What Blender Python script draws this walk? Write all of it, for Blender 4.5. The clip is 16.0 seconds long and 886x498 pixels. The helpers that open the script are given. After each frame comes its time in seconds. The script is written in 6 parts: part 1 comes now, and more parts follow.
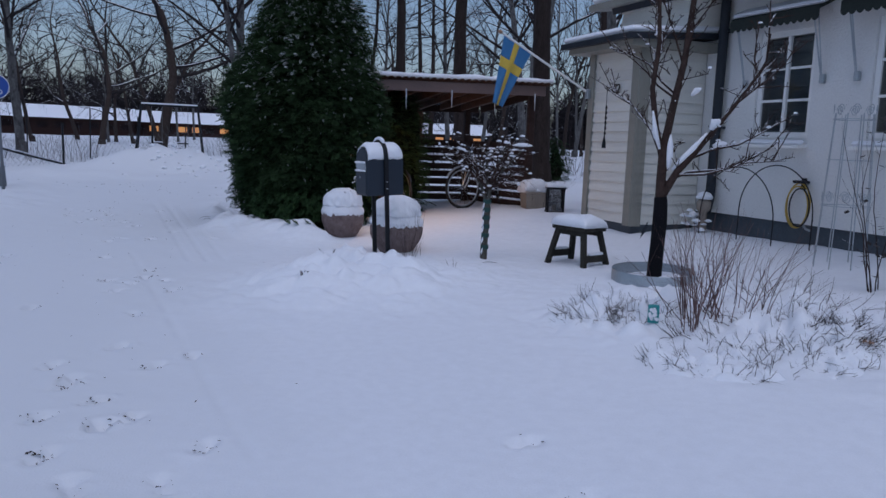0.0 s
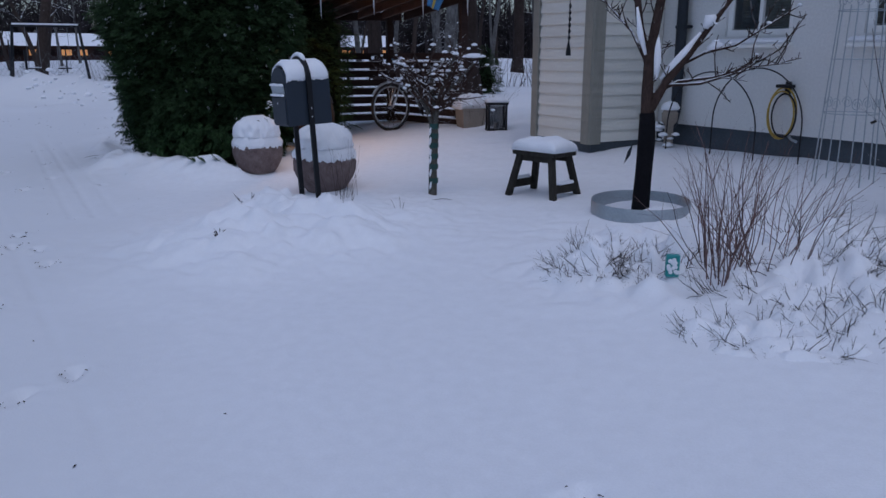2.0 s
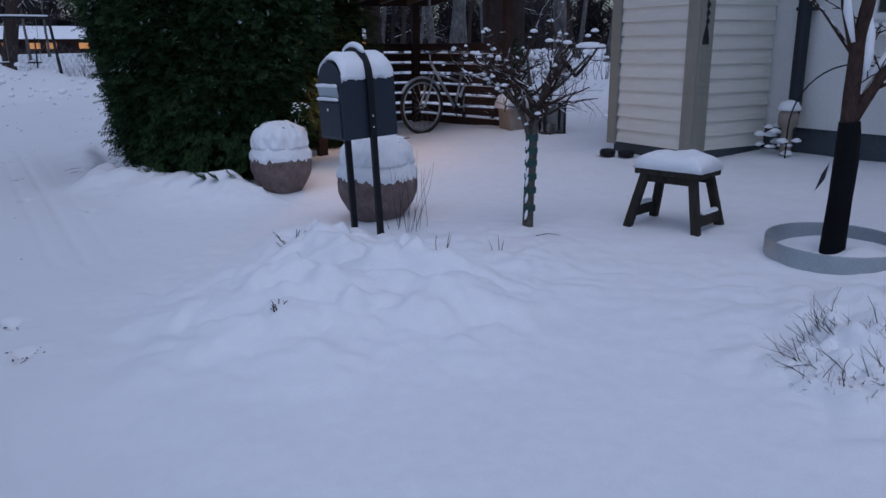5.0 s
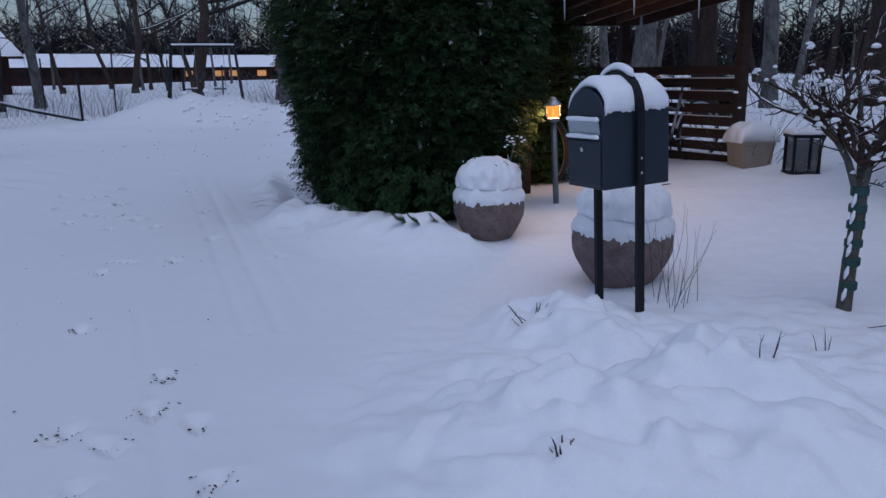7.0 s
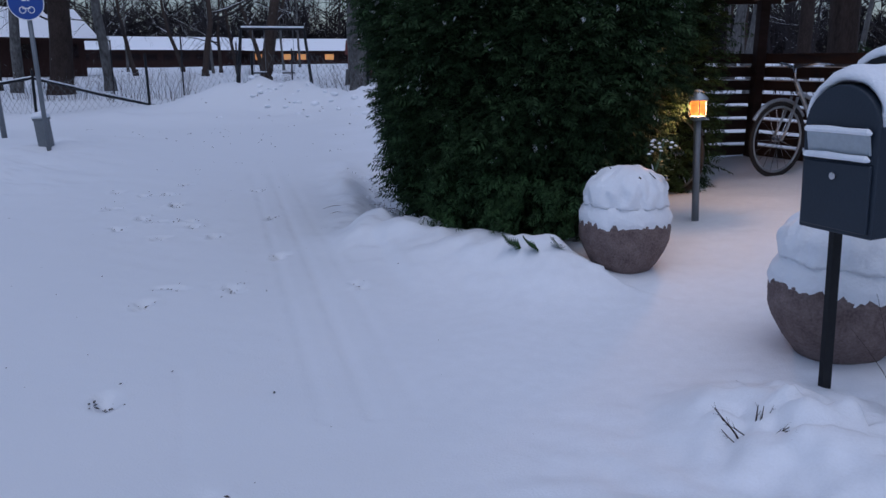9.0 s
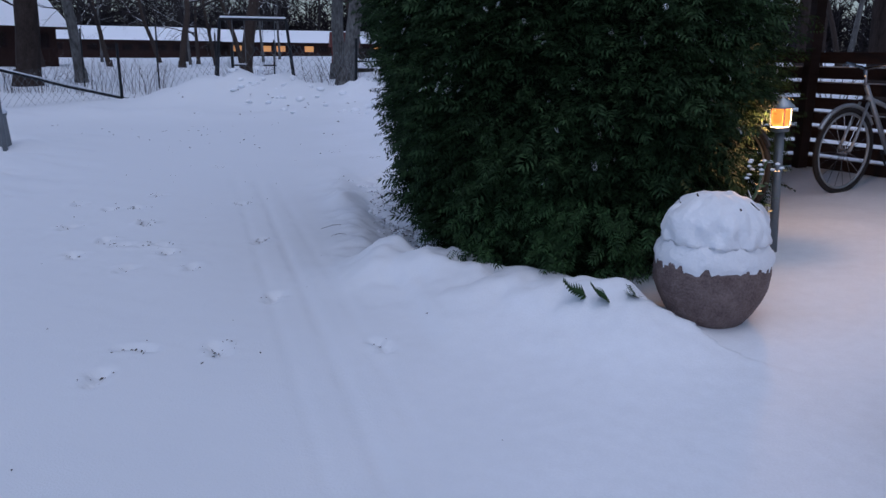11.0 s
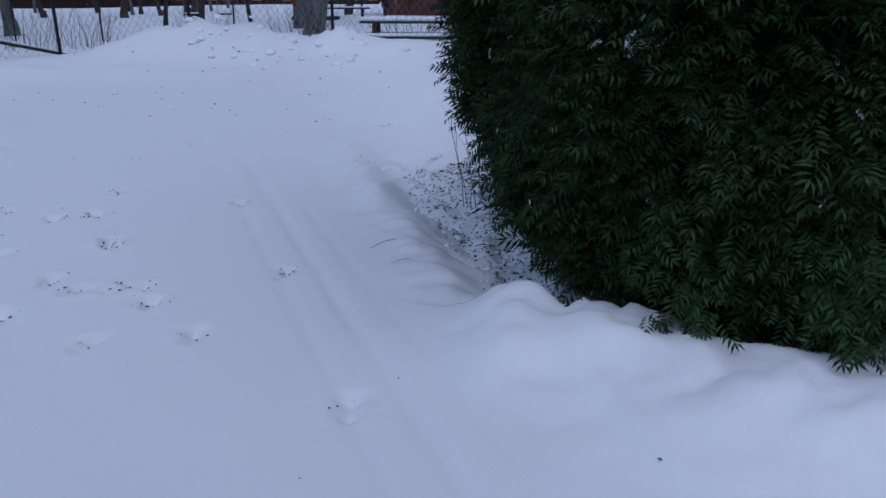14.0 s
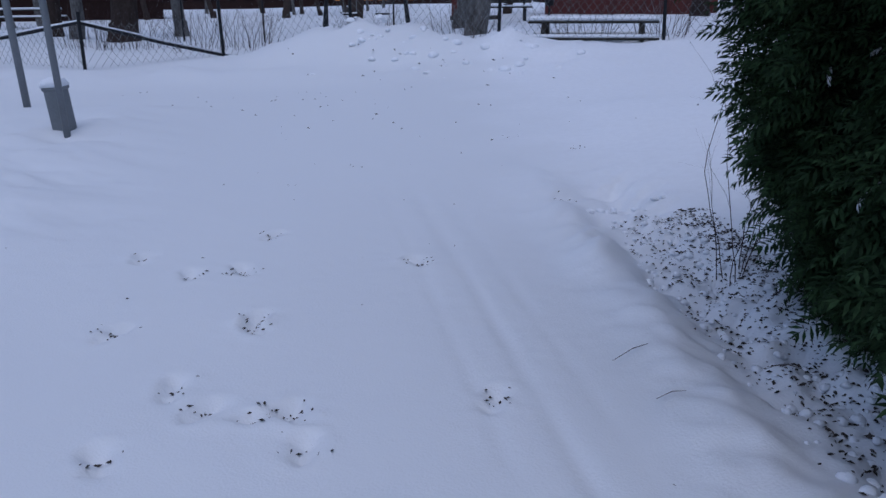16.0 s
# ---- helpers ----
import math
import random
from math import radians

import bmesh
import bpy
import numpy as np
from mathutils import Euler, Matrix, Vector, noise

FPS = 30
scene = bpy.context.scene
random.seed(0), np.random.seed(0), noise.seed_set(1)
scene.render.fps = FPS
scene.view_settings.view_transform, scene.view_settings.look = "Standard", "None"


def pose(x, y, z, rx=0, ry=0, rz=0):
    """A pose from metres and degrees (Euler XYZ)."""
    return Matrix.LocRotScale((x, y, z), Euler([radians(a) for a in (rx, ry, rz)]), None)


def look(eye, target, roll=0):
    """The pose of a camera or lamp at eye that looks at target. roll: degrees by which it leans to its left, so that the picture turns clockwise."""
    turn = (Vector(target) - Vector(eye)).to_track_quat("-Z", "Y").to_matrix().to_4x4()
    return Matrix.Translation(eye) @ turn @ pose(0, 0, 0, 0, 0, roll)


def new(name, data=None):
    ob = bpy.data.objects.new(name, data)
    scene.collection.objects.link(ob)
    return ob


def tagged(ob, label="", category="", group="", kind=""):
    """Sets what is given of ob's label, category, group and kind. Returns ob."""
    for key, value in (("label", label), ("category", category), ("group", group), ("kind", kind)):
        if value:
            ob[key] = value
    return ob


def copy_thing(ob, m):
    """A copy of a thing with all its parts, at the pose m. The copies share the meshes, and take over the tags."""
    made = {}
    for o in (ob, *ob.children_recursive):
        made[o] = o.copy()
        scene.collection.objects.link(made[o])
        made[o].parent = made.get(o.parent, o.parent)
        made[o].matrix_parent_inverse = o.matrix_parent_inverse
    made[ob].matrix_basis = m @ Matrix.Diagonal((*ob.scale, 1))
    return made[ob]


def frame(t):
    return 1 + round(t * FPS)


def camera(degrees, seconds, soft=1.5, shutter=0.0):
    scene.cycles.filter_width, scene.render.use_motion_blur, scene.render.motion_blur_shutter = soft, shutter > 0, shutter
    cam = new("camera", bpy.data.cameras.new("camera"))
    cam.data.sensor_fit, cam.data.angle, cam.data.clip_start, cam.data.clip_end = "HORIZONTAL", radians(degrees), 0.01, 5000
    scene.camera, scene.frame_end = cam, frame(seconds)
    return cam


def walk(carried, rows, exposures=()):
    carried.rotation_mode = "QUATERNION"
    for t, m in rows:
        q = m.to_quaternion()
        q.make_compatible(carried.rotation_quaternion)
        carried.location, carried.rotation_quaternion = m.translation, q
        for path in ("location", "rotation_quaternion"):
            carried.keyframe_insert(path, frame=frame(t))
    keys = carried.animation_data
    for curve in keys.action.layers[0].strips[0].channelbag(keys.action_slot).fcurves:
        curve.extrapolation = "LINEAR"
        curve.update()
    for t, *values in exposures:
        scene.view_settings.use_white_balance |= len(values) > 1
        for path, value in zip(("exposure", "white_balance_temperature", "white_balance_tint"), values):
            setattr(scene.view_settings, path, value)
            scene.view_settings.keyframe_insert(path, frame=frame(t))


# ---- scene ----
cam = camera(60.0, 16.0)
PATH = [
    (0, (3.027, -1.953, 1.296), (2.295, -0.112, 1.023), 2.2),
    (0.5, (2.893, -1.687, 1.28), (2.195, 0.149, 0.903), 1.0),
    (1, (2.712, -1.459, 1.278), (2.018, 0.368, 0.853), 0.7),
    (1.5, (2.496, -1.195, 1.287), (1.933, 0.667, 0.824), 1.2),
    (2, (2.358, -0.907, 1.303), (1.849, 0.965, 0.816), 0.0),
    (2.5, (2.167, -0.626, 1.293), (1.711, 1.258, 0.799), -0.3),
    (3, (1.998, -0.375, 1.288), (1.606, 1.523, 0.795), -0.4),
    (3.5, (1.871, -0.143, 1.306), (1.437, 1.748, 0.824), -0.6),
    (6, (0.698, 0.82, 1.295), (0.231, 2.693, 0.773), -0.0),
    (6.5, (0.524, 1.074, 1.302), (-0.252, 2.861, 0.849), -0.8),
    (7, (0.291, 1.284, 1.289), (-0.528, 3.054, 0.846), -0.6),
    (7.5, (0.089, 1.581, 1.244), (-0.761, 3.338, 0.806), 0.4),
    (8, (-0.109, 1.73, 1.31), (-1.208, 3.339, 0.855), -1.8),
    (8.5, (-0.348, 1.973, 1.29), (-1.349, 3.641, 0.825), -0.7),
    (11, (-1.315, 2.952, 1.299), (-2.22, 4.667, 0.807), 0.6),
    (11.5, (-1.6, 3.148, 1.289), (-2.502, 4.857, 0.773), 0.9),
    (12, (-1.844, 3.356, 1.263), (-2.744, 5.06, 0.726), 1.6),
    (12.5, (-2.099, 3.553, 1.253), (-3.083, 5.205, 0.701), 1.0),
    (13, (-2.357, 3.744, 1.254), (-3.192, 5.472, 0.692), 2.3),
    (13.5, (-2.578, 3.956, 1.251), (-3.42, 5.671, 0.661), 0.9),
    (14, (-2.815, 4.178, 1.242), (-3.601, 5.911, 0.628), -0.0),
    (14.5, (-3.036, 4.392, 1.24), (-3.675, 6.179, 0.608), 0.6),
    (15, (-3.279, 4.632, 1.254), (-4.169, 6.311, 0.629), -0.4),
    (15.5, (-3.552, 4.848, 1.261), (-4.514, 6.489, 0.64), -0.2),
    (16, (-3.79, 5.115, 1.237), (-4.886, 6.671, 0.621), -0.5),
]
walk(cam, [(t, look(eye, target, roll)) for t, eye, target, roll in PATH], [(0.0, -0.48, 5900, 14), (2.5, -0.63, 5790, 14), (8.5, -0.53, 5740, 14), (11.0, -0.43, 5740, 14), (16.0, -0.37, 5740, 14)])

# ---- sky, sun and exposure ----
world = bpy.data.worlds.new("dusk_sky")
scene.world = world
world.use_nodes = True
wn = world.node_tree
sky = wn.nodes.new("ShaderNodeTexSky")
sky.sky_type = "NISHITA"
sky.sun_disc = False
sky.sun_elevation = radians(72)
sky.sun_rotation = radians(149)
sky.air_density, sky.dust_density, sky.ozone_density = 1.0, 2.0, 1.5
wn.nodes["Background"].inputs["Strength"].default_value = 0.13
wn.links.new(sky.outputs[0], wn.nodes["Background"].inputs["Color"])
sun = new("overcast_sun", bpy.data.lights.new("overcast_sun", "SUN"))
sun.data.energy, sun.data.angle, sun.data.color = 0.85, radians(95), (0.86, 0.91, 1.0)
sun.matrix_world = look((5.5, -9.0, 33), (0, 0, 0))


# ---- helpers for meshes ----
class Geo:
    """Collects vertices and faces for one mesh."""

    def __init__(self):
        self.v, self.f, self.smooth = [], [], False

    def add(self, verts, faces):
        n = len(self.v)
        self.v += [tuple(p) for p in verts]
        self.f += [tuple(i + n for i in face) for face in faces]
        return self

    def box(self, size, m=None, bevel=0.0):
        m = m or Matrix()
        hx, hy, hz = (s / 2 for s in size)
        if bevel <= 0:
            p = [m @ Vector((x, y, z)) for x in (-hx, hx) for y in (-hy, hy) for z in (-hz, hz)]
            return self.add(p, [(0, 1, 3, 2), (4, 6, 7, 5), (0, 4, 5, 1), (2, 3, 7, 6), (0, 2, 6, 4), (1, 5, 7, 3)])
        b = min(bevel, hx * 0.9, hy * 0.9, hz * 0.9)
        p, idx = [], {}
        for sx in (-1, 1):
            for sy in (-1, 1):
                for sz in (-1, 1):
                    for ax in range(3):
                        q = [sx * (hx - b), sy * (hy - b), sz * (hz - b)]
                        q[ax] = (sx * hx, sy * hy, sz * hz)[ax]
                        idx[sx, sy, sz, ax] = len(p)
                        p.append(m @ Vector(q))
        faces = []
        for ax in range(3):
            o1, o2 = [a for a in range(3) if a != ax]
            for s in (-1, 1):
                ring = []
                for a, c in ((-1, -1), (1, -1), (1, 1), (-1, 1)):
                    k = [0, 0, 0]
                    k[ax], k[o1], k[o2] = s, a, c
                    ring.append(idx[(*k, ax)])
                faces.append(ring if (s > 0) == (ax != 1) else ring[::-1])
            for a in (-1, 1):
                for c in (-1, 1):
                    k1, k2 = [0, 0, 0], [0, 0, 0]
                    k1[ax], k1[o1], k1[o2] = -1, a, c
                    k2[ax], k2[o1], k2[o2] = 1, a, c
                    faces.append([idx[(*k1, o1)], idx[(*k2, o1)], idx[(*k2, o2)], idx[(*k1, o2)]])
        for sx in (-1, 1):
            for sy in (-1, 1):
                for sz in (-1, 1):
                    faces.append([idx[sx, sy, sz, a] for a in range(3)])
        return self.add(p, faces)

    def tube(self, pts, radii, n=6, caps=True):
        pts = [Vector(p) for p in pts]
        rings, last = [], None
        for i, p in enumerate(pts):
            d = (pts[min(i + 1, len(pts) - 1)] - pts[max(i - 1, 0)]).normalized()
            if last is None:
                last = d.orthogonal().normalized()
            last = (last - d * last.dot(d)).normalized()
            side = d.cross(last)
            r = radii[i] if hasattr(radii, "__len__") else radii
            rings.append([p + r * (math.cos(6.2832 * k / n) * last + math.sin(6.2832 * k / n) * side) for k in range(n)])
        faces = []
        for i in range(len(pts) - 1):
            for k in range(n):
                faces.append((i * n + k, i * n + (k + 1) % n, (i + 1) * n + (k + 1) % n, (i + 1) * n + k))
        if caps:
            faces += [tuple(range(n))[::-1], tuple((len(pts) - 1) * n + k for k in range(n))]
        return self.add([q for r in rings for q in r], faces)

    def lathe(self, profile, n=32, m=None, wobble=0.0, seed=0):
        m = m or Matrix()
        p, faces = [], []
        for i, (r, z) in enumerate(profile):
            for k in range(n):
                a = 6.28318 * k / n
                w = 1 + wobble * noise.noise((3 * math.cos(a) + seed, 3 * math.sin(a), 9 * z))
                p.append(m @ Vector((r * w * math.cos(a), r * w * math.sin(a), z)))
        for i in range(len(profile) - 1):
            for k in range(n):
                faces.append((i * n + k, i * n + (k + 1) % n, (i + 1) * n + (k + 1) % n, (i + 1) * n + k))
        faces += [tuple(range(n))[::-1], tuple((len(profile) - 1) * n + k for k in range(n))]
        return self.add(p, faces)

    def mesh(self, name, mat, smooth=False):
        me = bpy.data.meshes.new(name)
        me.from_pydata(self.v, [], self.f)
        me.materials.append(mat)
        bm = bmesh.new()
        bm.from_mesh(me)
        if len(me.polygons) < 20000:
            bmesh.ops.recalc_face_normals(bm, faces=bm.faces)
        bm.to_mesh(me)
        bm.free()
        if smooth:
            me.polygons.foreach_set("use_smooth", [True] * len(me.polygons))
        return me


def thing(name, label, category, group="", m=None, kind=""):
    ob = new(name)
    ob.empty_display_size = 0.1
    if m is not None:
        ob.matrix_basis = m
    return tagged(ob, label, category, group, kind)


def part(name, geo, mat, parent=None, label="", smooth=False, kind=""):
    ob = new(name, geo.mesh(name, mat, smooth) if isinstance(geo, Geo) else geo)
    if parent:
        ob.parent = parent
    return tagged(ob, label, "", "", kind)


def frame3(o, ax, ay, az):
    """A matrix from an origin and three axes."""
    return Matrix(((ax[0], ay[0], az[0], o[0]), (ax[1], ay[1], az[1], o[1]), (ax[2], ay[2], az[2], o[2]), (0, 0, 0, 1)))


# ---- materials ----
def material(name, colour, rough=0.6, metal=0.0, vary=0.25, scale=6.0, bump=0.2, fine=60.0, stretch=(1, 1, 1), second=None, snow=0.0, island=False, objvary=0.0, spec=0.5):
    """Noise at two scales on colour and relief; second: a colour that patches mix in; snow: how much snow lies on upward faces."""
    mat = bpy.data.materials.new(name)
    mat.use_nodes = True
    nt = mat.node_tree
    N, L = nt.nodes, nt.links
    bsdf = N["Principled BSDF"]
    co = N.new("ShaderNodeTexCoord")
    mp = N.new("ShaderNodeMapping")
    mp.inputs["Scale"].default_value = stretch
    L.new(co.outputs["Object"], mp.inputs["Vector"])
    n1, n2 = N.new("ShaderNodeTexNoise"), N.new("ShaderNodeTexNoise")
    for n, s in ((n1, scale), (n2, fine)):
        n.inputs["Scale"].default_value, n.inputs["Detail"].default_value = s, 5
        L.new(mp.outputs[0], n.inputs["Vector"])
    add = N.new("ShaderNodeMath")
    add.operation = "ADD"
    L.new(n1.outputs["Fac"], add.inputs[0]), L.new(n2.outputs["Fac"], add.inputs[1])
    ramp = N.new("ShaderNodeMapRange")
    ramp.inputs["From Min"].default_value, ramp.inputs["From Max"].default_value = 0.6, 1.4
    L.new(add.outputs[0], ramp.inputs["Value"])
    mix = N.new("ShaderNodeMix")
    mix.data_type = "RGBA"
    lo = tuple(c * (1 - vary) for c in colour)
    hi = second or tuple(min(1, c * (1 + vary)) for c in colour)
    mix.inputs["A"].default_value, mix.inputs["B"].default_value = (*lo, 1), (*hi, 1)
    L.new(ramp.outputs[0], mix.inputs["Factor"])
    out = mix.outputs["Result"]
    if island or objvary:
        if island:
            rnd = N.new("ShaderNodeNewGeometry").outputs["Random Per Island"]
        else:
            rnd = N.new("ShaderNodeObjectInfo").outputs["Random"]
        hsv = N.new("ShaderNodeHueSaturation")
        mr = N.new("ShaderNodeMapRange")
        amount = objvary or 0.5
        mr.inputs["To Min"].default_value, mr.inputs["To Max"].default_value = 1 - amount, 1 + amount
        L.new(rnd, mr.inputs["Value"]), L.new(mr.outputs[0], hsv.inputs["Value"]), L.new(out, hsv.inputs["Color"])
        out = hsv.outputs["Color"]
    if snow > 0:
        geo = N.new("ShaderNodeNewGeometry")
        sep = N.new("ShaderNodeSeparateXYZ")
        L.new(geo.outputs["Normal"], sep.inputs[0])
        sa = N.new("ShaderNodeMath")
        sa.operation = "MULTIPLY_ADD"
        sa.inputs[1].default_value, sa.inputs[2].default_value = 0.9, -0.45
        L.new(n1.outputs["Fac"], sa.inputs[0])
        s2 = N.new("ShaderNodeMath")
        L.new(sep.outputs["Z"], s2.inputs[0]), L.new(sa.outputs[0], s2.inputs[1])
        sr = N.new("ShaderNodeMapRange")
        sr.inputs["From Min"].default_value, sr.inputs["From Max"].default_value = 1 - snow, 1.15 - snow
        L.new(s2.outputs[0], sr.inputs["Value"])
        m2 = N.new("ShaderNodeMix")
        m2.data_type = "RGBA"
        m2.inputs["B"].default_value = (0.8, 0.82, 0.86, 1)
        L.new(sr.outputs[0], m2.inputs["Factor"]), L.new(out, m2.inputs["A"])
        out = m2.outputs["Result"]
    L.new(out, bsdf.inputs["Base Color"])
    bsdf.inputs["Roughness"].default_value, bsdf.inputs["Metallic"].default_value = rough, metal
    bsdf.inputs["Specular IOR Level"].default_value = spec
    if bump:
        bp = N.new("ShaderNodeBump")
        bp.inputs["Strength"].default_value, bp.inputs["Distance"].default_value = bump, 0.01
        L.new(add.outputs[0], bp.inputs["Height"]), L.new(bp.outputs[0], bsdf.inputs["Normal"])
    return mat


def glass_material(name, colour=(0.02, 0.025, 0.03), rough=0.06, alpha=0.45):
    mat = bpy.data.materials.new(name)
    mat.use_nodes = True
    nt = mat.node_tree
    bsdf = nt.nodes["Principled BSDF"]
    bsdf.inputs["Base Color"].default_value = (*colour, 1)
    bsdf.inputs["Roughness"].default_value = rough
    bsdf.inputs["Alpha"].default_value = alpha
    return mat


def glow_material(name, colour, strength):
    mat = bpy.data.materials.new(name)
    mat.use_nodes = True
    bsdf = mat.node_tree.nodes["Principled BSDF"]
    bsdf.inputs["Base Color"].default_value = (*colour, 1)
    bsdf.inputs["Emission Color"].default_value = (*colour, 1)
    bsdf.inputs["Emission Strength"].default_value = strength
    return mat


SNOW = material("snow", (0.80, 0.82, 0.86), 0.7, vary=0.05, scale=14, bump=0.24, fine=120)
SNOWCAP = material("snow_cap", (0.82, 0.84, 0.88), 0.65, vary=0.03, scale=9, bump=0.5, fine=70)


def tint_drive(mat, drive_colour):
    """Mixes a darker grey-blue over the drive and road snow; the garden stays lighter."""
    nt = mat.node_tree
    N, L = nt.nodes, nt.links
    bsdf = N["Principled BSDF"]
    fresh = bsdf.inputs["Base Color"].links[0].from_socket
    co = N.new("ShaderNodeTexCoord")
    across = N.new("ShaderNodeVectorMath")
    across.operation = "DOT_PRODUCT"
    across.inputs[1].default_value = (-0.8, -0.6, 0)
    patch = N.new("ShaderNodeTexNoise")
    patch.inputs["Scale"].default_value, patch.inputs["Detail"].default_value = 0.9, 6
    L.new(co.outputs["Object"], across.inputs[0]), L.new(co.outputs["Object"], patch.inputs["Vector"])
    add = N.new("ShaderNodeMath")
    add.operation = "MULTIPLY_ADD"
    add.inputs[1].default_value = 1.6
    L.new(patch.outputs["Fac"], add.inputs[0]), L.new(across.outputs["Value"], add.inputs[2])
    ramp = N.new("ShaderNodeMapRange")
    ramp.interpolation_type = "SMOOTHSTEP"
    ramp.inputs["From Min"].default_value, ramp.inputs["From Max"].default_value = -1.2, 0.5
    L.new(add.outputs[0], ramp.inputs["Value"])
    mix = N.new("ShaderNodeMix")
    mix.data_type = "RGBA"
    mix.inputs["B"].default_value = (*drive_colour, 1)
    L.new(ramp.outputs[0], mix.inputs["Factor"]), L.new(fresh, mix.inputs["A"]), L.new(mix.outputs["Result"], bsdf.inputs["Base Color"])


tint_drive(SNOW, (0.715, 0.735, 0.765))
STUCCO = material("stucco", (0.69, 0.69, 0.675), 0.9, vary=0.09, scale=1.3, bump=0.8, fine=45, spec=0.3)
PLINTH = material("plinth_paint", (0.055, 0.07, 0.085), 0.8, vary=0.25, scale=3, bump=0.4, fine=50)
BOARD = material("white_board", (0.69, 0.68, 0.62), 0.55, vary=0.12, scale=2, bump=0.35, fine=40, stretch=(1, 1, 6), objvary=0.06)
TRIM = material("grey_trim", (0.24, 0.235, 0.20), 0.6, vary=0.15, scale=4, bump=0.3, fine=40, stretch=(3, 3, 0.5))
DARKMETAL = material("dark_metal", (0.024, 0.029, 0.037), 0.5, 0.2, vary=0.2, bump=0.1, spec=0.3)
BLACK = material("black_steel", (0.008, 0.009, 0.012), 0.5, 0.0, vary=0.2, bump=0.1, spec=0.25)
MAILGREY = material("anthracite_paint", (0.018, 0.027, 0.041), 0.5, 0.0, vary=0.12, scale=5, bump=0.12, fine=120, spec=0.35)
GALV = material("galvanised", (0.38, 0.42, 0.45), 0.45, 0.7, vary=0.15, bump=0.1)
GREYPOLE = material("grey_pole", (0.16, 0.175, 0.19), 0.5, 0.4, vary=0.15, bump=0.1)
WHITEPAINT = material("white_paint", (0.78, 0.78, 0.76), 0.45, vary=0.05, bump=0.1)
BROWNWOOD = material("brown_stain", (0.034, 0.021, 0.018), 0.75, vary=0.35, scale=5, bump=0.4, stretch=(0.6, 0.6, 4), objvary=0.25, spec=0.2)
FASCIA = material("fascia_paint", (0.14, 0.095, 0.085), 0.65, vary=0.2, scale=3, bump=0.3)
RAFTER = material("rafter_wood", (0.085, 0.046, 0.032), 0.75, vary=0.35, scale=5, bump=0.3, spec=0.2)
STOOLWOOD = material("weathered_wood", (0.032, 0.029, 0.024), 0.85, vary=0.45, scale=7, bump=0.7, fine=45, stretch=(1, 1, 0.3), spec=0.2)
CLAY = material("rough_clay", (0.17, 0.122, 0.115), 0.95, vary=0.35, scale=14, bump=1.0, fine=90, second=(0.27, 0.21, 0.20), spec=0.15)
CONCRETE = material("concrete_pot", (0.27, 0.23, 0.19), 0.9, vary=0.2, scale=8, bump=0.5)
BARK = material("bark", (0.05, 0.038, 0.033), 0.9, vary=0.5, scale=14, bump=1.0, fine=60, stretch=(1, 1, 0.3), snow=0.42, spec=0.12)
FRUITBARK = material("fruit_bark", (0.085, 0.08, 0.07), 0.9, vary=0.5, scale=18, bump=1.0, fine=70, stretch=(1, 1, 0.5), snow=0.4, spec=0.12)
BLACKWRAP = material("rubber_sleeve", (0.006, 0.006, 0.008), 0.85, vary=0.3, bump=0.5, spec=0.15)
GARDENBARK = material("garden_bark", (0.050, 0.033, 0.028), 0.9, vary=0.5, scale=16, bump=1.0, fine=70, stretch=(1, 1, 0.4), snow=0.42, spec=0.12)
FARBARK = material("far_bark", (0.030, 0.026, 0.027), 0.9, vary=0.4, scale=6, bump=0.0, snow=0.26, spec=0.1)
WOODS = material("far_woods", (0.022, 0.019, 0.021), 0.95, vary=0.4, scale=0.3, bump=0.0, island=True, spec=0.05)
BIRCH = material("birch_bark", (0.05, 0.047, 0.045), 0.85, vary=0.6, scale=5, bump=0.4, fine=18, stretch=(1, 1, 0.45), second=(0.2, 0.195, 0.19), snow=0.35, spec=0.15)
PINEBARK = material("pine_bark", (0.036, 0.027, 0.024), 0.95, vary=0.45, scale=9, bump=1.0, fine=40, stretch=(1, 1, 0.3), snow=0.25, spec=0.1)
# The lighter second green paints in highlights, as on lit clumps of sprays.
NEEDLES = material("conifer_foliage", (0.014, 0.031, 0.013), 0.75, vary=0.3, scale=6.5, bump=0.0, fine=38, second=(0.042, 0.078, 0.031), island=True, spec=0.12)
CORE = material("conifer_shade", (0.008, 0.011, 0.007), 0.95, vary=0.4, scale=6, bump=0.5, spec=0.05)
DROOP = material("drooping_foliage", (0.025, 0.053, 0.019), 0.7, vary=0.4, bump=0.0, island=True, spec=0.12)
LEAF = material("green_leaf", (0.05, 0.10, 0.035), 0.5, vary=0.3, island=True)
DEADLEAF = material("dead_leaf", (0.035, 0.027, 0.024), 0.8, vary=0.4, bump=0.0, island=True)
TWIG = material("twig", (0.05, 0.036, 0.034), 0.85, vary=0.4, bump=0.0, island=True, snow=0.34, spec=0.1)
BEDTWIG = material("bed_twig", (0.030, 0.023, 0.022), 0.9, vary=0.4, bump=0.0, island=True, snow=0.16, spec=0.08)
REDTWIG = material("red_twig", (0.115, 0.066, 0.060), 0.75, vary=0.4, bump=0.0, island=True, snow=0.12)
YELLOWHOSE = material("yellow_hose", (0.42, 0.28, 0.04), 0.45, vary=0.15)
TEAL = material("teal_plastic", (0.02, 0.26, 0.26), 0.45, vary=0.15)
FLAGBLUE = material("flag_blue", (0.045, 0.17, 0.36), 0.75, vary=0.1, scale=8, bump=0.2)
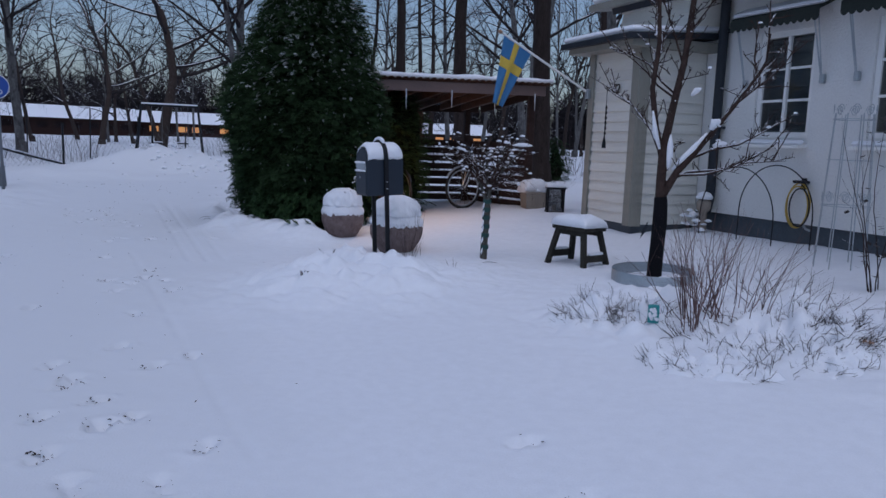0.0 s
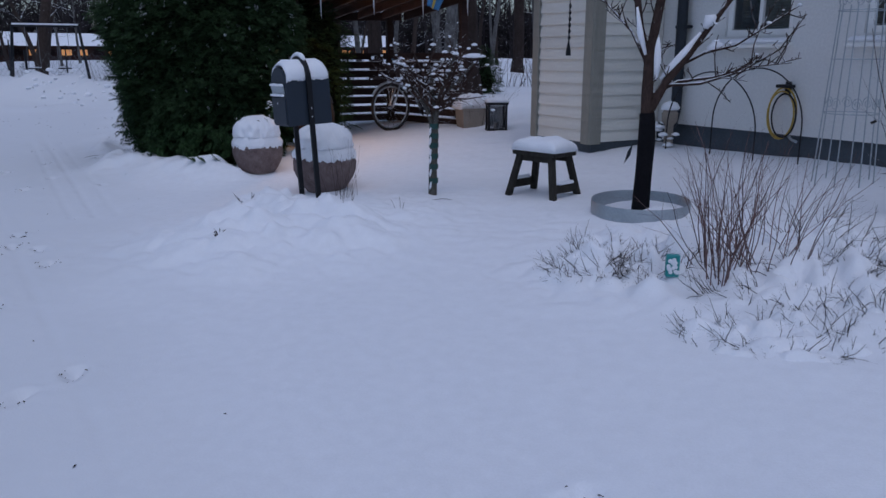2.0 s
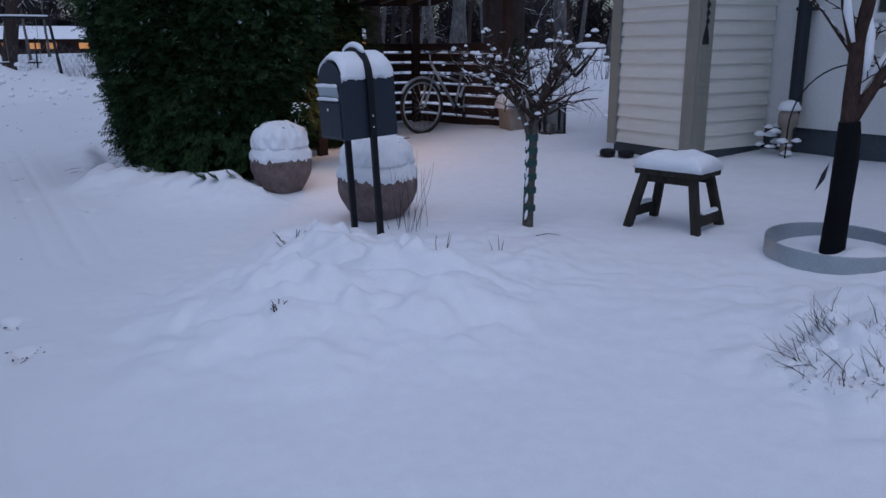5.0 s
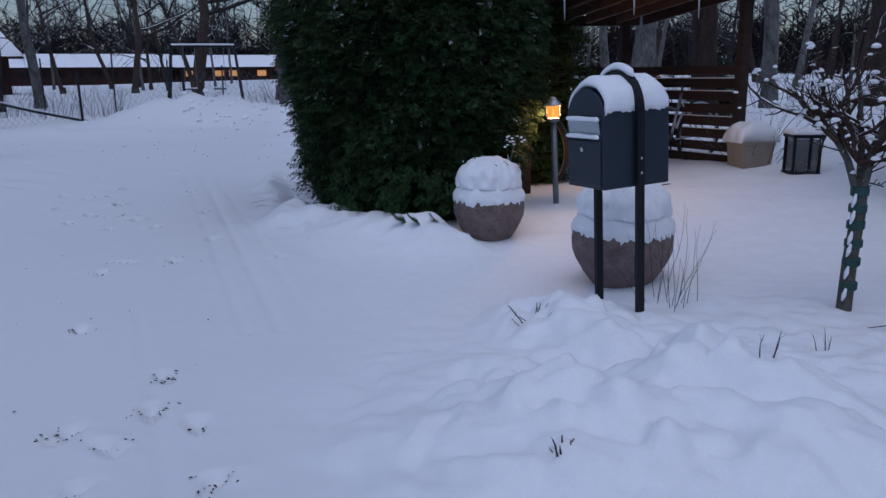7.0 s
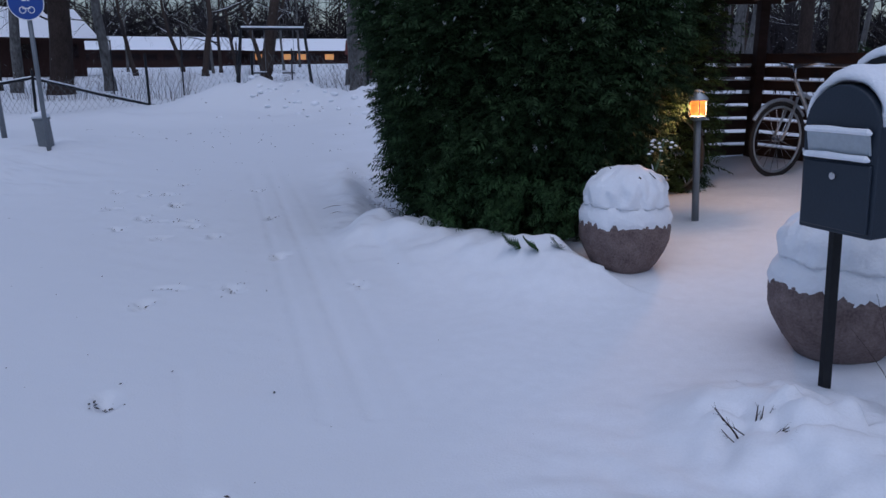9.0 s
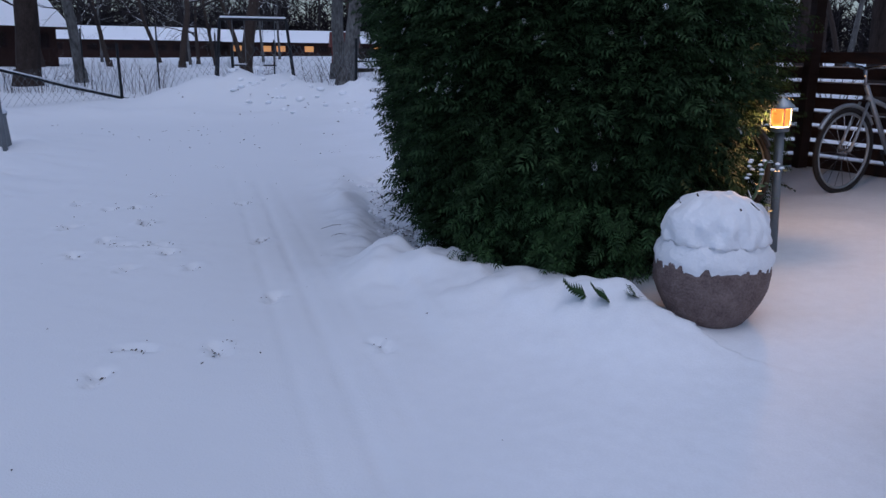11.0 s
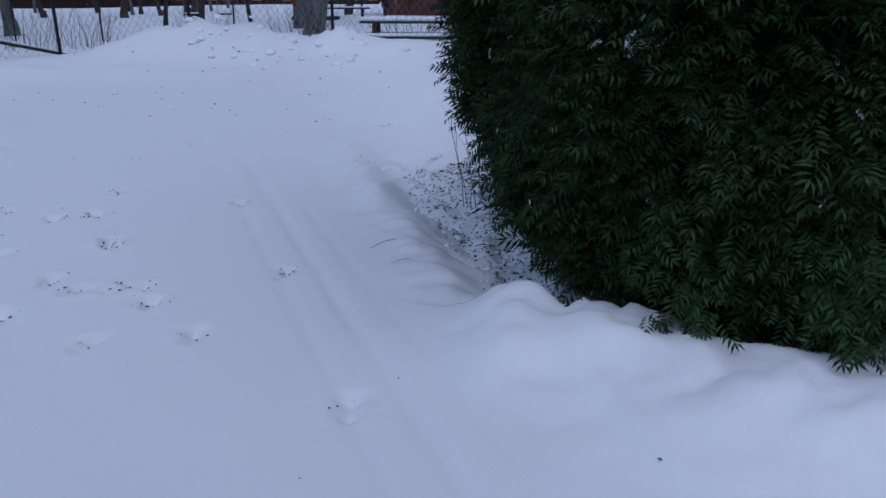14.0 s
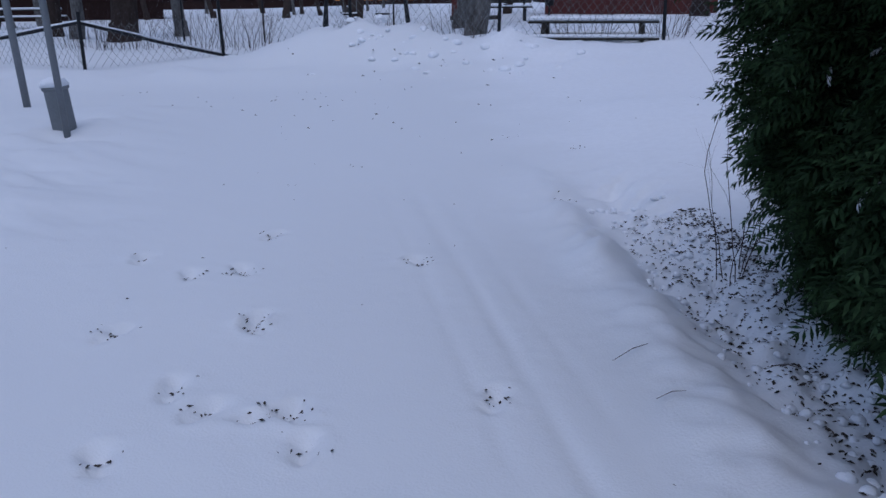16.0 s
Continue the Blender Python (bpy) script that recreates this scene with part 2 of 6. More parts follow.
FLAGYELLOW = material("flag_yellow", (0.62, 0.43, 0.06), 0.75, vary=0.1, scale=8, bump=0.2)
SIGNBLUE = material("sign_blue", (0.01, 0.055, 0.28), 0.35, vary=0.08, bump=0.0)
REDPAINT = material("red_board", (0.10, 0.022, 0.018), 0.8, vary=0.2, scale=2, bump=0.3)
BRICKFAR = material("far_facade", (0.035, 0.02, 0.018), 0.9, vary=0.25, bump=0.0, spec=0.05)
AWNING = material("awning_cloth", (0.035, 0.042, 0.038), 0.9, vary=0.25, scale=5, bump=0.3, spec=0.15)
BLIND = material("blind_slat", (0.42, 0.48, 0.5), 0.5, vary=0.1, bump=0.0)
DARKROOM = material("room_wall", (0.10, 0.10, 0.10), 0.9, vary=0.1, bump=0.0)
GLASS = glass_material("window_glass", alpha=0.4)
LAMPGLASS = glow_material("lamp_glass", (1.0, 0.30, 0.04), 1.3)
BULB = glow_material("lamp_bulb", (1.0, 0.62, 0.2), 12)
FARGLOW = glow_material("lit_window", (1.0, 0.42, 0.12), 0.38)
ICE = glass_material("ice", (0.7, 0.75, 0.8), 0.15, 0.5)
GREENTIE = material("green_tie", (0.01, 0.05, 0.045), 0.6, vary=0.2)
RUBBER = material("tyre_rubber", (0.012, 0.012, 0.013), 0.8, vary=0.2, bump=0.2)
CHROME = material("chrome", (0.5, 0.5, 0.52), 0.25, 1.0, vary=0.1, bump=0.0)
ORANGEPOST = material("bare_timber", (0.33, 0.19, 0.12), 0.75, vary=0.2, bump=0.3, stretch=(1, 1, 0.3))


# ---- the ground: one sheet of snow ----
def vnoise(x, y, seed=0):
    xi, yi = np.floor(x).astype(np.int64), np.floor(y).astype(np.int64)
    xf, yf = x - xi, y - yi
    u, v = xf * xf * (3 - 2 * xf), yf * yf * (3 - 2 * yf)

    def h(a, b):
        n = (a * 374761393 + b * 668265263 + seed * 974711) & 0x7FFFFFFF
        n = ((n ^ (n >> 13)) * 1274126177) & 0x7FFFFFFF
        return ((n ^ (n >> 16)) & 0xFFFF) / 65535.0

    return (h(xi, yi) * (1 - u) + h(xi + 1, yi) * u) * (1 - v) + (h(xi, yi + 1) * (1 - u) + h(xi + 1, yi + 1) * u) * v - 0.5


def fbm(x, y, size, octaves=4, seed=0):
    t, a = 0, 1.0
    for o in range(octaves):
        t = t + a * vnoise(x / size * 2**o + 31 * o, y / size * 2**o + 17 * o, seed + o)
        a *= 0.5
    return t


def segdist(x, y, ax, ay, bx, by):
    """Distance from a segment, and how far along it from 0 to 1."""
    dx, dy = bx - ax, by - ay
    k = np.clip(((x - ax) * dx + (y - ay) * dy) / (dx * dx + dy * dy), 0, 1)
    return np.hypot(x - ax - k * dx, y - ay - k * dy), k


def sidedist(x, y, ax, ay, bx, by):
    """Signed distance from a line, positive to the left of a to b."""
    dx, dy = bx - ax, by - ay
    return (dx * (y - ay) - dy * (x - ax)) / math.hypot(dx, dy)


def smooth(x, a, b):
    k = np.clip((x - a) / (b - a), 0, 1)
    return k * k * (3 - 2 * k)


def bump_at(x, y, cx, cy, amp, sx, sy=None, turn=0.0):
    c, s = math.cos(radians(turn)), math.sin(radians(turn))
    u, v = (x - cx) * c + (y - cy) * s, -(x - cx) * s + (y - cy) * c
    return amp * np.exp(-0.5 * ((u / sx) ** 2 + (v / (sy or sx)) ** 2))


# Footprints: place, and heading in degrees.
STEPS = [(-4.03, 5.16, 30), (-3.90, 4.85, 120), (-5.16, 6.06, 100), (-5.48, 6.54, 60), (-4.94, 7.04, 110), (-3.99, 6.05, 120),
         (-6.08, 7.03, 110), (2.21, 1.17, 60), (2.55, 0.75, 60), (0.44, 0.50, 125), (-0.20, 0.95, 125), (0.05, 1.6, 120)]
_r = random.Random(4)
for _p in ((-0.46, 1.54), (-0.0, 1.35), (-0.14, 0.86), (0.14, 0.46), (0.46, 0.51), (0.5, 0.65), (-0.99, 2.24), (0.81, 0.03), (1.1, 0.18), (1.01, 0.52), (-1.74, 2.0), (-0.48, 1.07), (0.5, 0.17), (0.17, 0.76), (-2.09, 3.07), (-1.85, 3.06), (-1.68, 3.33), (-3.03, 3.95)):
    STEPS.append((_p[0], _p[1], 125 + _r.uniform(-35, 35)))
for _p in ((-2.15, 3.64), (-1.73, 2.79), (-1.33, 3.0), (-1.94, 3.35), (-6.04, 6.99), (-6.75, 7.24), (-6.6, 7.42), (-5.66, 6.44), (-5.87, 6.48), (-5.42, 6.6), (-5.25, 6.48), (-6.46, 6.64), (-7.16, 7.25), (-6.89, 7.9), (-5.98, 8.0), (-5.68, 6.09), (-5.89, 9.45)):
    STEPS.append((_p[0], _p[1], 125 + _r.uniform(-35, 35)))
for _k in range(24):
    _a = _r.uniform(-2, 15)
    _o = _r.gauss(1.75, 0.55) if _a < 7 else _r.gauss(0.6, 0.8)
    STEPS.append((1.2 - 0.60 * _a - 0.80 * _o, -1.0 + 0.80 * _a - 0.60 * _o, _r.choice((125, 305)) + _r.uniform(-25, 25)))


def height(x, y, detail=True):
    s = (x - 2.41) * -0.718 + (y - 8.0) * -0.696
    z = 0.05 * np.logaddexp(0, (0.4 - 0.09 * np.clip(s, -1, 40)) / 0.05)
    q = -0.58 * x + 0.81 * y
    z = z + 0.3 * smooth(q, 17.5, 25) * smooth(-x, -1, 6)
    garden = smooth(z, 0.02, 0.12)
    # bank in front of the conifers
    d, k = segdist(x, y, -3.42, 6.72, -2.2, 6.42)
    wide = np.where(sidedist(x, y, -3.42, 6.72, -2.2, 6.42) > 0, 0.17, 0.31)
    z = z + 0.20 * np.exp(-0.5 * (d / wide) ** 2) * (0.9 + 0.55 * fbm(x, y, 0.5, 3, 5) + 0.55 * np.abs(fbm(x, y, 0.26, 3, 6))) + bump_at(x, y, -2.95, 6.15, 0.04, 0.3)
    # a slumped edge across the foot of the bank
    d, k = segdist(x, y, -3.35, 6.35, -2.95, 5.95)
    z = z + 0.015 * np.tanh(sidedist(x, y, -3.35, 6.35, -2.95, 5.95) / 0.02) * np.exp(-0.5 * (d / 0.12) ** 2)
    # ditch beside the conifers, with a bank along the drive
    d, k = segdist(x, y, -6.2, 10.2, -3.55, 6.95)
    side = sidedist(x, y, -3.55, 6.95, -6.2, 10.2) + 0.10 * fbm(x, y, 0.55, 3, 73)
    end = 0.35 + 0.65 * smooth(k, 0.0, 0.12)
    z = z + end * (0.05 * np.exp(-0.5 * ((side - 0.33) / 0.12) ** 2) * (0.8 + 1.4 * fbm(x, y, 0.4, 3, 71) + 1.1 * np.abs(fbm(x, y, 0.2, 3, 72))) - 0.08 * np.exp(-0.5 * ((side + 0.04) / 0.15) ** 2)) * np.exp(-((d - np.abs(side)) / 0.25) ** 2)
    rough = end * np.exp(-0.5 * ((side + 0.15) / 0.2) ** 2) * np.exp(-((d - np.abs(side)) / 0.3) ** 2)
    # plot beyond the drive
    z = z + 0.10 * smooth(-sidedist(x, y, -5.2, 9.3, -8.0, 12.6), 0.0, 1.2) * smooth(q, 9.5, 11.5) * smooth(-q, -15.6, -14.2)
    # ploughed mound round the letterbox
    m = bump_at(x, y, -0.1, 4.1, 0.17, 0.75, 0.6, 60) + bump_at(x, y, -0.72, 4.85, 0.13, 0.22) + bump_at(x, y, -0.35, 3.55, 0.05, 0.25)
    z = z + m * (0.7 + 0.8 * fbm(x, y, 0.5, 3, 9) + 1.25 * np.abs(fbm(x, y, 0.34, 2, 14)) + 0.75 * np.abs(fbm(x, y, 0.13, 2, 15)))
    # snow heaped round the foot of the garden tree
    z = z + bump_at(x, y, 2.44, 4.78, 0.05, 0.08)
    # flower bed
    bed = bump_at(x, y, 3.35, 3.45, 1, 0.9, 0.55, -20) + bump_at(x, y, 2.35, 3.5, 0.7, 0.35)
    z = z + bed * (0.04 + 0.12 * fbm(x, y, 0.3, 3, 21) + 0.22 * np.abs(fbm(x, y, 0.2, 3, 22)))
    # heaps along the cross road
    z = z + bump_at(x, y, -13.5, 15.95, 0.55, 1.3, 0.65, 30) * (0.8 + 0.9 * fbm(x, y, 0.8, 4, 31) + 0.9 * np.abs(fbm(x, y, 0.45, 3, 32))) + bump_at(x, y, -11.2, 17.2, 0.36, 1.2, 0.6, 30) * (0.8 + 0.8 * fbm(x, y, 0.6, 4, 33) + 0.8 * np.abs(fbm(x, y, 0.4, 3, 34)))
    z = z + 0.12 * np.exp(-0.5 * ((q - 19.3) / 0.6) ** 2) * smooth(-x, 6, 8) * (1 + 1.5 * fbm(x, y, 0.6, 4, 41))
    # verge by the sign
    z = z + 0.09 * np.exp(-0.5 * (sidedist(x, y, -8.6, 7.2, -12.2, 11.2) - 0.5) ** 2 / 0.45) * smooth(q, 9.3, 10.5) * smooth(-q, -16.4, -15.0) * (1 + 1.2 * fbm(x, y, 0.5, 4, 43))
    if detail:
        z = z + 0.022 * fbm(x, y, 1.6, 3, 1) * (1 + 1.2 * garden) + (0.006 + 0.008 * garden) * fbm(x, y, 0.25, 4, 2)
        z = z + rough * 0.13 * fbm(x, y, 0.12, 3, 77)
    return z


def marks(x, y):
    """Footprints and wheel tracks pressed into the snow."""
    z = np.zeros_like(x)
    for cx, cy, a in STEPS:
        near = (np.abs(x - cx) < 0.5) & (np.abs(y - cy) < 0.5)
        xn, yn = x[near], y[near]
        c, s = math.cos(radians(a)), math.sin(radians(a))
        d = bump_at(xn, yn, cx + 0.035 * c, cy + 0.035 * s, 1, 0.036, 0.027, a) + bump_at(xn, yn, cx - 0.05 * c, cy - 0.05 * s, 0.9, 0.024, 0.022, a)
        rim = bump_at(xn, yn, cx, cy, 1, 0.09, 0.06, a)
        z[near] += -0.04 * np.clip(1.7 * d - 0.25 + 0.5 * fbm(xn, yn, 0.05, 2, 3), 0, 1) * np.clip(8 * d, 0, 1) + 0.008 * rim * (1 + 3 * fbm(xn, yn, 0.06, 2, 3))
    for ax, ay, bx, by, w, deep in ((-2.2, 4.25, -8.0, 10.0, 0.016, 0.010), (-2.06, 4.36, -7.8, 10.1, 0.016, 0.017), (-1.9, 4.45, -7.7, 10.25, 0.015, 0.009), (1.9, -0.05, -3.0, 4.3, 0.014, 0.010)):
        d, k = segdist(x, y, ax, ay, bx, by)
        z -= deep * np.exp(-0.5 * (d / w) ** 2) * (0.75 + 0.9 * vnoise(x * 6, y * 6, 8))
    return z


def gz(x, y):
    return float(height(np.array([float(x)]), np.array([float(y)]))[0])


def ground_lines(a, b, fine, far):
    mid = list(np.arange(a, b, fine))
    out, step = [], fine
    v = b
    while v < far:
        out.append(v)
        step *= 1.035 if step < 1.2 else 1.3
        v += step
    low, step, v = [], fine, a
    while v > -far:
        step *= 1.035 if step < 1.2 else 1.3
        v -= step
        low.append(v)
    return np.array(low[::-1] + mid + out + [far])


gx, gy = ground_lines(-7.0, 2.0, 0.025, 900.0), ground_lines(-0.2, 7.8, 0.025, 900.0)
X, Y = np.meshgrid(gx, gy)
Z = height(X, Y) + marks(X, Y)
nx, ny = len(gx), len(gy)
gm = bpy.data.meshes.new("ground")
gm.vertices.add(nx * ny)
gm.vertices.foreach_set("co", np.stack([X, Y, Z], -1).astype(np.float32).ravel())
ii = (np.arange(ny - 1)[:, None] * nx + np.arange(nx - 1)[None]).ravel()
quads = np.stack([ii, ii + 1, ii + nx + 1, ii + nx], -1).ravel()
gm.loops.add(len(quads))
gm.loops.foreach_set("vertex_index", quads.astype(np.int32))
gm.polygons.add(len(ii))
gm.polygons.foreach_set("loop_start", (np.arange(len(ii)) * 4).astype(np.int32))
gm.polygons.foreach_set("use_smooth", np.ones(len(ii), dtype=bool))
gm.update(calc_edges=True)
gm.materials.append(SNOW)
tagged(new("ground", gm), "snow-covered drive, garden and field with footprints", "snow ground", kind="structure")


# ---- the house ----
HU, HN = Vector((0.696, -0.718, 0)), Vector((-0.718, -0.696, 0))  # along the wall, and out of it
HM = frame3((2.41, 8.0, 0), HU, HN, (0, 0, 1))  # house frame: x along the wall, y outwards, z up


house = thing("house", "white rendered house with dark plinth and clapboard porch", "house", m=HM)
WINS = ((0.82, 1.58), (2.27, 3.03))
W0, W1 = 1.49, 2.62
LEN = 7.0
def grid_wall(xs, zs, holes, y0, y1):
    """One wall with openings: cells of a grid with shared corners, from y0 to y1."""
    g, ix = Geo(), {}
    def v(i, j, k):
        if (i, j, k) not in ix:
            ix[i, j, k] = len(g.v)
            g.v.append((xs[i], (y0, y1)[k], zs[j]))
        return ix[i, j, k]
    solid = {(i, j) for i in range(len(xs) - 1) for j in range(len(zs) - 1)} - set(holes)
    for i, j in solid:
        for k in (0, 1):
            g.f.append((v(i, j, k), v(i + 1, j, k), v(i + 1, j + 1, k), v(i, j + 1, k)))
        for di, dj, a, b in ((-1, 0, (i, j), (i, j + 1)), (1, 0, (i + 1, j), (i + 1, j + 1)), (0, -1, (i, j), (i + 1, j)), (0, 1, (i, j + 1), (i + 1, j + 1))):
            if (i + di, j + dj) not in solid:
                g.f.append((v(*a, 0), v(*b, 0), v(*b, 1), v(*a, 1)))
    return g


HL = -0.95
edges = [HL] + [e for w in WINS for e in w] + [LEN]
part("front_wall", grid_wall(edges, [0.6, W0, W1, 3.3], [(1, 1), (3, 1)], -0.3, 0.0), STUCCO, house, "white rendered wall")
part("side_wall", Geo().box((0.3, 5.7, 2.7), pose(LEN - 0.15, -3.15, 1.95)), STUCCO, house)
part("side_wall", Geo().box((0.3, 5.7, 2.7), pose(HL + 0.15, -3.15, 1.95)), STUCCO, house)
part("rear_wall", Geo().box((LEN - HL, 0.3, 2.7), pose((LEN + HL) / 2, -6.15, 1.95)), STUCCO, house)
part("room_lining", Geo().box((LEN + 0.3, 5.6, 0.1), pose(3.1, -3.15, 0.55)).box((LEN + 0.3, 0.1, 2.6), pose(3.1, -2.4, 1.9)).box((LEN + 0.3, 5.6, 0.1), pose(3.1, -3.15, 3.22)), DARKROOM, house, "dim room behind the windows")
part("plinth", Geo().box((LEN - HL - 0.04, 6.2, 0.75), pose((LEN + HL) / 2, -3.13, 0.225), 0.01), PLINTH, house, "dark blue-grey painted plinth")
roof = Geo()
roof.box((LEN + 1.6, 4.4, 0.14), pose(3.1, -1.4, 4.0, -24, 0, 0)).box((LEN + 1.6, 4.4, 0.14), pose(3.1, -5.0, 4.0, 24, 0, 0))
part("roof", roof, DARKMETAL, house)
part("roof_snow", Geo().box((LEN + 1.5, 4.36, 0.12), pose(3.1, -1.45, 4.14, -24, 0, 0), 0.05).box((LEN + 1.5, 4.36, 0.12), pose(3.1, -4.95, 4.14, 24, 0, 0), 0.05), SNOWCAP, house, "snow layer on the roof")
part("gable_wall", Geo().box((LEN + 0.5, 0.2, 0.9), pose(3.1, -3.2, 3.7)), STUCCO, house)

for wi, (a, b) in enumerate(WINS):
    c, w, hgt = (a + b) / 2, b - a, W1 - W0
    win = part("window", Geo().box((w, 0.05, 0.06), pose(0, 0, W0 + 0.03), 0.006).box((w, 0.05, 0.06), pose(0, 0, W1 - 0.03), 0.006).box((0.06, 0.05, hgt - 0.12), pose(-w / 2 + 0.03, 0, (W0 + W1) / 2), 0.006).box((0.06, 0.05, hgt - 0.12), pose(w / 2 - 0.03, 0, (W0 + W1) / 2), 0.006), WHITEPAINT, house, "white wooden window frame with glazing bars")
    win.matrix_basis = pose(c, -0.05, 0)
    part("mullion", Geo().box((0.04, 0.045, hgt - 0.12), pose(0, 0, (W0 + W1) / 2), 0.005), WHITEPAINT, win)
    rows = [W0 + 0.06 + (hgt - 0.12) * k / 3 for k in range(4)]
    for z in rows[1:3]:
        for sx in (-1, 1):
            part("glazing_bar", Geo().box((w / 2 - 0.08, 0.04, 0.028), pose(sx * (w / 4 - 0.005), 0, z), 0.004), WHITEPAINT, win)
    for k in range(3):
        for sx in (-1, 1):
            p = part("pane", Geo().box((w / 2 - 0.08, 0.004, rows[k + 1] - rows[k] - 0.028), pose(sx * (w / 4 - 0.005), 0, (rows[k] + rows[k + 1]) / 2)), GLASS, win)
            p.visible_shadow = False
    blind = part("blind", Geo().box((w - 0.14, 0.03, 0.03), pose(c, -0.13, W1 - 0.1), 0.004), BLIND, house, "venetian blind of grey-blue slats behind the glass")
    slat = Geo().box((w - 0.15, 0.03, 0.002), pose(0, 0, 0, 40, 0, 0)).mesh("slat", BLIND)
    top = W1 - 0.13 if wi else rows[2] + 0.02
    z = W0 + 0.05
    while z < (W1 - 0.13):
        s = part("slat", slat, BLIND, blind)
        s.matrix_basis = pose(c, -0.13, z)
        z += 0.026
    sill = part("window_sill", Geo().box((w + 0.1, 0.16, 0.035), pose(c - 0.03, 0.06, W0 - 0.085, -8, 0, 0), 0.008), WHITEPAINT, house, "white sill with a line of snow")
    part("sill_snow", Geo().box((w + 0.07, 0.11, 0.045), pose(c - 0.03, 0.075, W0 - 0.047, -8, 0, 0), 0.02), SNOWCAP, sill)
    # awning, folded up under a snow-covered cover
    aw = Geo()
    aw.box((w + 0.46, 0.24, 0.03), pose(c, 0.14, 2.80, -26, 0, 0), 0.01)
    n = 14
    x0, dx = c - (w + 0.44) / 2, (w + 0.44) / n
    for k in range(n):
        aw.add([(x0 + k * dx, 0.25, 2.75), (x0 + (k + 1) * dx, 0.25, 2.75), (x0 + (k + 1) * dx, 0.25, 2.66), (x0 + (k + 0.75) * dx, 0.252, 2.635), (x0 + (k + 0.5) * dx, 0.254, 2.625), (x0 + (k + 0.25) * dx, 0.252, 2.635), (x0 + k * dx, 0.25, 2.66),
                (x0 + k * dx, 0.24, 2.75), (x0 + (k + 1) * dx, 0.24, 2.75), (x0 + (k + 1) * dx, 0.24, 2.66), (x0 + (k + 0.75) * dx, 0.242, 2.635), (x0 + (k + 0.5) * dx, 0.244, 2.625), (x0 + (k + 0.25) * dx, 0.242, 2.635), (x0 + k * dx, 0.24, 2.66)],
               [(0, 1, 2, 3, 4, 5, 6), (13, 12, 11, 10, 9, 8, 7), (2, 9, 10, 3), (3, 10, 11, 4), (4, 11, 12, 5), (5, 12, 13, 6)])
    awning = part("awning", aw, AWNING, house, "rolled dark green awning with scalloped edge")
    part("awning_snow", Geo().box((w + 0.46, 0.2, 0.05), pose(c, 0.13, 2.845, -26, 0, 0), 0.02), SNOWCAP, awning)
    for sx in (-1, 1):
        part("awning_arm", Geo().tube([(c + sx * (w / 2 + 0.13), 0.22, 2.72), (c + sx * (w / 2 + 0.14), 0.05, 2.1)], 0.009).tube([(c + sx * (w / 2 + 0.17), 0.2, 2.72), (c + sx * (w / 2 + 0.15), 0.05, 2.1)], 0.007).box((0.05, 0.05, 0.09), pose(c + sx * (w / 2 + 0.145), 0.03, 2.08), 0.006), GALV, awning)
part("drainpipe", Geo().tube([(0.33, 0.09, 0.75), (0.33, 0.09, 3.2), (0.33, 0.3, 3.4)], 0.055, 14).tube([(0.33, 0.09, 0.75), (0.33, 0.12, 0.62), (0.33, 0.2, 0.57)], 0.052, 12).box((0.15, 0.1, 0.03), pose(0.33, 0.06, 1.6), 0.004).box((0.15, 0.1, 0.03), pose(0.33, 0.06, 2.7), 0.004), DARKMETAL, house, "dark drainpipe", smooth=False)

# porch of clapboard, 0.97 m out from the wall
PD, PL = 0.97, 1.0
porch = part("porch_wall", Geo().box((PL - 0.06, 0.08, 2.1), pose(-PL / 2, PD - 0.06, 0.42 + 1.05)).box((0.08, PD - 0.1, 2.1), pose(-0.06, PD / 2 - 0.05, 0.42 + 1.05)), BOARD, house, "cream clapboard porch wall")
bh = 0.122
def clap(length):
    g = Geo()
    h = length / 2
    return g.add([(-h, 0, 0), (h, 0, 0), (h, 0.03, 0), (-h, 0.03, 0), (-h, 0, bh + 0.012), (h, 0, bh + 0.012), (h, 0.006, bh + 0.012), (-h, 0.006, bh + 0.012)],
                 [(0, 3, 2, 1), (4, 5, 6, 7), (2, 3, 7, 6), (0, 1, 5, 4), (1, 2, 6, 5), (0, 4, 7, 3)]).mesh("board", BOARD)
cl_front, cl_side = clap(PL - 0.16), clap(PD - 0.14)
for k in range(17):
    z = 0.42 + k * bh
    b = part("board", cl_front, None, porch)
    b.matrix_basis = pose(-PL / 2 - 0.0, PD - 0.02, z)
    b = part("board", cl_side, None, porch)
    b.matrix_basis = pose(-0.02, PD / 2 - 0.045, z, 0, 0, -90)
for x, y, w, d in ((-0.055, PD + 0.012, 0.13, 0.03), (0.012, PD - 0.06, 0.03, 0.15), (-PL + 0.035, PD + 0.012, 0.085, 0.03), (-PL - 0.02, PD - 0.06, 0.03, 0.17)):
    part("corner_board", Geo().box((w, d, 2.2), pose(x, y, 0.42 + 1.08), 0.004), TRIM, porch, "grey-green corner board")
part("porch_plinth", Geo().box((PL - 0.03, PD - 0.06, 0.4), pose(-PL / 2, PD / 2, 0.22)), PLINTH, house)
part("porch_roof", Geo().box((PL + 0.5, PD + 0.42, 0.07), pose(-PL / 2 - 0.03, PD / 2 + 0.12, 2.62, -4, 0, 0), 0.006), DARKMETAL, house, "low dark porch roof")
part("porch_eave", Geo().box((PL + 0.36, PD + 0.28, 0.11), pose(-PL / 2 - 0.03, PD / 2 + 0.1, 2.53)), TRIM, house)
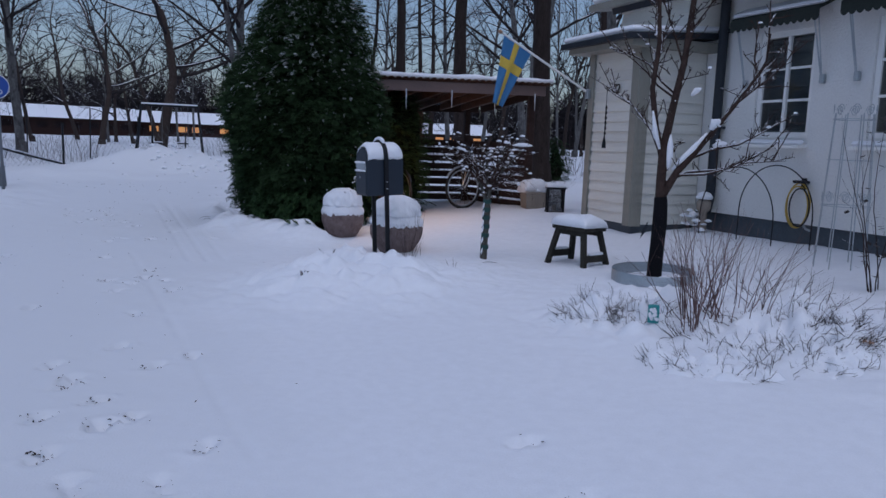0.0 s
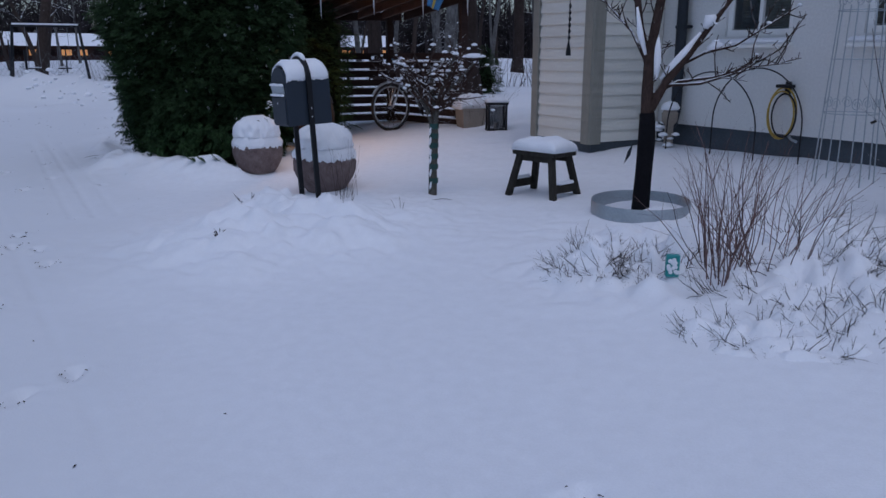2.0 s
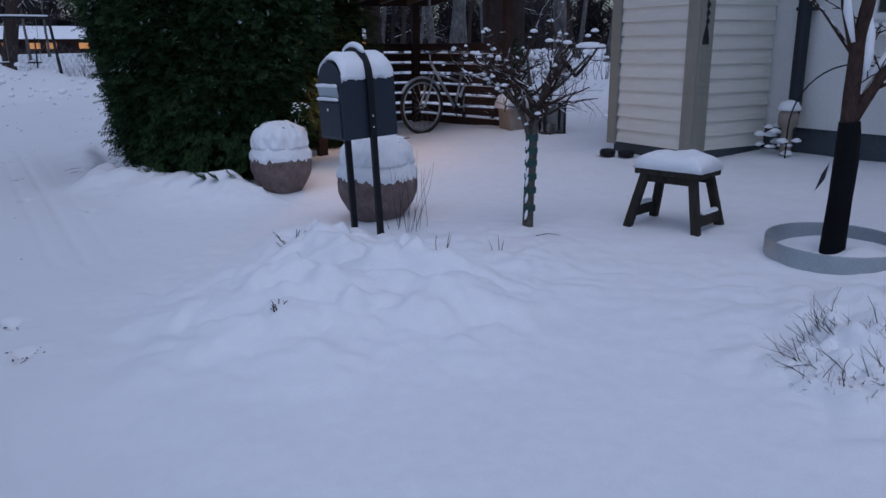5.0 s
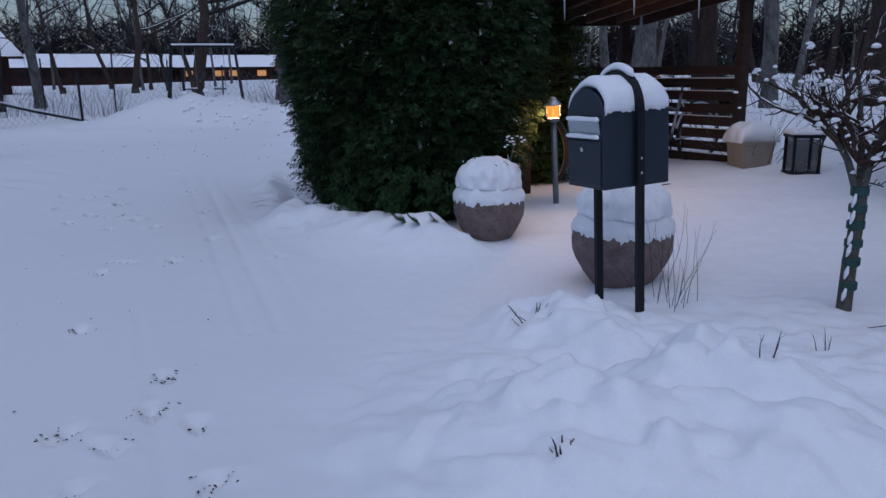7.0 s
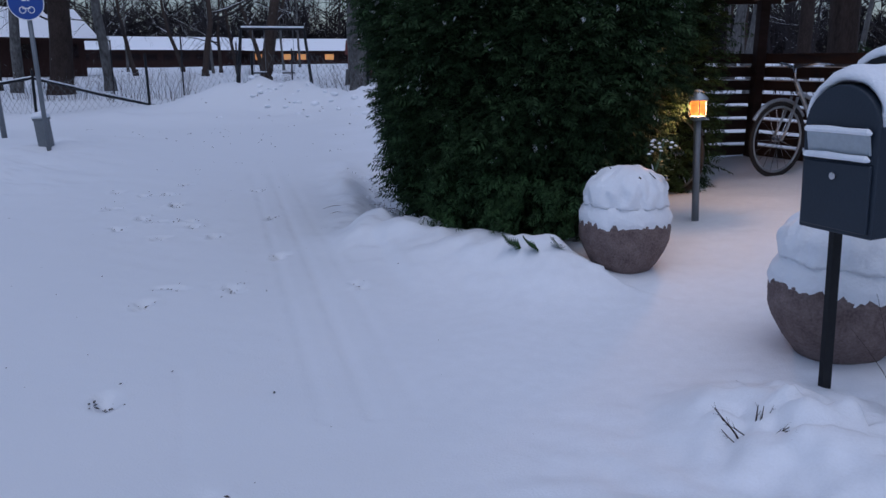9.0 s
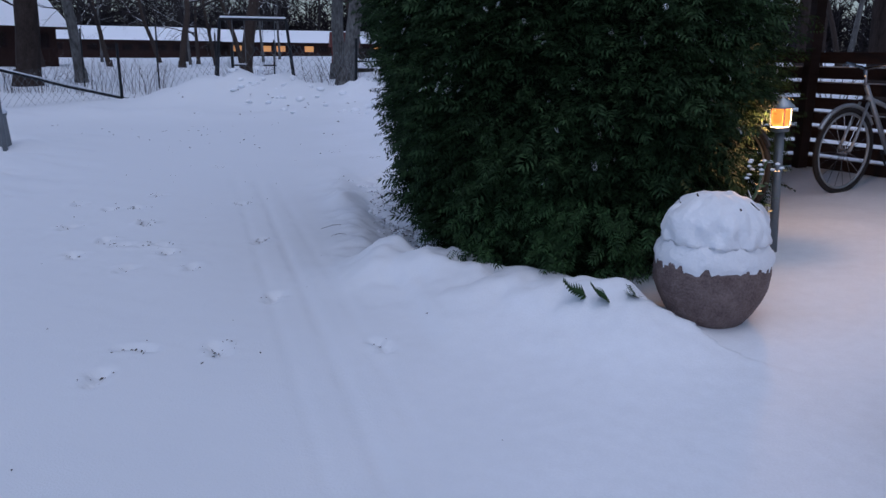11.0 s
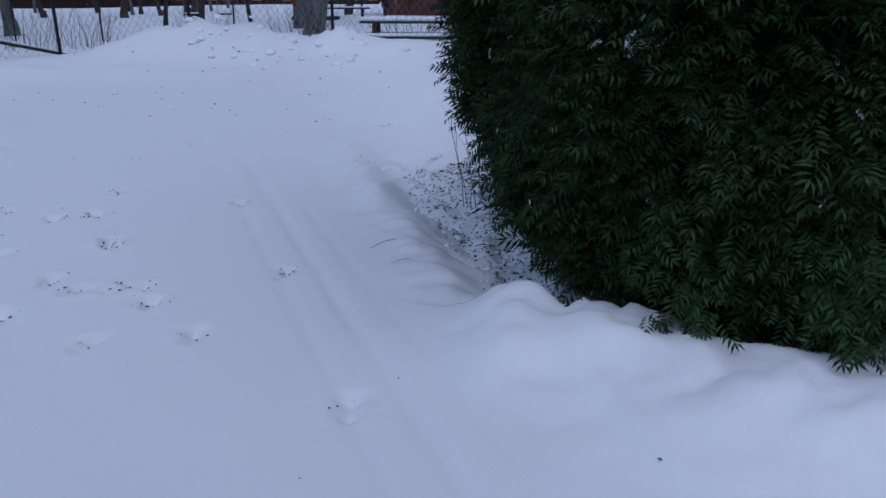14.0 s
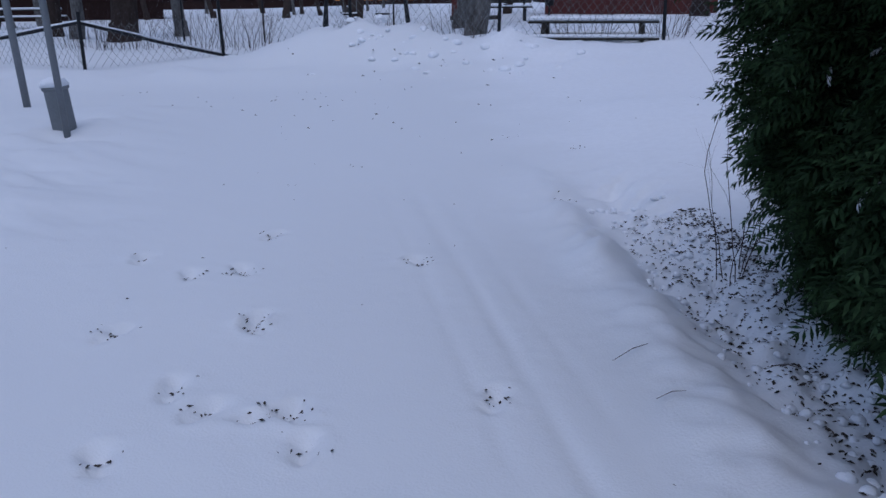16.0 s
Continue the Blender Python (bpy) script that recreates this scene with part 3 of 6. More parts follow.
part("porch_roof_snow", Geo().box((PL + 0.47, PD + 0.38, 0.075), pose(-PL / 2 - 0.03, PD / 2 + 0.12, 2.695, -4, 0, 0), 0.03), SNOWCAP, house, "snow on the porch roof")
up = part("gable_boarding", Geo().box((PL + 0.3, 0.5, 0.5), pose(-PL / 2 + 0.02, 0.22, 2.98)), BOARD, house)
for k in range(3):
    b = part("board", clap(PL + 0.3), None, up)
    b.matrix_basis = pose(-PL / 2 + 0.02, 0.47, 2.75 + k * bh * 1.2)
part("gable_roof", Geo().box((PL + 0.9, 0.95, 0.08), pose(-PL / 2 - 0.05, 0.3, 3.2, -8, 0, 0)), TRIM, house)
part("gable_roof_snow", Geo().box((PL + 0.85, 0.92, 0.09), pose(-PL / 2 - 0.05, 0.3, 3.29, -8, 0, 0), 0.035), SNOWCAP, house)
# house number
txt = bpy.data.curves.new("house_number", "FONT")
txt.body, txt.size, txt.extrude, txt.align_x = "52", 0.155, 0.006, "CENTER"
tmp = bpy.data.objects.new("number_curve", txt)
scene.collection.objects.link(tmp)
nm = bpy.data.meshes.new_from_object(tmp.evaluated_get(bpy.context.evaluated_depsgraph_get()))
bpy.data.objects.remove(tmp)
nm.materials.clear()
nm.materials.append(BLACK)
num = part("house_number", nm, None, house, "dark metal house number 52")
num.matrix_basis = pose(-0.42, PD + 0.02, 1.98, 90, 0, 0)

# deck, steps and railing by the entrance
deck = thing("entrance_deck", "dark wooden deck with step and white railing", "deck", m=HM @ pose(0, -1.85, 0))
DX = -1.12
for k in range(7):
    part("plank", Geo().box((0.135, 1.35, 0.035), pose(DX - 0.1 - k * 0.145, 0.68, 0.6), 0.004), BROWNWOOD, deck)
part("skirt", Geo().box((1.05, 0.04, 0.22), pose(DX - 0.55, 1.33, 0.47)), BROWNWOOD, deck)
part("step", Geo().box((0.7, 0.3, 0.05), pose(DX - 0.5, 1.55, 0.47), 0.006).box((0.66, 0.03, 0.12), pose(DX - 0.5, 1.66, 0.39)), BROWNWOOD, deck)
part("step_snow", Geo().box((0.68, 0.28, 0.04), pose(DX - 0.5, 1.55, 0.515), 0.018), SNOWCAP, deck)
for px in (DX - 0.1, DX - 1.05):
    part("post", Geo().box((0.09, 0.09, 2.0), pose(px, 1.3, 1.6), 0.006), ORANGEPOST, deck, "bare timber post")
for k in range(9):
    part("baluster", Geo().box((0.03, 0.03, 0.75), pose(DX - 0.15, 0.3 + k * 0.11, 1.05), 0.003), WHITEPAINT, deck)
part("handrail", Geo().box((0.07, 1.1, 0.04), pose(DX - 0.15, 0.75, 1.44), 0.006), WHITEPAINT, deck)
part("bottom_rail", Geo().box((0.05, 1.1, 0.04), pose(DX - 0.15, 0.75, 0.7), 0.006), WHITEPAINT, deck)

# ---- flag on its pole ----
flag = thing("flag", "blue flag with yellow cross on a slanting white pole", "flag")
ft = Vector((0.12, 7.0, 2.62))
fb = HM @ Vector((-PL - 0.02, PD + 0.02, 2.0))
fdir = (ft - fb).normalized()
part("flagpole", Geo().tube([fb - fdir * 0.02, ft], 0.014, 10), WHITEPAINT, flag, "white pole")
part("finial", Geo().lathe([(0.001, 0), (0.02, 0.012), (0.026, 0.03), (0.02, 0.048), (0.001, 0.06)], 12, Matrix.Translation(ft) @ fdir.to_track_quat("Z", "Y").to_matrix().to_4x4()), ORANGEPOST, flag)
part("bracket", Geo().box((0.05, 0.06, 0.12), HM @ pose(-PL - 0.0, PD + 0.05, 1.99), 0.005), GALV, flag)
# cloth: hoist along the pole's upper part, fly hanging down
NU, NV = 40, 26
def cloth(cells):
    pts, faces, ix = [], [], {}
    for (i, j) in cells:
        face = []
        for a, b in ((i, j), (i + 1, j), (i + 1, j + 1), (i, j + 1)):
            if (a, b) not in ix:
                u, v = a / NU, b / NV
                base = ft - fdir * (0.03 + 0.44 * v)
                drop = 0.74 * u
                lean = fdir * (0.10 * u + 0.05 * u * u)
                fold = 0.035 * math.sin(9 * v + 3 * u) * u
                gather = (0.5 - v) * 0.1 * u
                ix[a, b] = len(pts)
                pts.append(base + Vector((-0.93, -0.37, 0)) * (0.10 + 0.22 * v) * u + Vector((0, 0, -(0.80 - 0.14 * v) * u)) + Vector((-0.37, 0.93, 0)) * fold)
            face.append(ix[a, b])
        faces.append(face)
    return Geo().add(pts, faces)
cross_j = range(10, 15)
cross_i = range(12, 18)
yellow = [(i, j) for i in range(NU) for j in range(NV) if j in cross_j or i in cross_i]
blue = [(i, j) for i in range(NU) for j in range(NV) if not (j in cross_j or i in cross_i)]
for nm_, cells, mt in (("blue_cloth", blue, FLAGBLUE), ("yellow_cross", yellow, FLAGYELLOW)):
    o = part(nm_, cloth(cells), mt, flag, smooth=True)
    o.modifiers.new("thick", "SOLIDIFY").thickness = 0.003

# ---- carport for bicycles ----
FL, FR, RR, RL = Vector((-2.17, 8.08, 2.17)), Vector((-0.06, 9.84, 2.22)), Vector((-1.55, 11.15, 1.98)), Vector((-3.68, 9.4, 1.93))
carport = thing("bicycle_shelter", "dark brown open bicycle shelter with snowy corrugated roof", "shelter")
def lerp4(u, v):
    return (FL * (1 - u) + FR * u) * (1 - v) + (RL * (1 - u) + RR * u) * v
cg, NC = Geo(), 150
pts = []
for i in range(NC + 1):
    for j in (0, 1):
        p = lerp4(-0.03 + 1.06 * i / NC, -0.04 + 1.08 * j)
        pts.append(p + Vector((0, 0, 0.03 + 0.017 * math.sin(6.2832 * i / NC * 27))))
cg.add(pts, [(2 * i, 2 * i + 2, 2 * i + 3, 2 * i + 1) for i in range(NC)])
o = part("corrugated_sheet", cg, RAFTER, carport, "corrugated roof sheet")
o.modifiers.new("thick", "SOLIDIFY").thickness = 0.006
sg, pts, fc = Geo(), [], []
NS, NT = 60, 16
for i in range(NS + 1):
    for j in range(NT + 1):
        u, v = i / NS, j / NT
        e = min(1, 6 * min(u, 1 - u, v, 1 - v) + 0.15)
        p = lerp4(-0.03 + 1.06 * u, -0.045 + 1.09 * v)
        pts.append(p + Vector((0, 0, 0.05 + 0.11 * e**0.5 + 0.02 * noise.noise((p.x * 3, p.y * 3, 1)))))
for i in range(NS + 1):
    for j in range(NT + 1):
        pts.append(Vector(pts[i * (NT + 1) + j]) * 1.0)
        pts[-1].z = lerp4(-0.03 + 1.06 * i / NS, -0.045 + 1.09 * j / NT).z + 0.045
n0 = (NS + 1) * (NT + 1)
for i in range(NS):
    for j in range(NT):
        a = i * (NT + 1) + j
        fc += [(a, a + NT + 1, a + NT + 2, a + 1), (n0 + a, n0 + a + 1, n0 + a + NT + 2, n0 + a + NT + 1)]
for i in range(NS):
    for j in (0, NT):
        a = i * (NT + 1) + j
        fc.append((a, a + NT + 1, n0 + a + NT + 1, n0 + a))
for j in range(NT):
    for i in (0, NS):
        a = i * (NT + 1) + j
        fc.append((a, a + 1, n0 + a + 1, n0 + a))
part("roof_snow", sg.add(pts, fc), SNOWCAP, carport, "snow layer on the roof", smooth=True)


def beam(name, a, b, w, h, mat, parent, bevel=0.004, label=""):
    a, b = Vector(a), Vector(b)
    d = (b - a).normalized()
    side = d.cross(Vector((0, 0, 1))).normalized()
    m = frame3((a + b) / 2, d, side, d.cross(side) * -1)
    return part(name, Geo().box(((b - a).length, w, h), m, bevel), mat, parent, label)


down = Vector((0, 0, -0.07))
beam("fascia", FL + down, FR + down, 0.035, 0.15, FASCIA, carport, label="faded brown fascia board")
beam("fascia", FR + down + (RR - FR) * 0.02, RR + down, 0.035, 0.12, BROWNWOOD, carport)
beam("fascia", RL + down, RR + down - (RR - RL) * 0.02, 0.035, 0.12, BROWNWOOD, carport)
beam("fascia", FL + down + (RL - FL) * 0.02, RL + down, 0.035, 0.12, BROWNWOOD, carport)
for k in range(1, 7):
    u = k / 7
    beam("rafter", lerp4(u, 0.03) + down * 0.9, lerp4(u, 0.97) + down * 0.9, 0.045, 0.1, RAFTER, carport)
for v in (0.3, 0.62):
    beam("purlin", lerp4(0.02, v) + down * 0.2, lerp4(0.98, v) + down * 0.2, 0.05, 0.03, RAFTER, carport)
PF, PM_, PB = Vector((-0.3, 9.95, 0)), Vector((-1.72, 10.9, 0)), Vector((-3.55, 9.35, 0))
for q, top in ((PF, 2.12), (PM_, 1.92), (PB, 1.9), (Vector((-2.1, 8.35, 0)), 2.1)):
    zb = gz(q.x, q.y) - 0.05
    part("post", Geo().box((0.1, 0.1, top - zb), pose(q.x, q.y, (top + zb) / 2, 0, 0, 40), 0.006), BROWNWOOD, carport)
for (a, b, n) in ((PF, PM_, 8), (PM_, PB, 8)):
    for k in range(n):
        z = 0.36 + k * 0.135
        d = (b - a).normalized()
        off = Vector((d.y, -d.x, 0)) * 0.065
        beam("slat", a + d * 0.02 + off + Vector((0, 0, z)), b - d * 0.02 + off + Vector((0, 0, z)), 0.022, 0.1, BROWNWOOD, carport)
        if k % 3 == 1:
            continue
        s = Geo().box(((b - a).length * 0.96, 0.02, 0.01), frame3((a + b) / 2 + off + Vector((0, 0, z + 0.055)), d, Vector((-d.y, d.x, 0)), (0, 0, 1)), 0.005)
        part("slat_snow", s, SNOWCAP, carport)
for k, u in enumerate((0.185, 0.44, 0.69, 0.93)):
    p = lerp4(u, -0.02) + Vector((0, 0, -0.12))
    part("icicle", Geo().tube([p, p + Vector((0, 0, -0.13)), p + Vector((0.004, 0, -0.3 + 0.04 * (k % 2)))], [0.013, 0.009, 0.003], 7), ICE, carport, "hanging icicle", smooth=True)


# ---- bicycle under the shelter ----
def bicycle(m, label, frame_mat):
    """A city bicycle along x, front wheel at x=0, rear at x=1.0."""
    bike = thing("bicycle", label, "bicycle", "bicycles in the shelter", m)
    for wx in (0.0, 1.0):
        wheel = part("wheel", Geo().tube([(wx, -0.04, 0.34), (wx, 0.04, 0.34)], 0.022, 10), CHROME, bike)
        ring = [(wx + 0.325 * math.cos(a), 0, 0.34 + 0.325 * math.sin(a)) for a in np.linspace(0, 2 * math.pi, 41)]
        part("tyre", Geo().tube(ring, 0.021, 8, False), RUBBER, wheel, smooth=True)
        ring = [(wx + 0.295 * math.cos(a), 0, 0.34 + 0.295 * math.sin(a)) for a in np.linspace(0, 2 * math.pi, 41)]
        part("rim", Geo().tube(ring, 0.012, 6, False), GALV, wheel, smooth=True)
        sp = Geo()
        for k in range(18):
            a = 6.2832 * k / 18
            sp.tube([(wx, 0.02 * (-1) ** k, 0.34), (wx + 0.29 * math.cos(a), 0, 0.34 + 0.29 * math.sin(a))], 0.0025, 3)
        part("spokes", sp, CHROME, wheel)
        fen = [(wx + 0.36 * math.cos(a), 0, 0.34 + 0.36 * math.sin(a)) for a in np.linspace(0.3 if wx else 0.6, 2.9 if wx else 2.6, 16)]
        part("mudguard", Geo().tube(fen, 0.018, 6), frame_mat, bike)
    for a, b, r in (((0.16, 0, 0.86), (0.56, 0, 0.3), 0.02), ((0.56, 0, 0.3), (0.7, 0, 0.82), 0.017), ((0.19, 0, 0.76), (0.66, 0, 0.62), 0.018), ((0.56, 0.03, 0.3), (1.0, 0.05, 0.34), 0.01), ((0.56, -0.03, 0.3), (1.0, -0.05, 0.34), 0.01), ((0.68, 0.02, 0.72), (1.0, 0.05, 0.34), 0.009), ((0.68, -0.02, 0.72), (1.0, -0.05, 0.34), 0.009)):
        part("frame_tube", Geo().tube([a, b], r, 8), frame_mat, bike, smooth=True)
    for s in (-1, 1):
        part("fork", Geo().tube([(0.17, 0.035 * s, 0.72), (0.06, 0.05 * s, 0.45), (0.0, 0.05 * s, 0.34)], 0.012, 8), GALV, bike, "pale fork", smooth=True)
    part("handlebar", Geo().tube([(0.28, -0.28, 1.0), (0.18, -0.2, 1.02), (0.13, 0, 0.98), (0.18, 0.2, 1.02), (0.28, 0.28, 1.0)], 0.012, 8).tube([(0.16, 0, 0.84), (0.13, 0, 0.99)], 0.014, 8), CHROME, bike, smooth=True)
    part("saddle", Geo().lathe([(0.02, 0), (0.09, 0.01), (0.1, 0.03), (0.06, 0.05), (0.01, 0.055)], 16, pose(0.74, 0, 0.9) @ Matrix.Diagonal((1.3, 0.8, 1, 1))), RUBBER, bike, smooth=True)
    part("seat_post", Geo().tube([(0.69, 0, 0.8), (0.72, 0, 0.92)], 0.013, 8), CHROME, bike)
    part("crank", Geo().tube([(0.56, -0.06, 0.3), (0.56, 0.06, 0.3)], 0.02, 8).tube([(0.56, 0.06, 0.3), (0.66, 0.07, 0.18)], 0.009, 6).tube([(0.56, -0.06, 0.3), (0.46, -0.07, 0.42)], 0.009, 6), DARKMETAL, bike)
    part("kickstand", Geo().tube([(0.62, -0.04, 0.28), (0.7, -0.14, 0.02)], 0.009, 6), DARKMETAL, bike)
    part("luggage_rack", Geo().tube([(0.72, 0.06, 0.72), (1.15, 0.06, 0.74), (1.15, -0.06, 0.74), (0.72, -0.06, 0.72)], 0.007, 6).tube([(1.1, 0.05, 0.74), (1.0, 0.06, 0.36)], 0.006, 6), DARKMETAL, bike)
    return bike


def along(x, y, tx, ty, z):
    return frame3((x, y, z), Vector((tx, ty, 0)).normalized(), Vector((-ty, tx, 0)).normalized(), (0, 0, 1))


bicycle(along(-1.36, 9.86, 0.57, 0.8, gz(-1.35, 9.85) - 0.01), "silver-grey city bicycle leaning under the shelter", GALV)
bicycle(along(-2.05, 9.0, -0.75, 0.66, gz(-2.1, 9.0) - 0.01), "dark bicycle half hidden by the conifer", DARKMETAL)

# ---- letterbox ----
A_, B_ = Vector((0.772, -0.636, 0)), Vector((-0.636, -0.772, 0))  # across and towards the front
MC = Vector((-0.496, 5.17, 0.745))
lean = Matrix.Translation((MC.x, MC.y, 0.12)) @ Matrix.Rotation(radians(-2.6), 4, Vector((-0.42, 0.9, 0))) @ Matrix.Translation((-MC.x, -MC.y, -0.12))
MM = lean @ frame3(MC, A_, B_ * -1, (0, 0, 1))  # x across, -y front, z up
box = thing("letterbox", "dark grey steel letterbox on a black stand, capped with snow", "letterbox", m=MM)
WB, DB, HS = 0.145, 0.2, 0.335
def arch_profile(w, h, n=14):
    return [(-w, 0), (w, 0), (w, h)] + [(w * math.cos(a), h + w * math.sin(a)) for a in np.linspace(0, math.pi, n)[1:-1]] + [(-w, h)]
def extrude_profile(prof, y0, y1):
    n = len(prof)
    g = Geo()
    return g.add([(x, y0, z) for x, z in prof] + [(x, y1, z) for x, z in prof], [tuple(range(n)), tuple(range(2 * n - 1, n - 1, -1))] + [(k, (k + 1) % n, n + (k + 1) % n, n + k) for k in range(n)])
bodyp = part("body", extrude_profile(arch_profile(WB, HS), -DB, DB), MAILGREY, box)
o = bodyp.modifiers.new("edge", "BEVEL")
o.width, o.segments, o.limit_method = 0.006, 2, "ANGLE"
door = part("door", Geo().box((0.262, 0.012, 0.22), pose(0, -DB - 0.005, 0.125), 0.004), MAILGREY, box, "flat front door")
part("lock", Geo().lathe([(0.012, 0), (0.012, 0.006), (0.004, 0.007)], 14, pose(-0.005, -DB - 0.011, 0.19, 90, 0, 0)), CHROME, door, "round chrome lock")
part("slot_flap", Geo().box((0.245, 0.010, 0.07), pose(0, -DB - 0.006, 0.297, 10, 0, 0), 0.004), GALV, box, "grey letter flap")
for z in (0.255, 0.338):
    part("flap_snow", Geo().tube([(-0.128, -DB - 0.012, z - 0.006), (-0.118, -DB - 0.018, z), (-0.03, -DB - 0.02, z + 0.002), (0.05, -DB - 0.018, z), (0.118, -DB - 0.018, z), (0.128, -DB - 0.012, z - 0.006)], [0.004, 0.010, 0.012, 0.010, 0.011, 0.004], 8), SNOWCAP, box, "line of snow")
cap = Geo()
pts, fc = [], []
NA, NB = 22, 26
for i in range(NA + 1):
    a = radians(14) + radians(152) * i / NA
    for j in range(NB + 1):
        y = -DB + 0.012 + (2 * DB - 0.02) * j / NB
        e = min(1.0, 5 * min(i / NA, 1 - i / NA, ) + 0.05, 7 * min(j / NB, 1 - j / NB) + 0.2)
        th = 0.055 * e**0.5 * (0.45 + 0.55 * math.sin(a)) + 0.008 * noise.noise((a * 4, y * 18, 2))
        drop = 0.03 * noise.noise((y * 40, i // 12, 5)) if i in (0, NA) else 0
        r = WB + 0.002 + max(0.003, th)
        pts.append((r * math.cos(a), y, HS + r * math.sin(a) - abs(drop)))
fc = [(i * (NB + 1) + j, (i + 1) * (NB + 1) + j, (i + 1) * (NB + 1) + j + 1, i * (NB + 1) + j + 1) for i in range(NA) for j in range(NB)]
part("snow_cap", cap.add(pts, fc), SNOWCAP, box, "thick cap of fresh snow", smooth=True).modifiers.new("thick", "SOLIDIFY").thickness = 0.02
PW = 0.166
zb = -0.72
hoop = [(PW, 0, zb)] + [(PW, 0, z) for z in (0, HS)] + [(PW * math.cos(a), 0, HS + 0.03 + (PW + 0.02) * math.sin(a)) for a in np.linspace(0.1, math.pi - 0.1, 14)] + [(-PW, 0, HS), (-PW, 0, 0), (-PW, 0, zb)]
hg = Geo()
v, fcs = [], []
for k, p in enumerate(hoop):
    p = Vector(p)
    q = (Vector(hoop[min(k + 1, len(hoop) - 1)]) - Vector(hoop[max(k - 1, 0)])).normalized()
    nrm = Vector((q.z, 0, -q.x))
    for sx, sy in ((-1, -1), (1, -1), (1, 1), (-1, 1)):
        v.append(p + nrm * 0.011 * sx + Vector((0, 0.021 * sy, 0)))
for k in range(len(hoop) - 1):
    for s in range(4):
        fcs.append((4 * k + s, 4 * k + (s + 1) % 4, 4 * k + 4 + (s + 1) % 4, 4 * k + 4 + s))
fcs += [(0, 1, 2, 3), tuple(len(v) - 4 + s for s in range(4))]
part("stand", hg.add(v, fcs), BLACK, box, "black steel hoop stand")
hs = [((PW + 0.03) * math.cos(a) * 0.9, 0, HS + 0.05 + (PW + 0.025) * math.sin(a)) for a in np.linspace(0.85, math.pi - 0.75, 10)]
part("stand_snow", Geo().tube(hs, [0.008] + [0.02] * 8 + [0.008], 8), SNOWCAP, box, "snow along the hoop", smooth=True)
for z in (0.07, 0.14):
    part("bolt", Geo().lathe([(0.007, 0), (0.007, 0.004), (0.003, 0.006)], 8, pose(PW + 0.011, 0, z, 0, 90, 0)), CHROME, box)


# ---- clay urns with snow ----
def urn(x, y, z, r, seed, label):
    u = thing("urn", label, "plant pot", "clay urns by the drive", pose(x, y, z, 0, 0, seed * 40))
    k = r / 0.265
    knots = [(0.0, 0.15), (0.03, 0.17), (0.08, 0.205), (0.15, 0.242), (0.21, 0.264), (0.28, 0.27), (0.34, 0.26), (0.40, 0.232), (0.43, 0.196), (0.45, 0.19), (0.465, 0.204), (0.48, 0.2)]
    zs, rs = zip(*knots)
    prof = [(0.02, 0.0)] + [(float(np.interp(z, zs, rs)) + 0.0016 * math.sin(z * 330), z) for z in np.linspace(0, 0.48, 72)] + [(0.17, 0.48), (0.16, 0.45), (0.02, 0.44)]
    part("pot", Geo().lathe([(a * k, b) for a, b in prof], 56, wobble=0.022, seed=seed), CLAY, u, smooth=True)
    g, n, NR = Geo(), 120, 36
    pts, fc = [], []
    for i in range(NR + 1):
        t = i / NR
        for j in range(n):
            a = 6.28318 * j / n
            ca, sa = math.cos(a), math.sin(a)
            if t < 0.42:
                # ring of snow lying on the shoulder, with a dripping hem
                q = t / 0.42
                hem = 0.02 + 0.05 * abs(noise.noise((2.1 * ca + seed, 2.1 * sa, 0))) + 0.035 * noise.noise((8 * ca, 8 * sa, seed)) + 0.02 * noise.noise((19 * ca, 19 * sa, seed))
                rr = (0.266, 0.27, 0.27, 0.266, 0.26, 0.251, 0.243, 0.236)[min(7, int(q * 7.99))]
                zz = 0.345 - hem * (1 - q) ** 2 + 0.085 * q
                lump = 0.25
            else:
                # dome heaped on the mouth
                q = (t - 0.42) / 0.58
                ang = -0.25 + q * (math.pi / 2 + 0.25)
                rr = 0.24 * max(0.0, math.cos(ang)) ** 0.8 + 0.004
                zz = 0.455 + 0.19 * math.sin(ang)
                lump = 1.3
            rr *= 1 + 0.07 * lump * noise.noise((2 * ca + seed, 2 * sa, 5 * zz)) + 0.09 * lump * noise.noise((5 * ca + seed, 5 * sa, 12 * zz)) + 0.035 * noise.noise((13 * ca, 13 * sa, 26 * zz))
            pts.append((rr * k * math.cos(a), rr * k * math.sin(a), zz + (0.016 * noise.noise((5 * ca * rr * 4, 5 * sa * rr * 4, seed)) if t > 0.42 else 0.004 * noise.noise((9 * ca, 9 * sa, seed)))))
    fc = [(i * n + j, i * n + (j + 1) % n, (i + 1) * n + (j + 1) % n, (i + 1) * n + j) for i in range(NR) for j in range(n)] + [tuple(NR * n + j for j in range(n))]
    part("snow_dome", g.add(pts, fc), SNOWCAP, u, "dome of snow spilling over the rim", smooth=True)
    rnd = random.Random(seed)
    tw = Geo()
    for q in range(16):
        a, b = rnd.uniform(0, 6.28), rnd.uniform(0.1, 0.24) * k
        p = Vector((b * math.cos(a), b * math.sin(a), 0.52 + rnd.uniform(0, 0.12)))
        tw.tube([p, p + Vector((rnd.uniform(-0.04, 0.04), rnd.uniform(-0.04, 0.04), rnd.uniform(-0.01, 0.03)))], 0.004, 4)
    part("dry_stalks", tw, TWIG, u, kind="stuff")
    return u


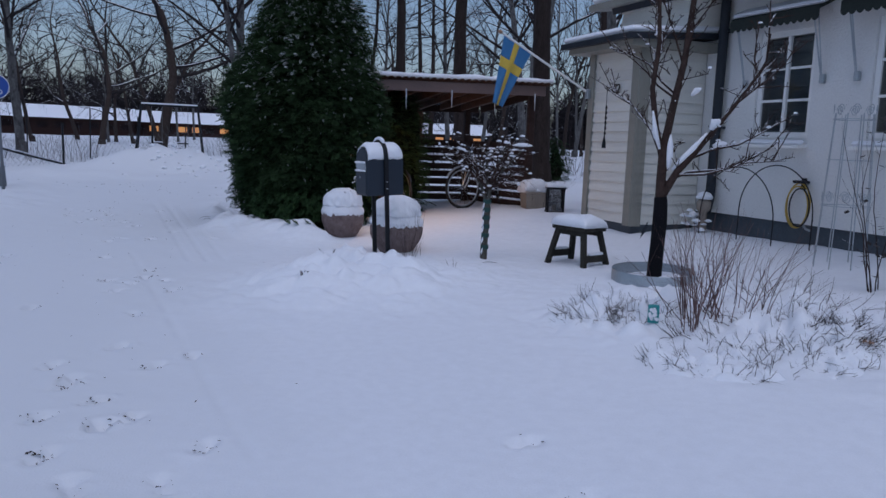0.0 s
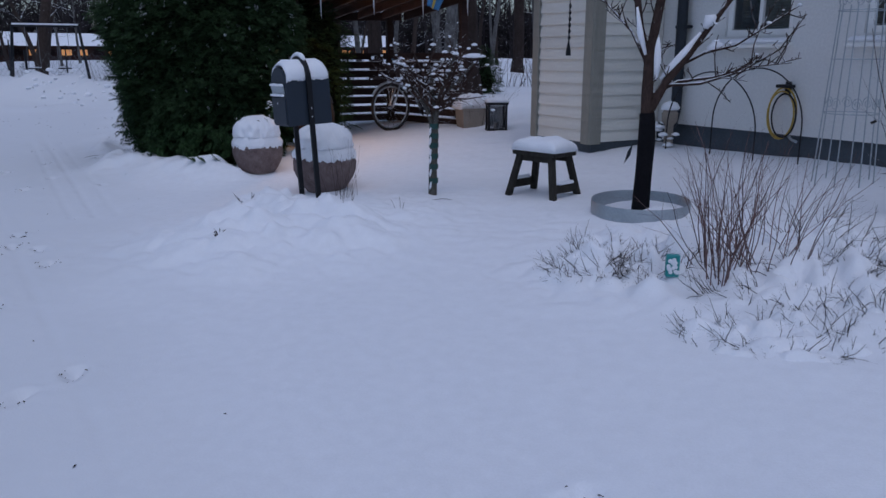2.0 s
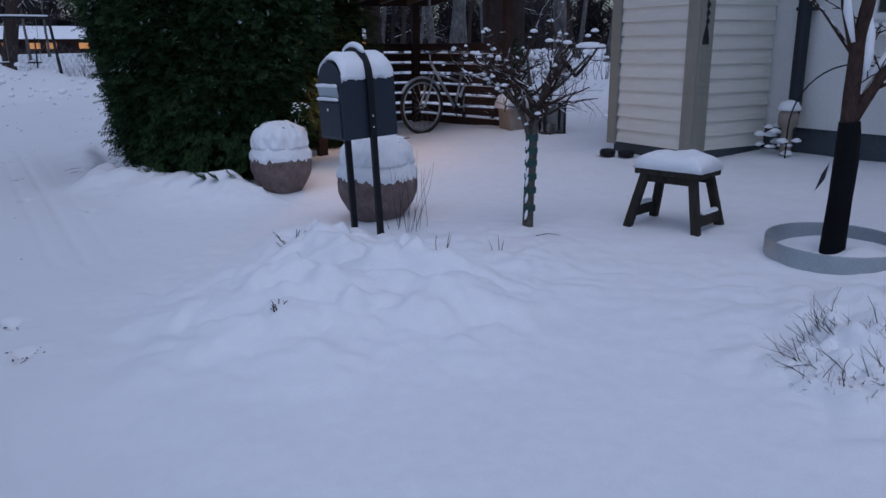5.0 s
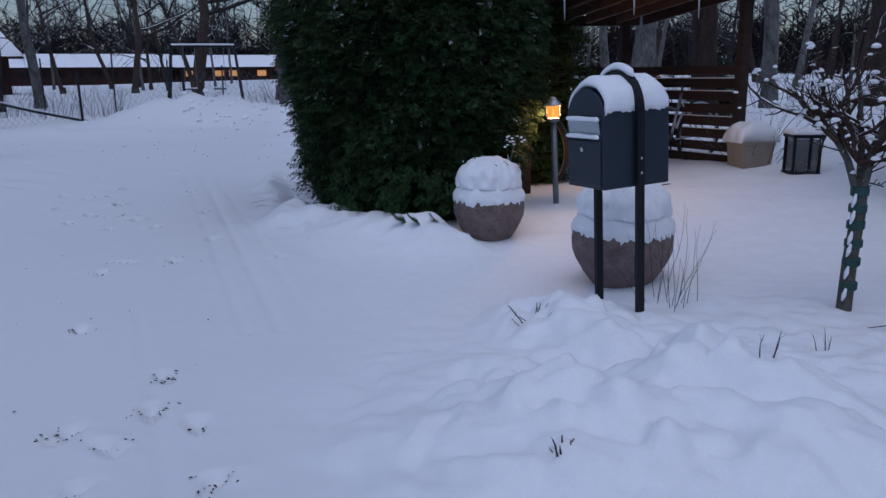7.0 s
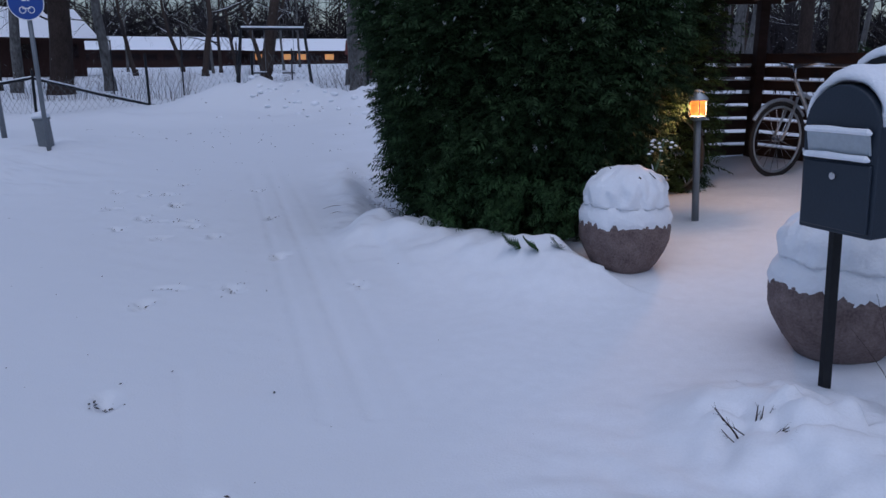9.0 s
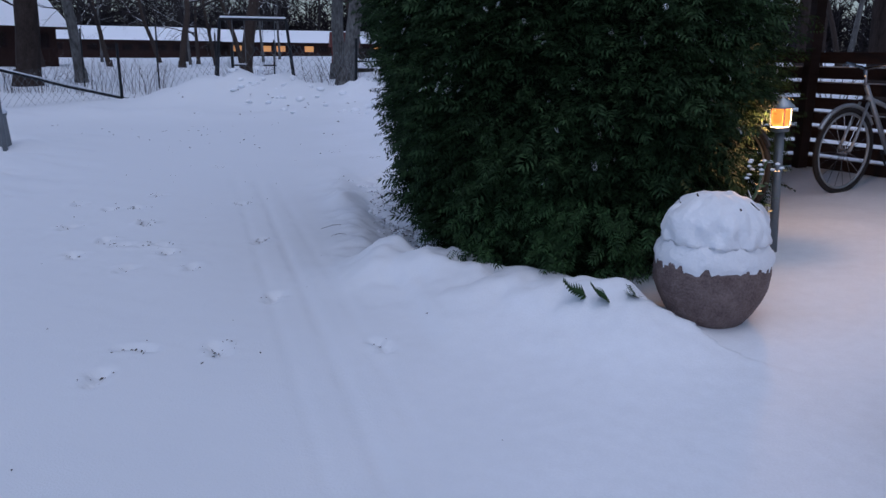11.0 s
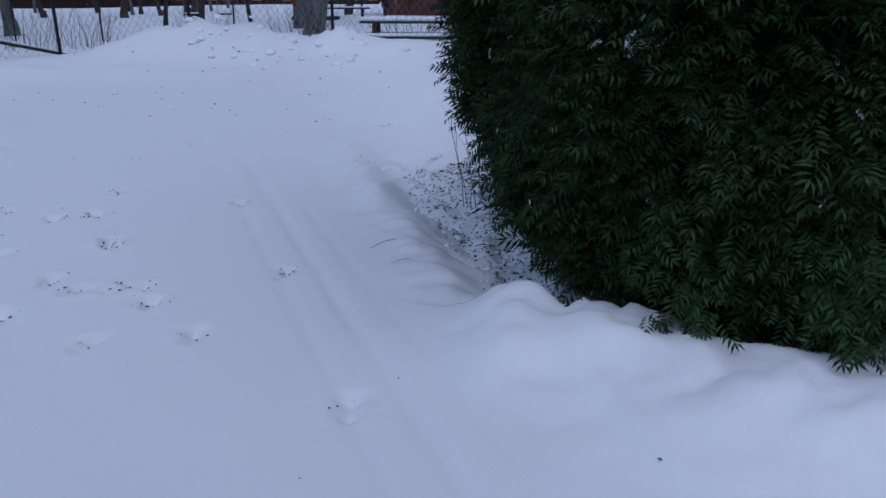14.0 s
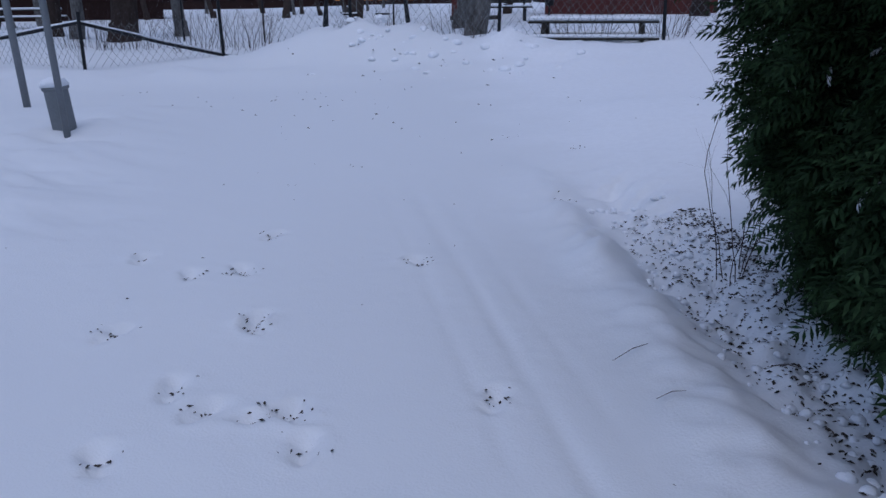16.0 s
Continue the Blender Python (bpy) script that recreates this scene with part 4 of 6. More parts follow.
urn1 = urn(-1.84, 6.74, 0.03, 0.268, 3, "rough reddish clay urn heaped with snow beside the conifer")
urn2 = urn(-0.61, 5.76, 0.06, 0.29, 8, "rough clay urn heaped with snow behind the letterbox")
lv, ls = Geo(), Geo()
rnd = random.Random(5)
for q in range(26):
    a = rnd.uniform(0, 6.28)
    c = Vector((-0.02 + rnd.uniform(-0.06, 0.06), -0.17 + rnd.uniform(-0.09, 0.06), 0.56 + rnd.uniform(0, 0.24)))
    d = Vector((math.cos(a), math.sin(a), rnd.uniform(-0.4, 0.5))).normalized() * rnd.uniform(0.03, 0.05)
    s = d.cross(Vector((0, 0, 1))).normalized() * 0.016
    lv.add([c, c + d * 0.5 + s, c + d, c + d * 0.5 - s], [(0, 1, 2, 3)])
    if c.z > 0.71:
        ls.lathe([(0.002, 0), (0.011, 0.002), (0.012, 0.006), (0.007, 0.01), (0.002, 0.012)], 8, Matrix.Translation(c), 0.3, q)
lv.tube([(-0.02, -0.12, 0.5), (-0.02, -0.17, 0.65), (-0.03, -0.2, 0.8)], 0.005, 5)
spr = part("leafy_sprig", lv, LEAF, urn1, "green sprig dusted with snow")
part("sprig_snow", ls, SNOWCAP, spr, smooth=True, kind="stuff")

# ---- path lamp ----
LZ = gz(-1.66, 7.95)
LM = pose(-1.66, 7.95, LZ) @ Matrix.Rotation(radians(-3.0), 4, Vector((-0.4, 0.92, 0)))
lamp = thing("path_lamp", "grey post lamp glowing warm beside the shelter", "lamp", m=LM)
part("post", Geo().tube([(0, 0, -0.1), (0, 0, 0.74)], 0.026, 16), GREYPOLE, lamp, smooth=True)
part("collar", Geo().lathe([(0.03, 0.73), (0.05, 0.735), (0.055, 0.76), (0.04, 0.765), (0.02, 0.77)], 20), GREYPOLE, lamp)
part("glass", Geo().lathe([(0.04, 0.765), (0.05, 0.79), (0.054, 0.84), (0.05, 0.875)], 20), LAMPGLASS, lamp, "amber glass shade", smooth=True).visible_shadow = False
part("bulb", Geo().lathe([(0.004, 0.775), (0.024, 0.79), (0.032, 0.82), (0.024, 0.85), (0.004, 0.862)], 14), BULB, lamp, "glowing bulb", smooth=True).visible_shadow = False
part("cap", Geo().lathe([(0.076, 0.872), (0.072, 0.885), (0.045, 0.91), (0.035, 0.925), (0.03, 0.94), (0.004, 0.95)], 20), GALV, lamp, "domed metal cap", smooth=True)
for k in range(4):
    a = k * math.pi / 2 + 0.4
    part("strut", Geo().tube([(0.058 * math.cos(a), 0.058 * math.sin(a), 0.765), (0.062 * math.cos(a), 0.062 * math.sin(a), 0.875)], 0.004, 5), GREYPOLE, lamp)
pl = new("path_lamp_light", bpy.data.lights.new("path_lamp_light", "POINT"))
pl.data.energy, pl.data.color, pl.data.shadow_soft_size = 34.0, (1.0, 0.50, 0.2), 0.04
pl.location = LM @ Vector((0, 0, 0.82))

# ---- stool ----
SX, SY = Vector((0.85, -0.52, 0)), Vector((0.50, 0.86, 0))
SM = frame3((1.495, 5.475, gz(1.5, 5.47) - 0.015), SX, SY, (0, 0, 1))
stool = thing("stool", "weathered dark wooden stool with a cushion of snow", "stool", m=SM)
for sx in (-1, 1):
    for sy in (-1, 1):
        a, b = Vector((sx * 0.245, sy * 0.17, -0.03)), Vector((sx * 0.165, sy * 0.11, 0.345))
        d = (b - a).normalized()
        side = Vector((1, 0, 0)) - d * d.x
        side.normalize()
        part("leg", Geo().box((0.055, 0.045, (b - a).length), frame3((a + b) / 2, side, d.cross(side), d), 0.006), STOOLWOOD, stool)
    part("end_rail", Geo().box((0.03, 0.27, 0.07), pose(sx * 0.232, 0, 0.09), 0.005), STOOLWOOD, stool)
    part("end_rail_snow", Geo().box((0.04, 0.2, 0.03), pose(sx * 0.232, 0, 0.135), 0.012), SNOWCAP, stool)
part("seat", Geo().box((0.45, 0.145, 0.04), pose(0, -0.075, 0.365), 0.006), STOOLWOOD, stool)
part("seat", Geo().box((0.45, 0.145, 0.04), pose(0, 0.075, 0.366), 0.006), STOOLWOOD, stool)
part("apron", Geo().box((0.36, 0.025, 0.05), pose(0, -0.1, 0.32)).box((0.36, 0.025, 0.05), pose(0, 0.1, 0.32)), STOOLWOOD, stool)
def pillow(w, d, h, seed, n=26):
    pts, fc = [], []
    for i in range(n + 1):
        for j in range(n + 1):
            u, v = 2 * i / n - 1, 2 * j / n - 1
            e = max(0.0, (1 - abs(u) ** 5) * (1 - abs(v) ** 4)) ** 0.42
            r = 1 + 0.06 * noise.noise((u * 2 + seed, v * 2, 1)) + 0.03 * noise.noise((u * 7, v * 7, seed))
            pts.append((u * w / 2 * r, v * d / 2 * r, h * e * (0.9 + 0.2 * noise.noise((u * 2, v * 2, seed)))))
    for i in range(n):
        for j in range(n):
            a = i * (n + 1) + j
            fc.append((a, a + n + 1, a + n + 2, a + 1))
    border = [j for j in range(n + 1)] + [i * (n + 1) + n for i in range(1, n + 1)] + [n * (n + 1) + j for j in range(n - 1, -1, -1)] + [i * (n + 1) for i in range(n - 1, 0, -1)]
    fc.append(tuple(border))
    return Geo().add(pts, fc)
sc = part("snow_cushion", pillow(0.48, 0.33, 0.115, 4), SNOWCAP, stool, "rounded cushion of snow", smooth=True)
sc.matrix_basis = pose(0, 0, 0.384)

# ---- metal edging ring ----
rg = Geo()
pts, fc = [], []
for k in range(64):
    a = 6.28318 * k / 64
    for r, z in ((0.355, -0.08), (0.355, 0.085), (0.352, 0.09), (0.349, 0.085), (0.349, -0.08)):
        pts.append((r * math.cos(a), r * math.sin(a), z))
for k in range(64):
    for s in range(4):
        fc.append((5 * k + s, 5 * ((k + 1) % 64) + s, 5 * ((k + 1) % 64) + s + 1, 5 * k + s + 1))
ring = part("edging_ring", rg.add(pts, fc), GALV, None, smooth=True)
tagged(ring, "galvanised steel edging ring round the tree, half buried", "edging ring")
ring.matrix_basis = pose(2.3, 4.83, gz(2.3, 4.83) - 0.005, 2, 0, 0)

# ---- lantern and planter ----
lz = gz(0.33, 9.26)
lan = thing("lantern", "black metal lantern standing in the snow", "lantern", m=pose(0.33, 9.26, lz - 0.02, 0, 0, 20))
for sx in (-1, 1):
    for sy in (-1, 1):
        part("corner_bar", Geo().box((0.026, 0.026, 0.33), pose(sx * 0.115, sy * 0.115, 0.19), 0.003), BLACK, lan)
part("base", Geo().box((0.27, 0.27, 0.03), pose(0, 0, 0.015), 0.004), BLACK, lan)
part("top", Geo().box((0.28, 0.28, 0.035), pose(0, 0, 0.37), 0.006).box((0.16, 0.16, 0.03), pose(0, 0, 0.4), 0.006), BLACK, lan)
for k in range(4):
    g = part("pane", Geo().box((0.2, 0.004, 0.3), pose(0, 0, 0) @ pose(0, 0.115, 0.19)), GLASS, lan)
    g.matrix_basis = pose(0, 0, 0, 0, 0, 90 * k)
part("candle", Geo().lathe([(0.035, 0.03), (0.035, 0.12), (0.002, 0.122)], 14), WHITEPAINT, lan)
o = part("snow_cap", pillow(0.3, 0.3, 0.06, 9, 14), SNOWCAP, lan, smooth=True)
o.matrix_basis = pose(0, 0, 0.385)
pz = gz(-0.16, 9.85)
plant = thing("planter", "beige concrete trough planter under a heap of snow", "planter", m=pose(-0.16, 9.85, pz - 0.02, 0, 0, 38))
part("trough", Geo().lathe([(0.02, 0), (0.27, 0), (0.30, 0.24), (0.315, 0.25), (0.315, 0.28), (0.27, 0.28), (0.26, 0.22), (0.02, 0.22)], 4, Matrix.Rotation(radians(45), 4, "Z") @ Matrix.Diagonal((1.0, 0.78, 0.95, 1))), CONCRETE, plant)
o = part("snow_heap", pillow(0.46, 0.36, 0.22, 6), SNOWCAP, plant, smooth=True)
o.matrix_basis = pose(0, 0, 0.255)


# ---- trees and shrubs ----
def grow(g, rnd, p, d, length, r, level, spec, twig=None):
    """A branch that bends, tapers and forks; thin ones go into twig."""
    n = max(3, int(length / spec["seg"]))
    pts, radii = [p], [r]
    for k in range(n):
        d = (d + Vector((rnd.gauss(0, spec["bend"]), rnd.gauss(0, spec["bend"]), rnd.gauss(spec["lift"], spec["bend"])))).normalized()
        p = p + d * (length / n)
        pts.append(p)
        radii.append(r * (1 - 0.75 * (k + 1) / n) if level else r * (1 - spec["taper"] * (k + 1) / n))
    target = twig if (twig is not None and level >= 1) else g
    target.tube(pts, radii, 8 if level == 0 else (5 if level == 1 else 3), False)
    if level >= spec["levels"]:
        return
    kids = spec["kids"][level]
    for c in range(kids):
        at = spec["start"][level] + (1 - spec["start"][level]) * (c + rnd.random()) / kids
        f = at * n
        i = min(int(f), n - 1)
        q = pts[i].lerp(pts[i + 1], f - i)
        base = (pts[i + 1] - pts[i]).normalized()
        az = rnd.uniform(0, 6.28)
        o = base.orthogonal().normalized()
        o = Matrix.Rotation(az, 3, base) @ o
        ang = radians(rnd.uniform(*spec["angle"]))
        nd = base * math.cos(ang) + o * math.sin(ang)
        rr = radii[i] * (1 - (f - i)) + radii[i + 1] * (f - i)
        grow(g, rnd, q, nd, length * spec["ratio"][level] * rnd.uniform(0.7, 1.15) * (1.15 - 0.6 * at if level == 0 else 1), rr * 0.55, level + 1, spec, twig)


def bare_tree(name, label, seed, h, r, spec, bark, twigmat):
    rnd = random.Random(seed)
    trunk, twigs = Geo(), Geo()
    grow(trunk, rnd, Vector((0, 0, -0.3)), Vector((rnd.gauss(0, 0.03), rnd.gauss(0, 0.03), 1)).normalized(), h, r, 0, spec, twigs)
    # root flare
    trunk.tube([(0, 0, -0.3), (0, 0, 0.05), (0, 0, 0.5)], [r * 1.5, r * 1.25, r * 0.98], 8, False)
    t = thing(name, label, "tree", "bare trees")
    part("trunk", trunk, bark, t, smooth=True)
    part("crown", twigs, twigmat, t, "bare branches lined with snow")
    return t


OAK = dict(seg=0.8, bend=0.09, lift=0.03, taper=0.8, levels=4, kids=(12, 6, 4, 2), start=(0.22, 0.25, 0.2, 0.2), angle=(35, 75), ratio=(0.5, 0.55, 0.5, 0.5))
FAR = dict(seg=2.2, bend=0.09, lift=0.03, taper=0.8, levels=3, kids=(11, 5, 3), start=(0.15, 0.2, 0.2), angle=(30, 70), ratio=(0.5, 0.55, 0.5))
BIR = dict(seg=0.9, bend=0.05, lift=-0.005, taper=0.85, levels=3, kids=(20, 7, 5), start=(0.25, 0.2, 0.2), angle=(25, 55), ratio=(0.32, 0.5, 0.5))
PIN = dict(seg=1.0, bend=0.03, lift=0.03, taper=0.7, levels=3, kids=(16, 6, 4), start=(0.5, 0.3, 0.2), angle=(60, 95), ratio=(0.2, 0.5, 0.5))
oak = bare_tree("broadleaf_tree", "tall dark bare tree with snow-lined limbs", 3, 15, 0.22, OAK, BARK, FARBARK)
oak2 = bare_tree("broadleaf_tree", "spreading dark bare tree with snow-lined limbs", 8, 11, 0.2, OAK, BARK, FARBARK)
birch = bare_tree("birch_tree", "white-barked birch with fine bare branches", 5, 16, 0.19, BIR, BIRCH, FARBARK)
birch2 = bare_tree("birch_tree", "slender white-barked birch with bare branches", 6, 14, 0.15, BIR, BIRCH, FARBARK)
far_tree = bare_tree("field_tree", "dark bare tree at the far edge of the field", 21, 15, 0.26, FAR, FARBARK, FARBARK)
far_tree2 = bare_tree("field_tree", "dark bushy bare tree at the far edge of the field", 23, 12, 0.26, FAR, FARBARK, FARBARK)
pine = bare_tree("pine_tree", "tall straight dark pine trunk", 9, 18, 0.23, PIN, PINEBARK, FARBARK)


def plant_tree(src, x, y, s=1.0, turn=0.0, w=1.0):
    o = copy_thing(src, pose(x, y, gz(x, y) - 0.05, 0, 0, turn))
    o.scale = (s * w, s * w, s)
    return o


# the single trees that stand near the walk
NAMED = [(oak, -22.7, 26.7, 1.0, 0, 1.15), (pine, -22.3, 17.2, 1.0, 0, 1.5), (birch2, -23.4, 19.8, 1.0, 40, 1.2), (birch, -14.0, 21.0, 1.0, 130, 1.15), (birch, -15.1, 22.6, 0.9, 10, 0.8),
         (birch, -16.4, 24.0, 1.1, 70, 1.0), (pine, -10.6, 27.0, 1.0, 30, 1.0), (pine, -1.05, 13.6, 0.85, 60, 1.0), (birch2, -0.3, 17.5, 1.0, 0, 1.0), (pine, -5.6, 21.0, 1.0, 80, 1.0), (oak2, -19.0, 31.0, 0.8, 20, 0.9),
         (birch2, -2.9, 19.0, 0.95, 200, 1.1), (birch2, -4.2, 24.0, 1.0, 100, 1.0), (oak2, 1.6, 19.0, 1.0, 200, 1.0), (pine, -27.0, 18.0, 0.9, 20, 1.0), (birch, -25.0, 17.5, 0.9, 110, 1.0)]
for src, x, y, s, turn, w in NAMED:
    plant_tree(src, x, y, s, turn, w)
rnd = random.Random(12)
for k in range(36):
    a = radians(rnd.uniform(-72, 22))
    D = rnd.uniform(34, 62)
    x, y = D * math.sin(a), 4 + D * math.cos(a)
    if -58 < math.degrees(a) < -34 and D < 52:
        continue
    plant_tree(rnd.choice((oak, oak2, birch, birch, birch2, pine)), x, y, rnd.uniform(0.7, 1.05), rnd.uniform(0, 360), rnd.uniform(0.8, 1.1))
for k in range(12):
    a = radians(rnd.uniform(-62, -36))
    D = rnd.uniform(56, 84)
    plant_tree(rnd.choice((oak, oak2, birch2)), D * math.sin(a), 4 + D * math.cos(a), rnd.uniform(0.8, 1.1), rnd.uniform(0, 360), rnd.uniform(0.8, 1.0))
for k in range(12):
    a = radians(rnd.uniform(-22, 8))
    D = rnd.uniform(32, 55)
    plant_tree(rnd.choice((oak, oak, oak2, birch2)), D * math.sin(a), 4 + D * math.cos(a), rnd.uniform(0.7, 1.0), rnd.uniform(0, 360), rnd.uniform(0.5, 0.8))
for k in range(95):
    a = radians(rnd.uniform(-80, 32))
    D = rnd.uniform(150, 200)
    plant_tree(rnd.choice((far_tree, far_tree2)), D * math.sin(a), 4 + D * math.cos(a), rnd.uniform(0.9, 1.4), rnd.uniform(0, 360), rnd.uniform(1.0, 1.4))
for src in (oak, oak2, birch, birch2, pine, far_tree, far_tree2):
    x, y = {"broadleaf_tree": (-40, 40), "broadleaf_tree.001": (9, 34), "birch_tree": (-7, 33), "birch_tree.001": (-12, 36), "pine_tree": (-3, 30), "field_tree": (-60, 60), "field_tree.001": (20, 80)}[src.name]
    src.matrix_basis = pose(x, y, gz(x, y) - 0.05)


# distant woodland edge: a wide belt of fine stems
def wood_belt(seed, count, d0, d1, a0, a1, h, twigs):
    rnd = random.Random(seed)
    g = Geo()
    for k in range(count):
        a, D = radians(rnd.uniform(a0, a1)), rnd.uniform(d0, d1)
        p = Vector((D * math.sin(a), 4 + D * math.cos(a), -0.2))
        hh = h * rnd.uniform(0.6, 1.1)
        top = p + Vector((rnd.gauss(0, 0.5), rnd.gauss(0, 0.5), hh))
        g.tube([p, p.lerp(top, 0.5), top], [0.16, 0.1, 0.02], 3, False)
        for q in range(twigs):
            b = p.lerp(top, rnd.uniform(0.05, 0.95))
            e = b + Vector((rnd.gauss(0, 2.0), rnd.gauss(0, 2.0), rnd.uniform(0.3, 3.0)))
            g.tube([b, b.lerp(e, 0.5) + Vector((0, 0, 0.2)), e], [0.16, 0.12, 0.04], 3, False)
    return g


# a dense low belt, with taller stems standing out of it
belt = wood_belt(2, 1500, 185, 235, -85, 35, 14, 26)
o = part("woodland_edge", belt, WOODS, None)
tagged(o, "dark leafless woodland closing the far side of the field", "woodland", kind="stuff")
o = part("woodland_edge", wood_belt(5, 330, 170, 235, -85, 35, 27, 20), WOODS, None)
tagged(o, "taller bare trees rising out of the woodland", "woodland", kind="stuff")

# ---- conifers ----
def frond_shape(rnd, n, length, width, w):
    """One flat frond as quads: paired, forked side shoots and a tip."""
    v = []
    droop = rnd.uniform(0.6, 2.6)
    for k in range(n):
        t = (k + 0.5) / n
        x = length * t
        reach = width * (0.35 + 0.65 * math.sin(math.pi * (0.2 + 0.75 * t))) * rnd.uniform(0.75, 1.1)
        for s in (-1, 1):
            tx, ty = x + 0.034 * (1 - 0.3 * t) + rnd.uniform(-0.008, 0.008), s * reach * 0.6
            v += [(x - w, 0, 0), (x + 0.5 * (tx - x) + w, ty * 0.5 - s * w * 0.7, 0.004), (tx, ty, -0.012), (x + 0.45 * (tx - x) - w, ty * 0.55 + s * w * 0.8, 0)]
    v += [(length * 0.8, 0, 0), (length, w * 1.2, 0), (length * 1.2, 0, 0), (length, -w * 1.2, 0)]
    v = np.array(v)
    v[:, 2] -= droop * v[:, 0] ** 2
    return v


def frond_mesh(name, mats, mat, seed, w=0.0046):
    """Many fronds in one mesh, each set by its matrix."""
    rnd = random.Random(seed)
    shapes = [frond_shape(rnd, 5, 0.125, 0.095, w) for _ in range(12)]
    M = np.array([[list(r) for r in m] for m in mats])
    pick = np.array([rnd.randrange(12) for _ in mats])
    V = np.array(shapes)[pick]
    P = (np.einsum("nij,nkj->nki", M[:, :3, :3], V) + M[:, None, :3, 3]).reshape(-1, 3)
    me = bpy.data.meshes.new(name)
    me.vertices.add(len(P))
    me.vertices.foreach_set("co", P.astype(np.float32).ravel())
    me.loops.add(len(P))
    me.loops.foreach_set("vertex_index", np.arange(len(P), dtype=np.int32))
    me.polygons.add(len(P) // 4)
    me.polygons.foreach_set("loop_start", np.arange(0, len(P), 4, dtype=np.int32))
    me.update(calc_edges=True)
    me.materials.append(mat)
    return me


def crown_radius(prof, t):
    for (t0, r0), (t1, r1) in zip(prof, prof[1:]):
        if t <= t1:
            k = (t - t0) / (t1 - t0)
            return r0 + (r1 - r0) * k
    return prof[-1][1]


def conifer(x, y, h, prof, count, seed, label, squash=(1, 1), turn=0, snowy=120):
    """prof: (share of the height, radius in metres)."""
    rnd = random.Random(seed)
    z0 = gz(x, y)
    t = thing("conifer", label, "tree", "conifers by the drive", pose(x, y, z0 - 0.05, 0, 0, turn))
    part("trunk", Geo().tube([(0, 0, -0.1), (0, 0, h * 0.5), (0, 0, h * 0.97)], [0.11, 0.07, 0.01], 10), PINEBARK, t, smooth=True)
    # solid near-black hull: its colour stands in for shade between the sprays
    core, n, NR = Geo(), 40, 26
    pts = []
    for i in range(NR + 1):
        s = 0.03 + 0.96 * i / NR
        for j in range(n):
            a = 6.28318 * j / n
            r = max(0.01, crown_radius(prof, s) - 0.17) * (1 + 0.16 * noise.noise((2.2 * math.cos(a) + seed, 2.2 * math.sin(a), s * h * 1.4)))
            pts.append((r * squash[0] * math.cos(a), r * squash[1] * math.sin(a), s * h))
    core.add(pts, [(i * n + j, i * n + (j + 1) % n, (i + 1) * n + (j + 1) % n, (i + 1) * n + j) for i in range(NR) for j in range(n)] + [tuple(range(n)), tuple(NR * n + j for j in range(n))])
    part("inner_foliage", core, CORE, t, "near-black solid core standing in for shade inside the crown", smooth=True)
    mats, snowy_mats = [], []
    widest = max(r for _, r in prof)
    while len(mats) < count:
        s = rnd.uniform(0.0, 1.0)
        R = crown_radius(prof, s)
        if rnd.random() > R / widest:
            continue
        a = rnd.uniform(1.9, 6.6) if rnd.random() < 0.93 else rnd.uniform(0, 6.28318)
        # clumps stand out from the mean outline, with dark gaps between
        ca, sa, hz = math.cos(a), math.sin(a), s * h
        lump = 0.16 * noise.noise((2.2 * ca + seed, 2.2 * sa, hz * 1.4)) + 0.10 * noise.noise((5 * ca, 5 * sa + seed, hz * 3.2)) + 0.09 * noise.noise((11 * ca, 11 * sa + seed, hz * 9))
        depth = rnd.uniform(-0.22, -0.03) + (0.09 if rnd.random() < 0.1 else 0)
        r = max(0.02, R * (1 + lump) + depth)
        p = Vector((r * squash[0] * ca, r * squash[1] * sa, max(0.12, hz) + rnd.uniform(-0.05, 0.05)))
        out = Vector((ca, sa, rnd.uniform(-0.45, 0.5) - (0.25 if s < 0.2 else 0))).normalized()
        out = (out + Vector((rnd.gauss(0, 0.32), rnd.gauss(0, 0.32), rnd.gauss(0, 0.15)))).normalized()
        side = out.cross(Vector((rnd.gauss(0, 0.45), rnd.gauss(0, 0.45), 1))).normalized()
        k = rnd.uniform(0.55, 1.05)
        up = out.cross(side) * -k
        m = frame3(p, out * k, side * k, up)
        mats.append(m)
        patch = 0.8 * noise.noise((3 * ca + 5, 3 * sa, hz * 2.2)) + 0.4 * (hz - 1.75)
        if depth > -0.13 and rnd.random() < snowy / count * 6 * min(1.0, max(0.03, 0.2 + patch)):
            snowy_mats.append(frame3(p + Vector((0, 0, 0.006)), out * k * (0.55 if hz > 1.6 else 0.3), side * k * (0.5 if hz > 1.6 else 0.28), up))
    part("crown", frond_mesh("crown", mats, NEEDLES, seed), NEEDLES, t, "dense dark green flat sprays")
    if snowy_mats:
        part("snow_patch", frond_mesh("snow_patch", snowy_mats, SNOWCAP, seed + 50, 0.007), SNOWCAP, t, "bits of snow caught on the sprays", kind="stuff")
    return t


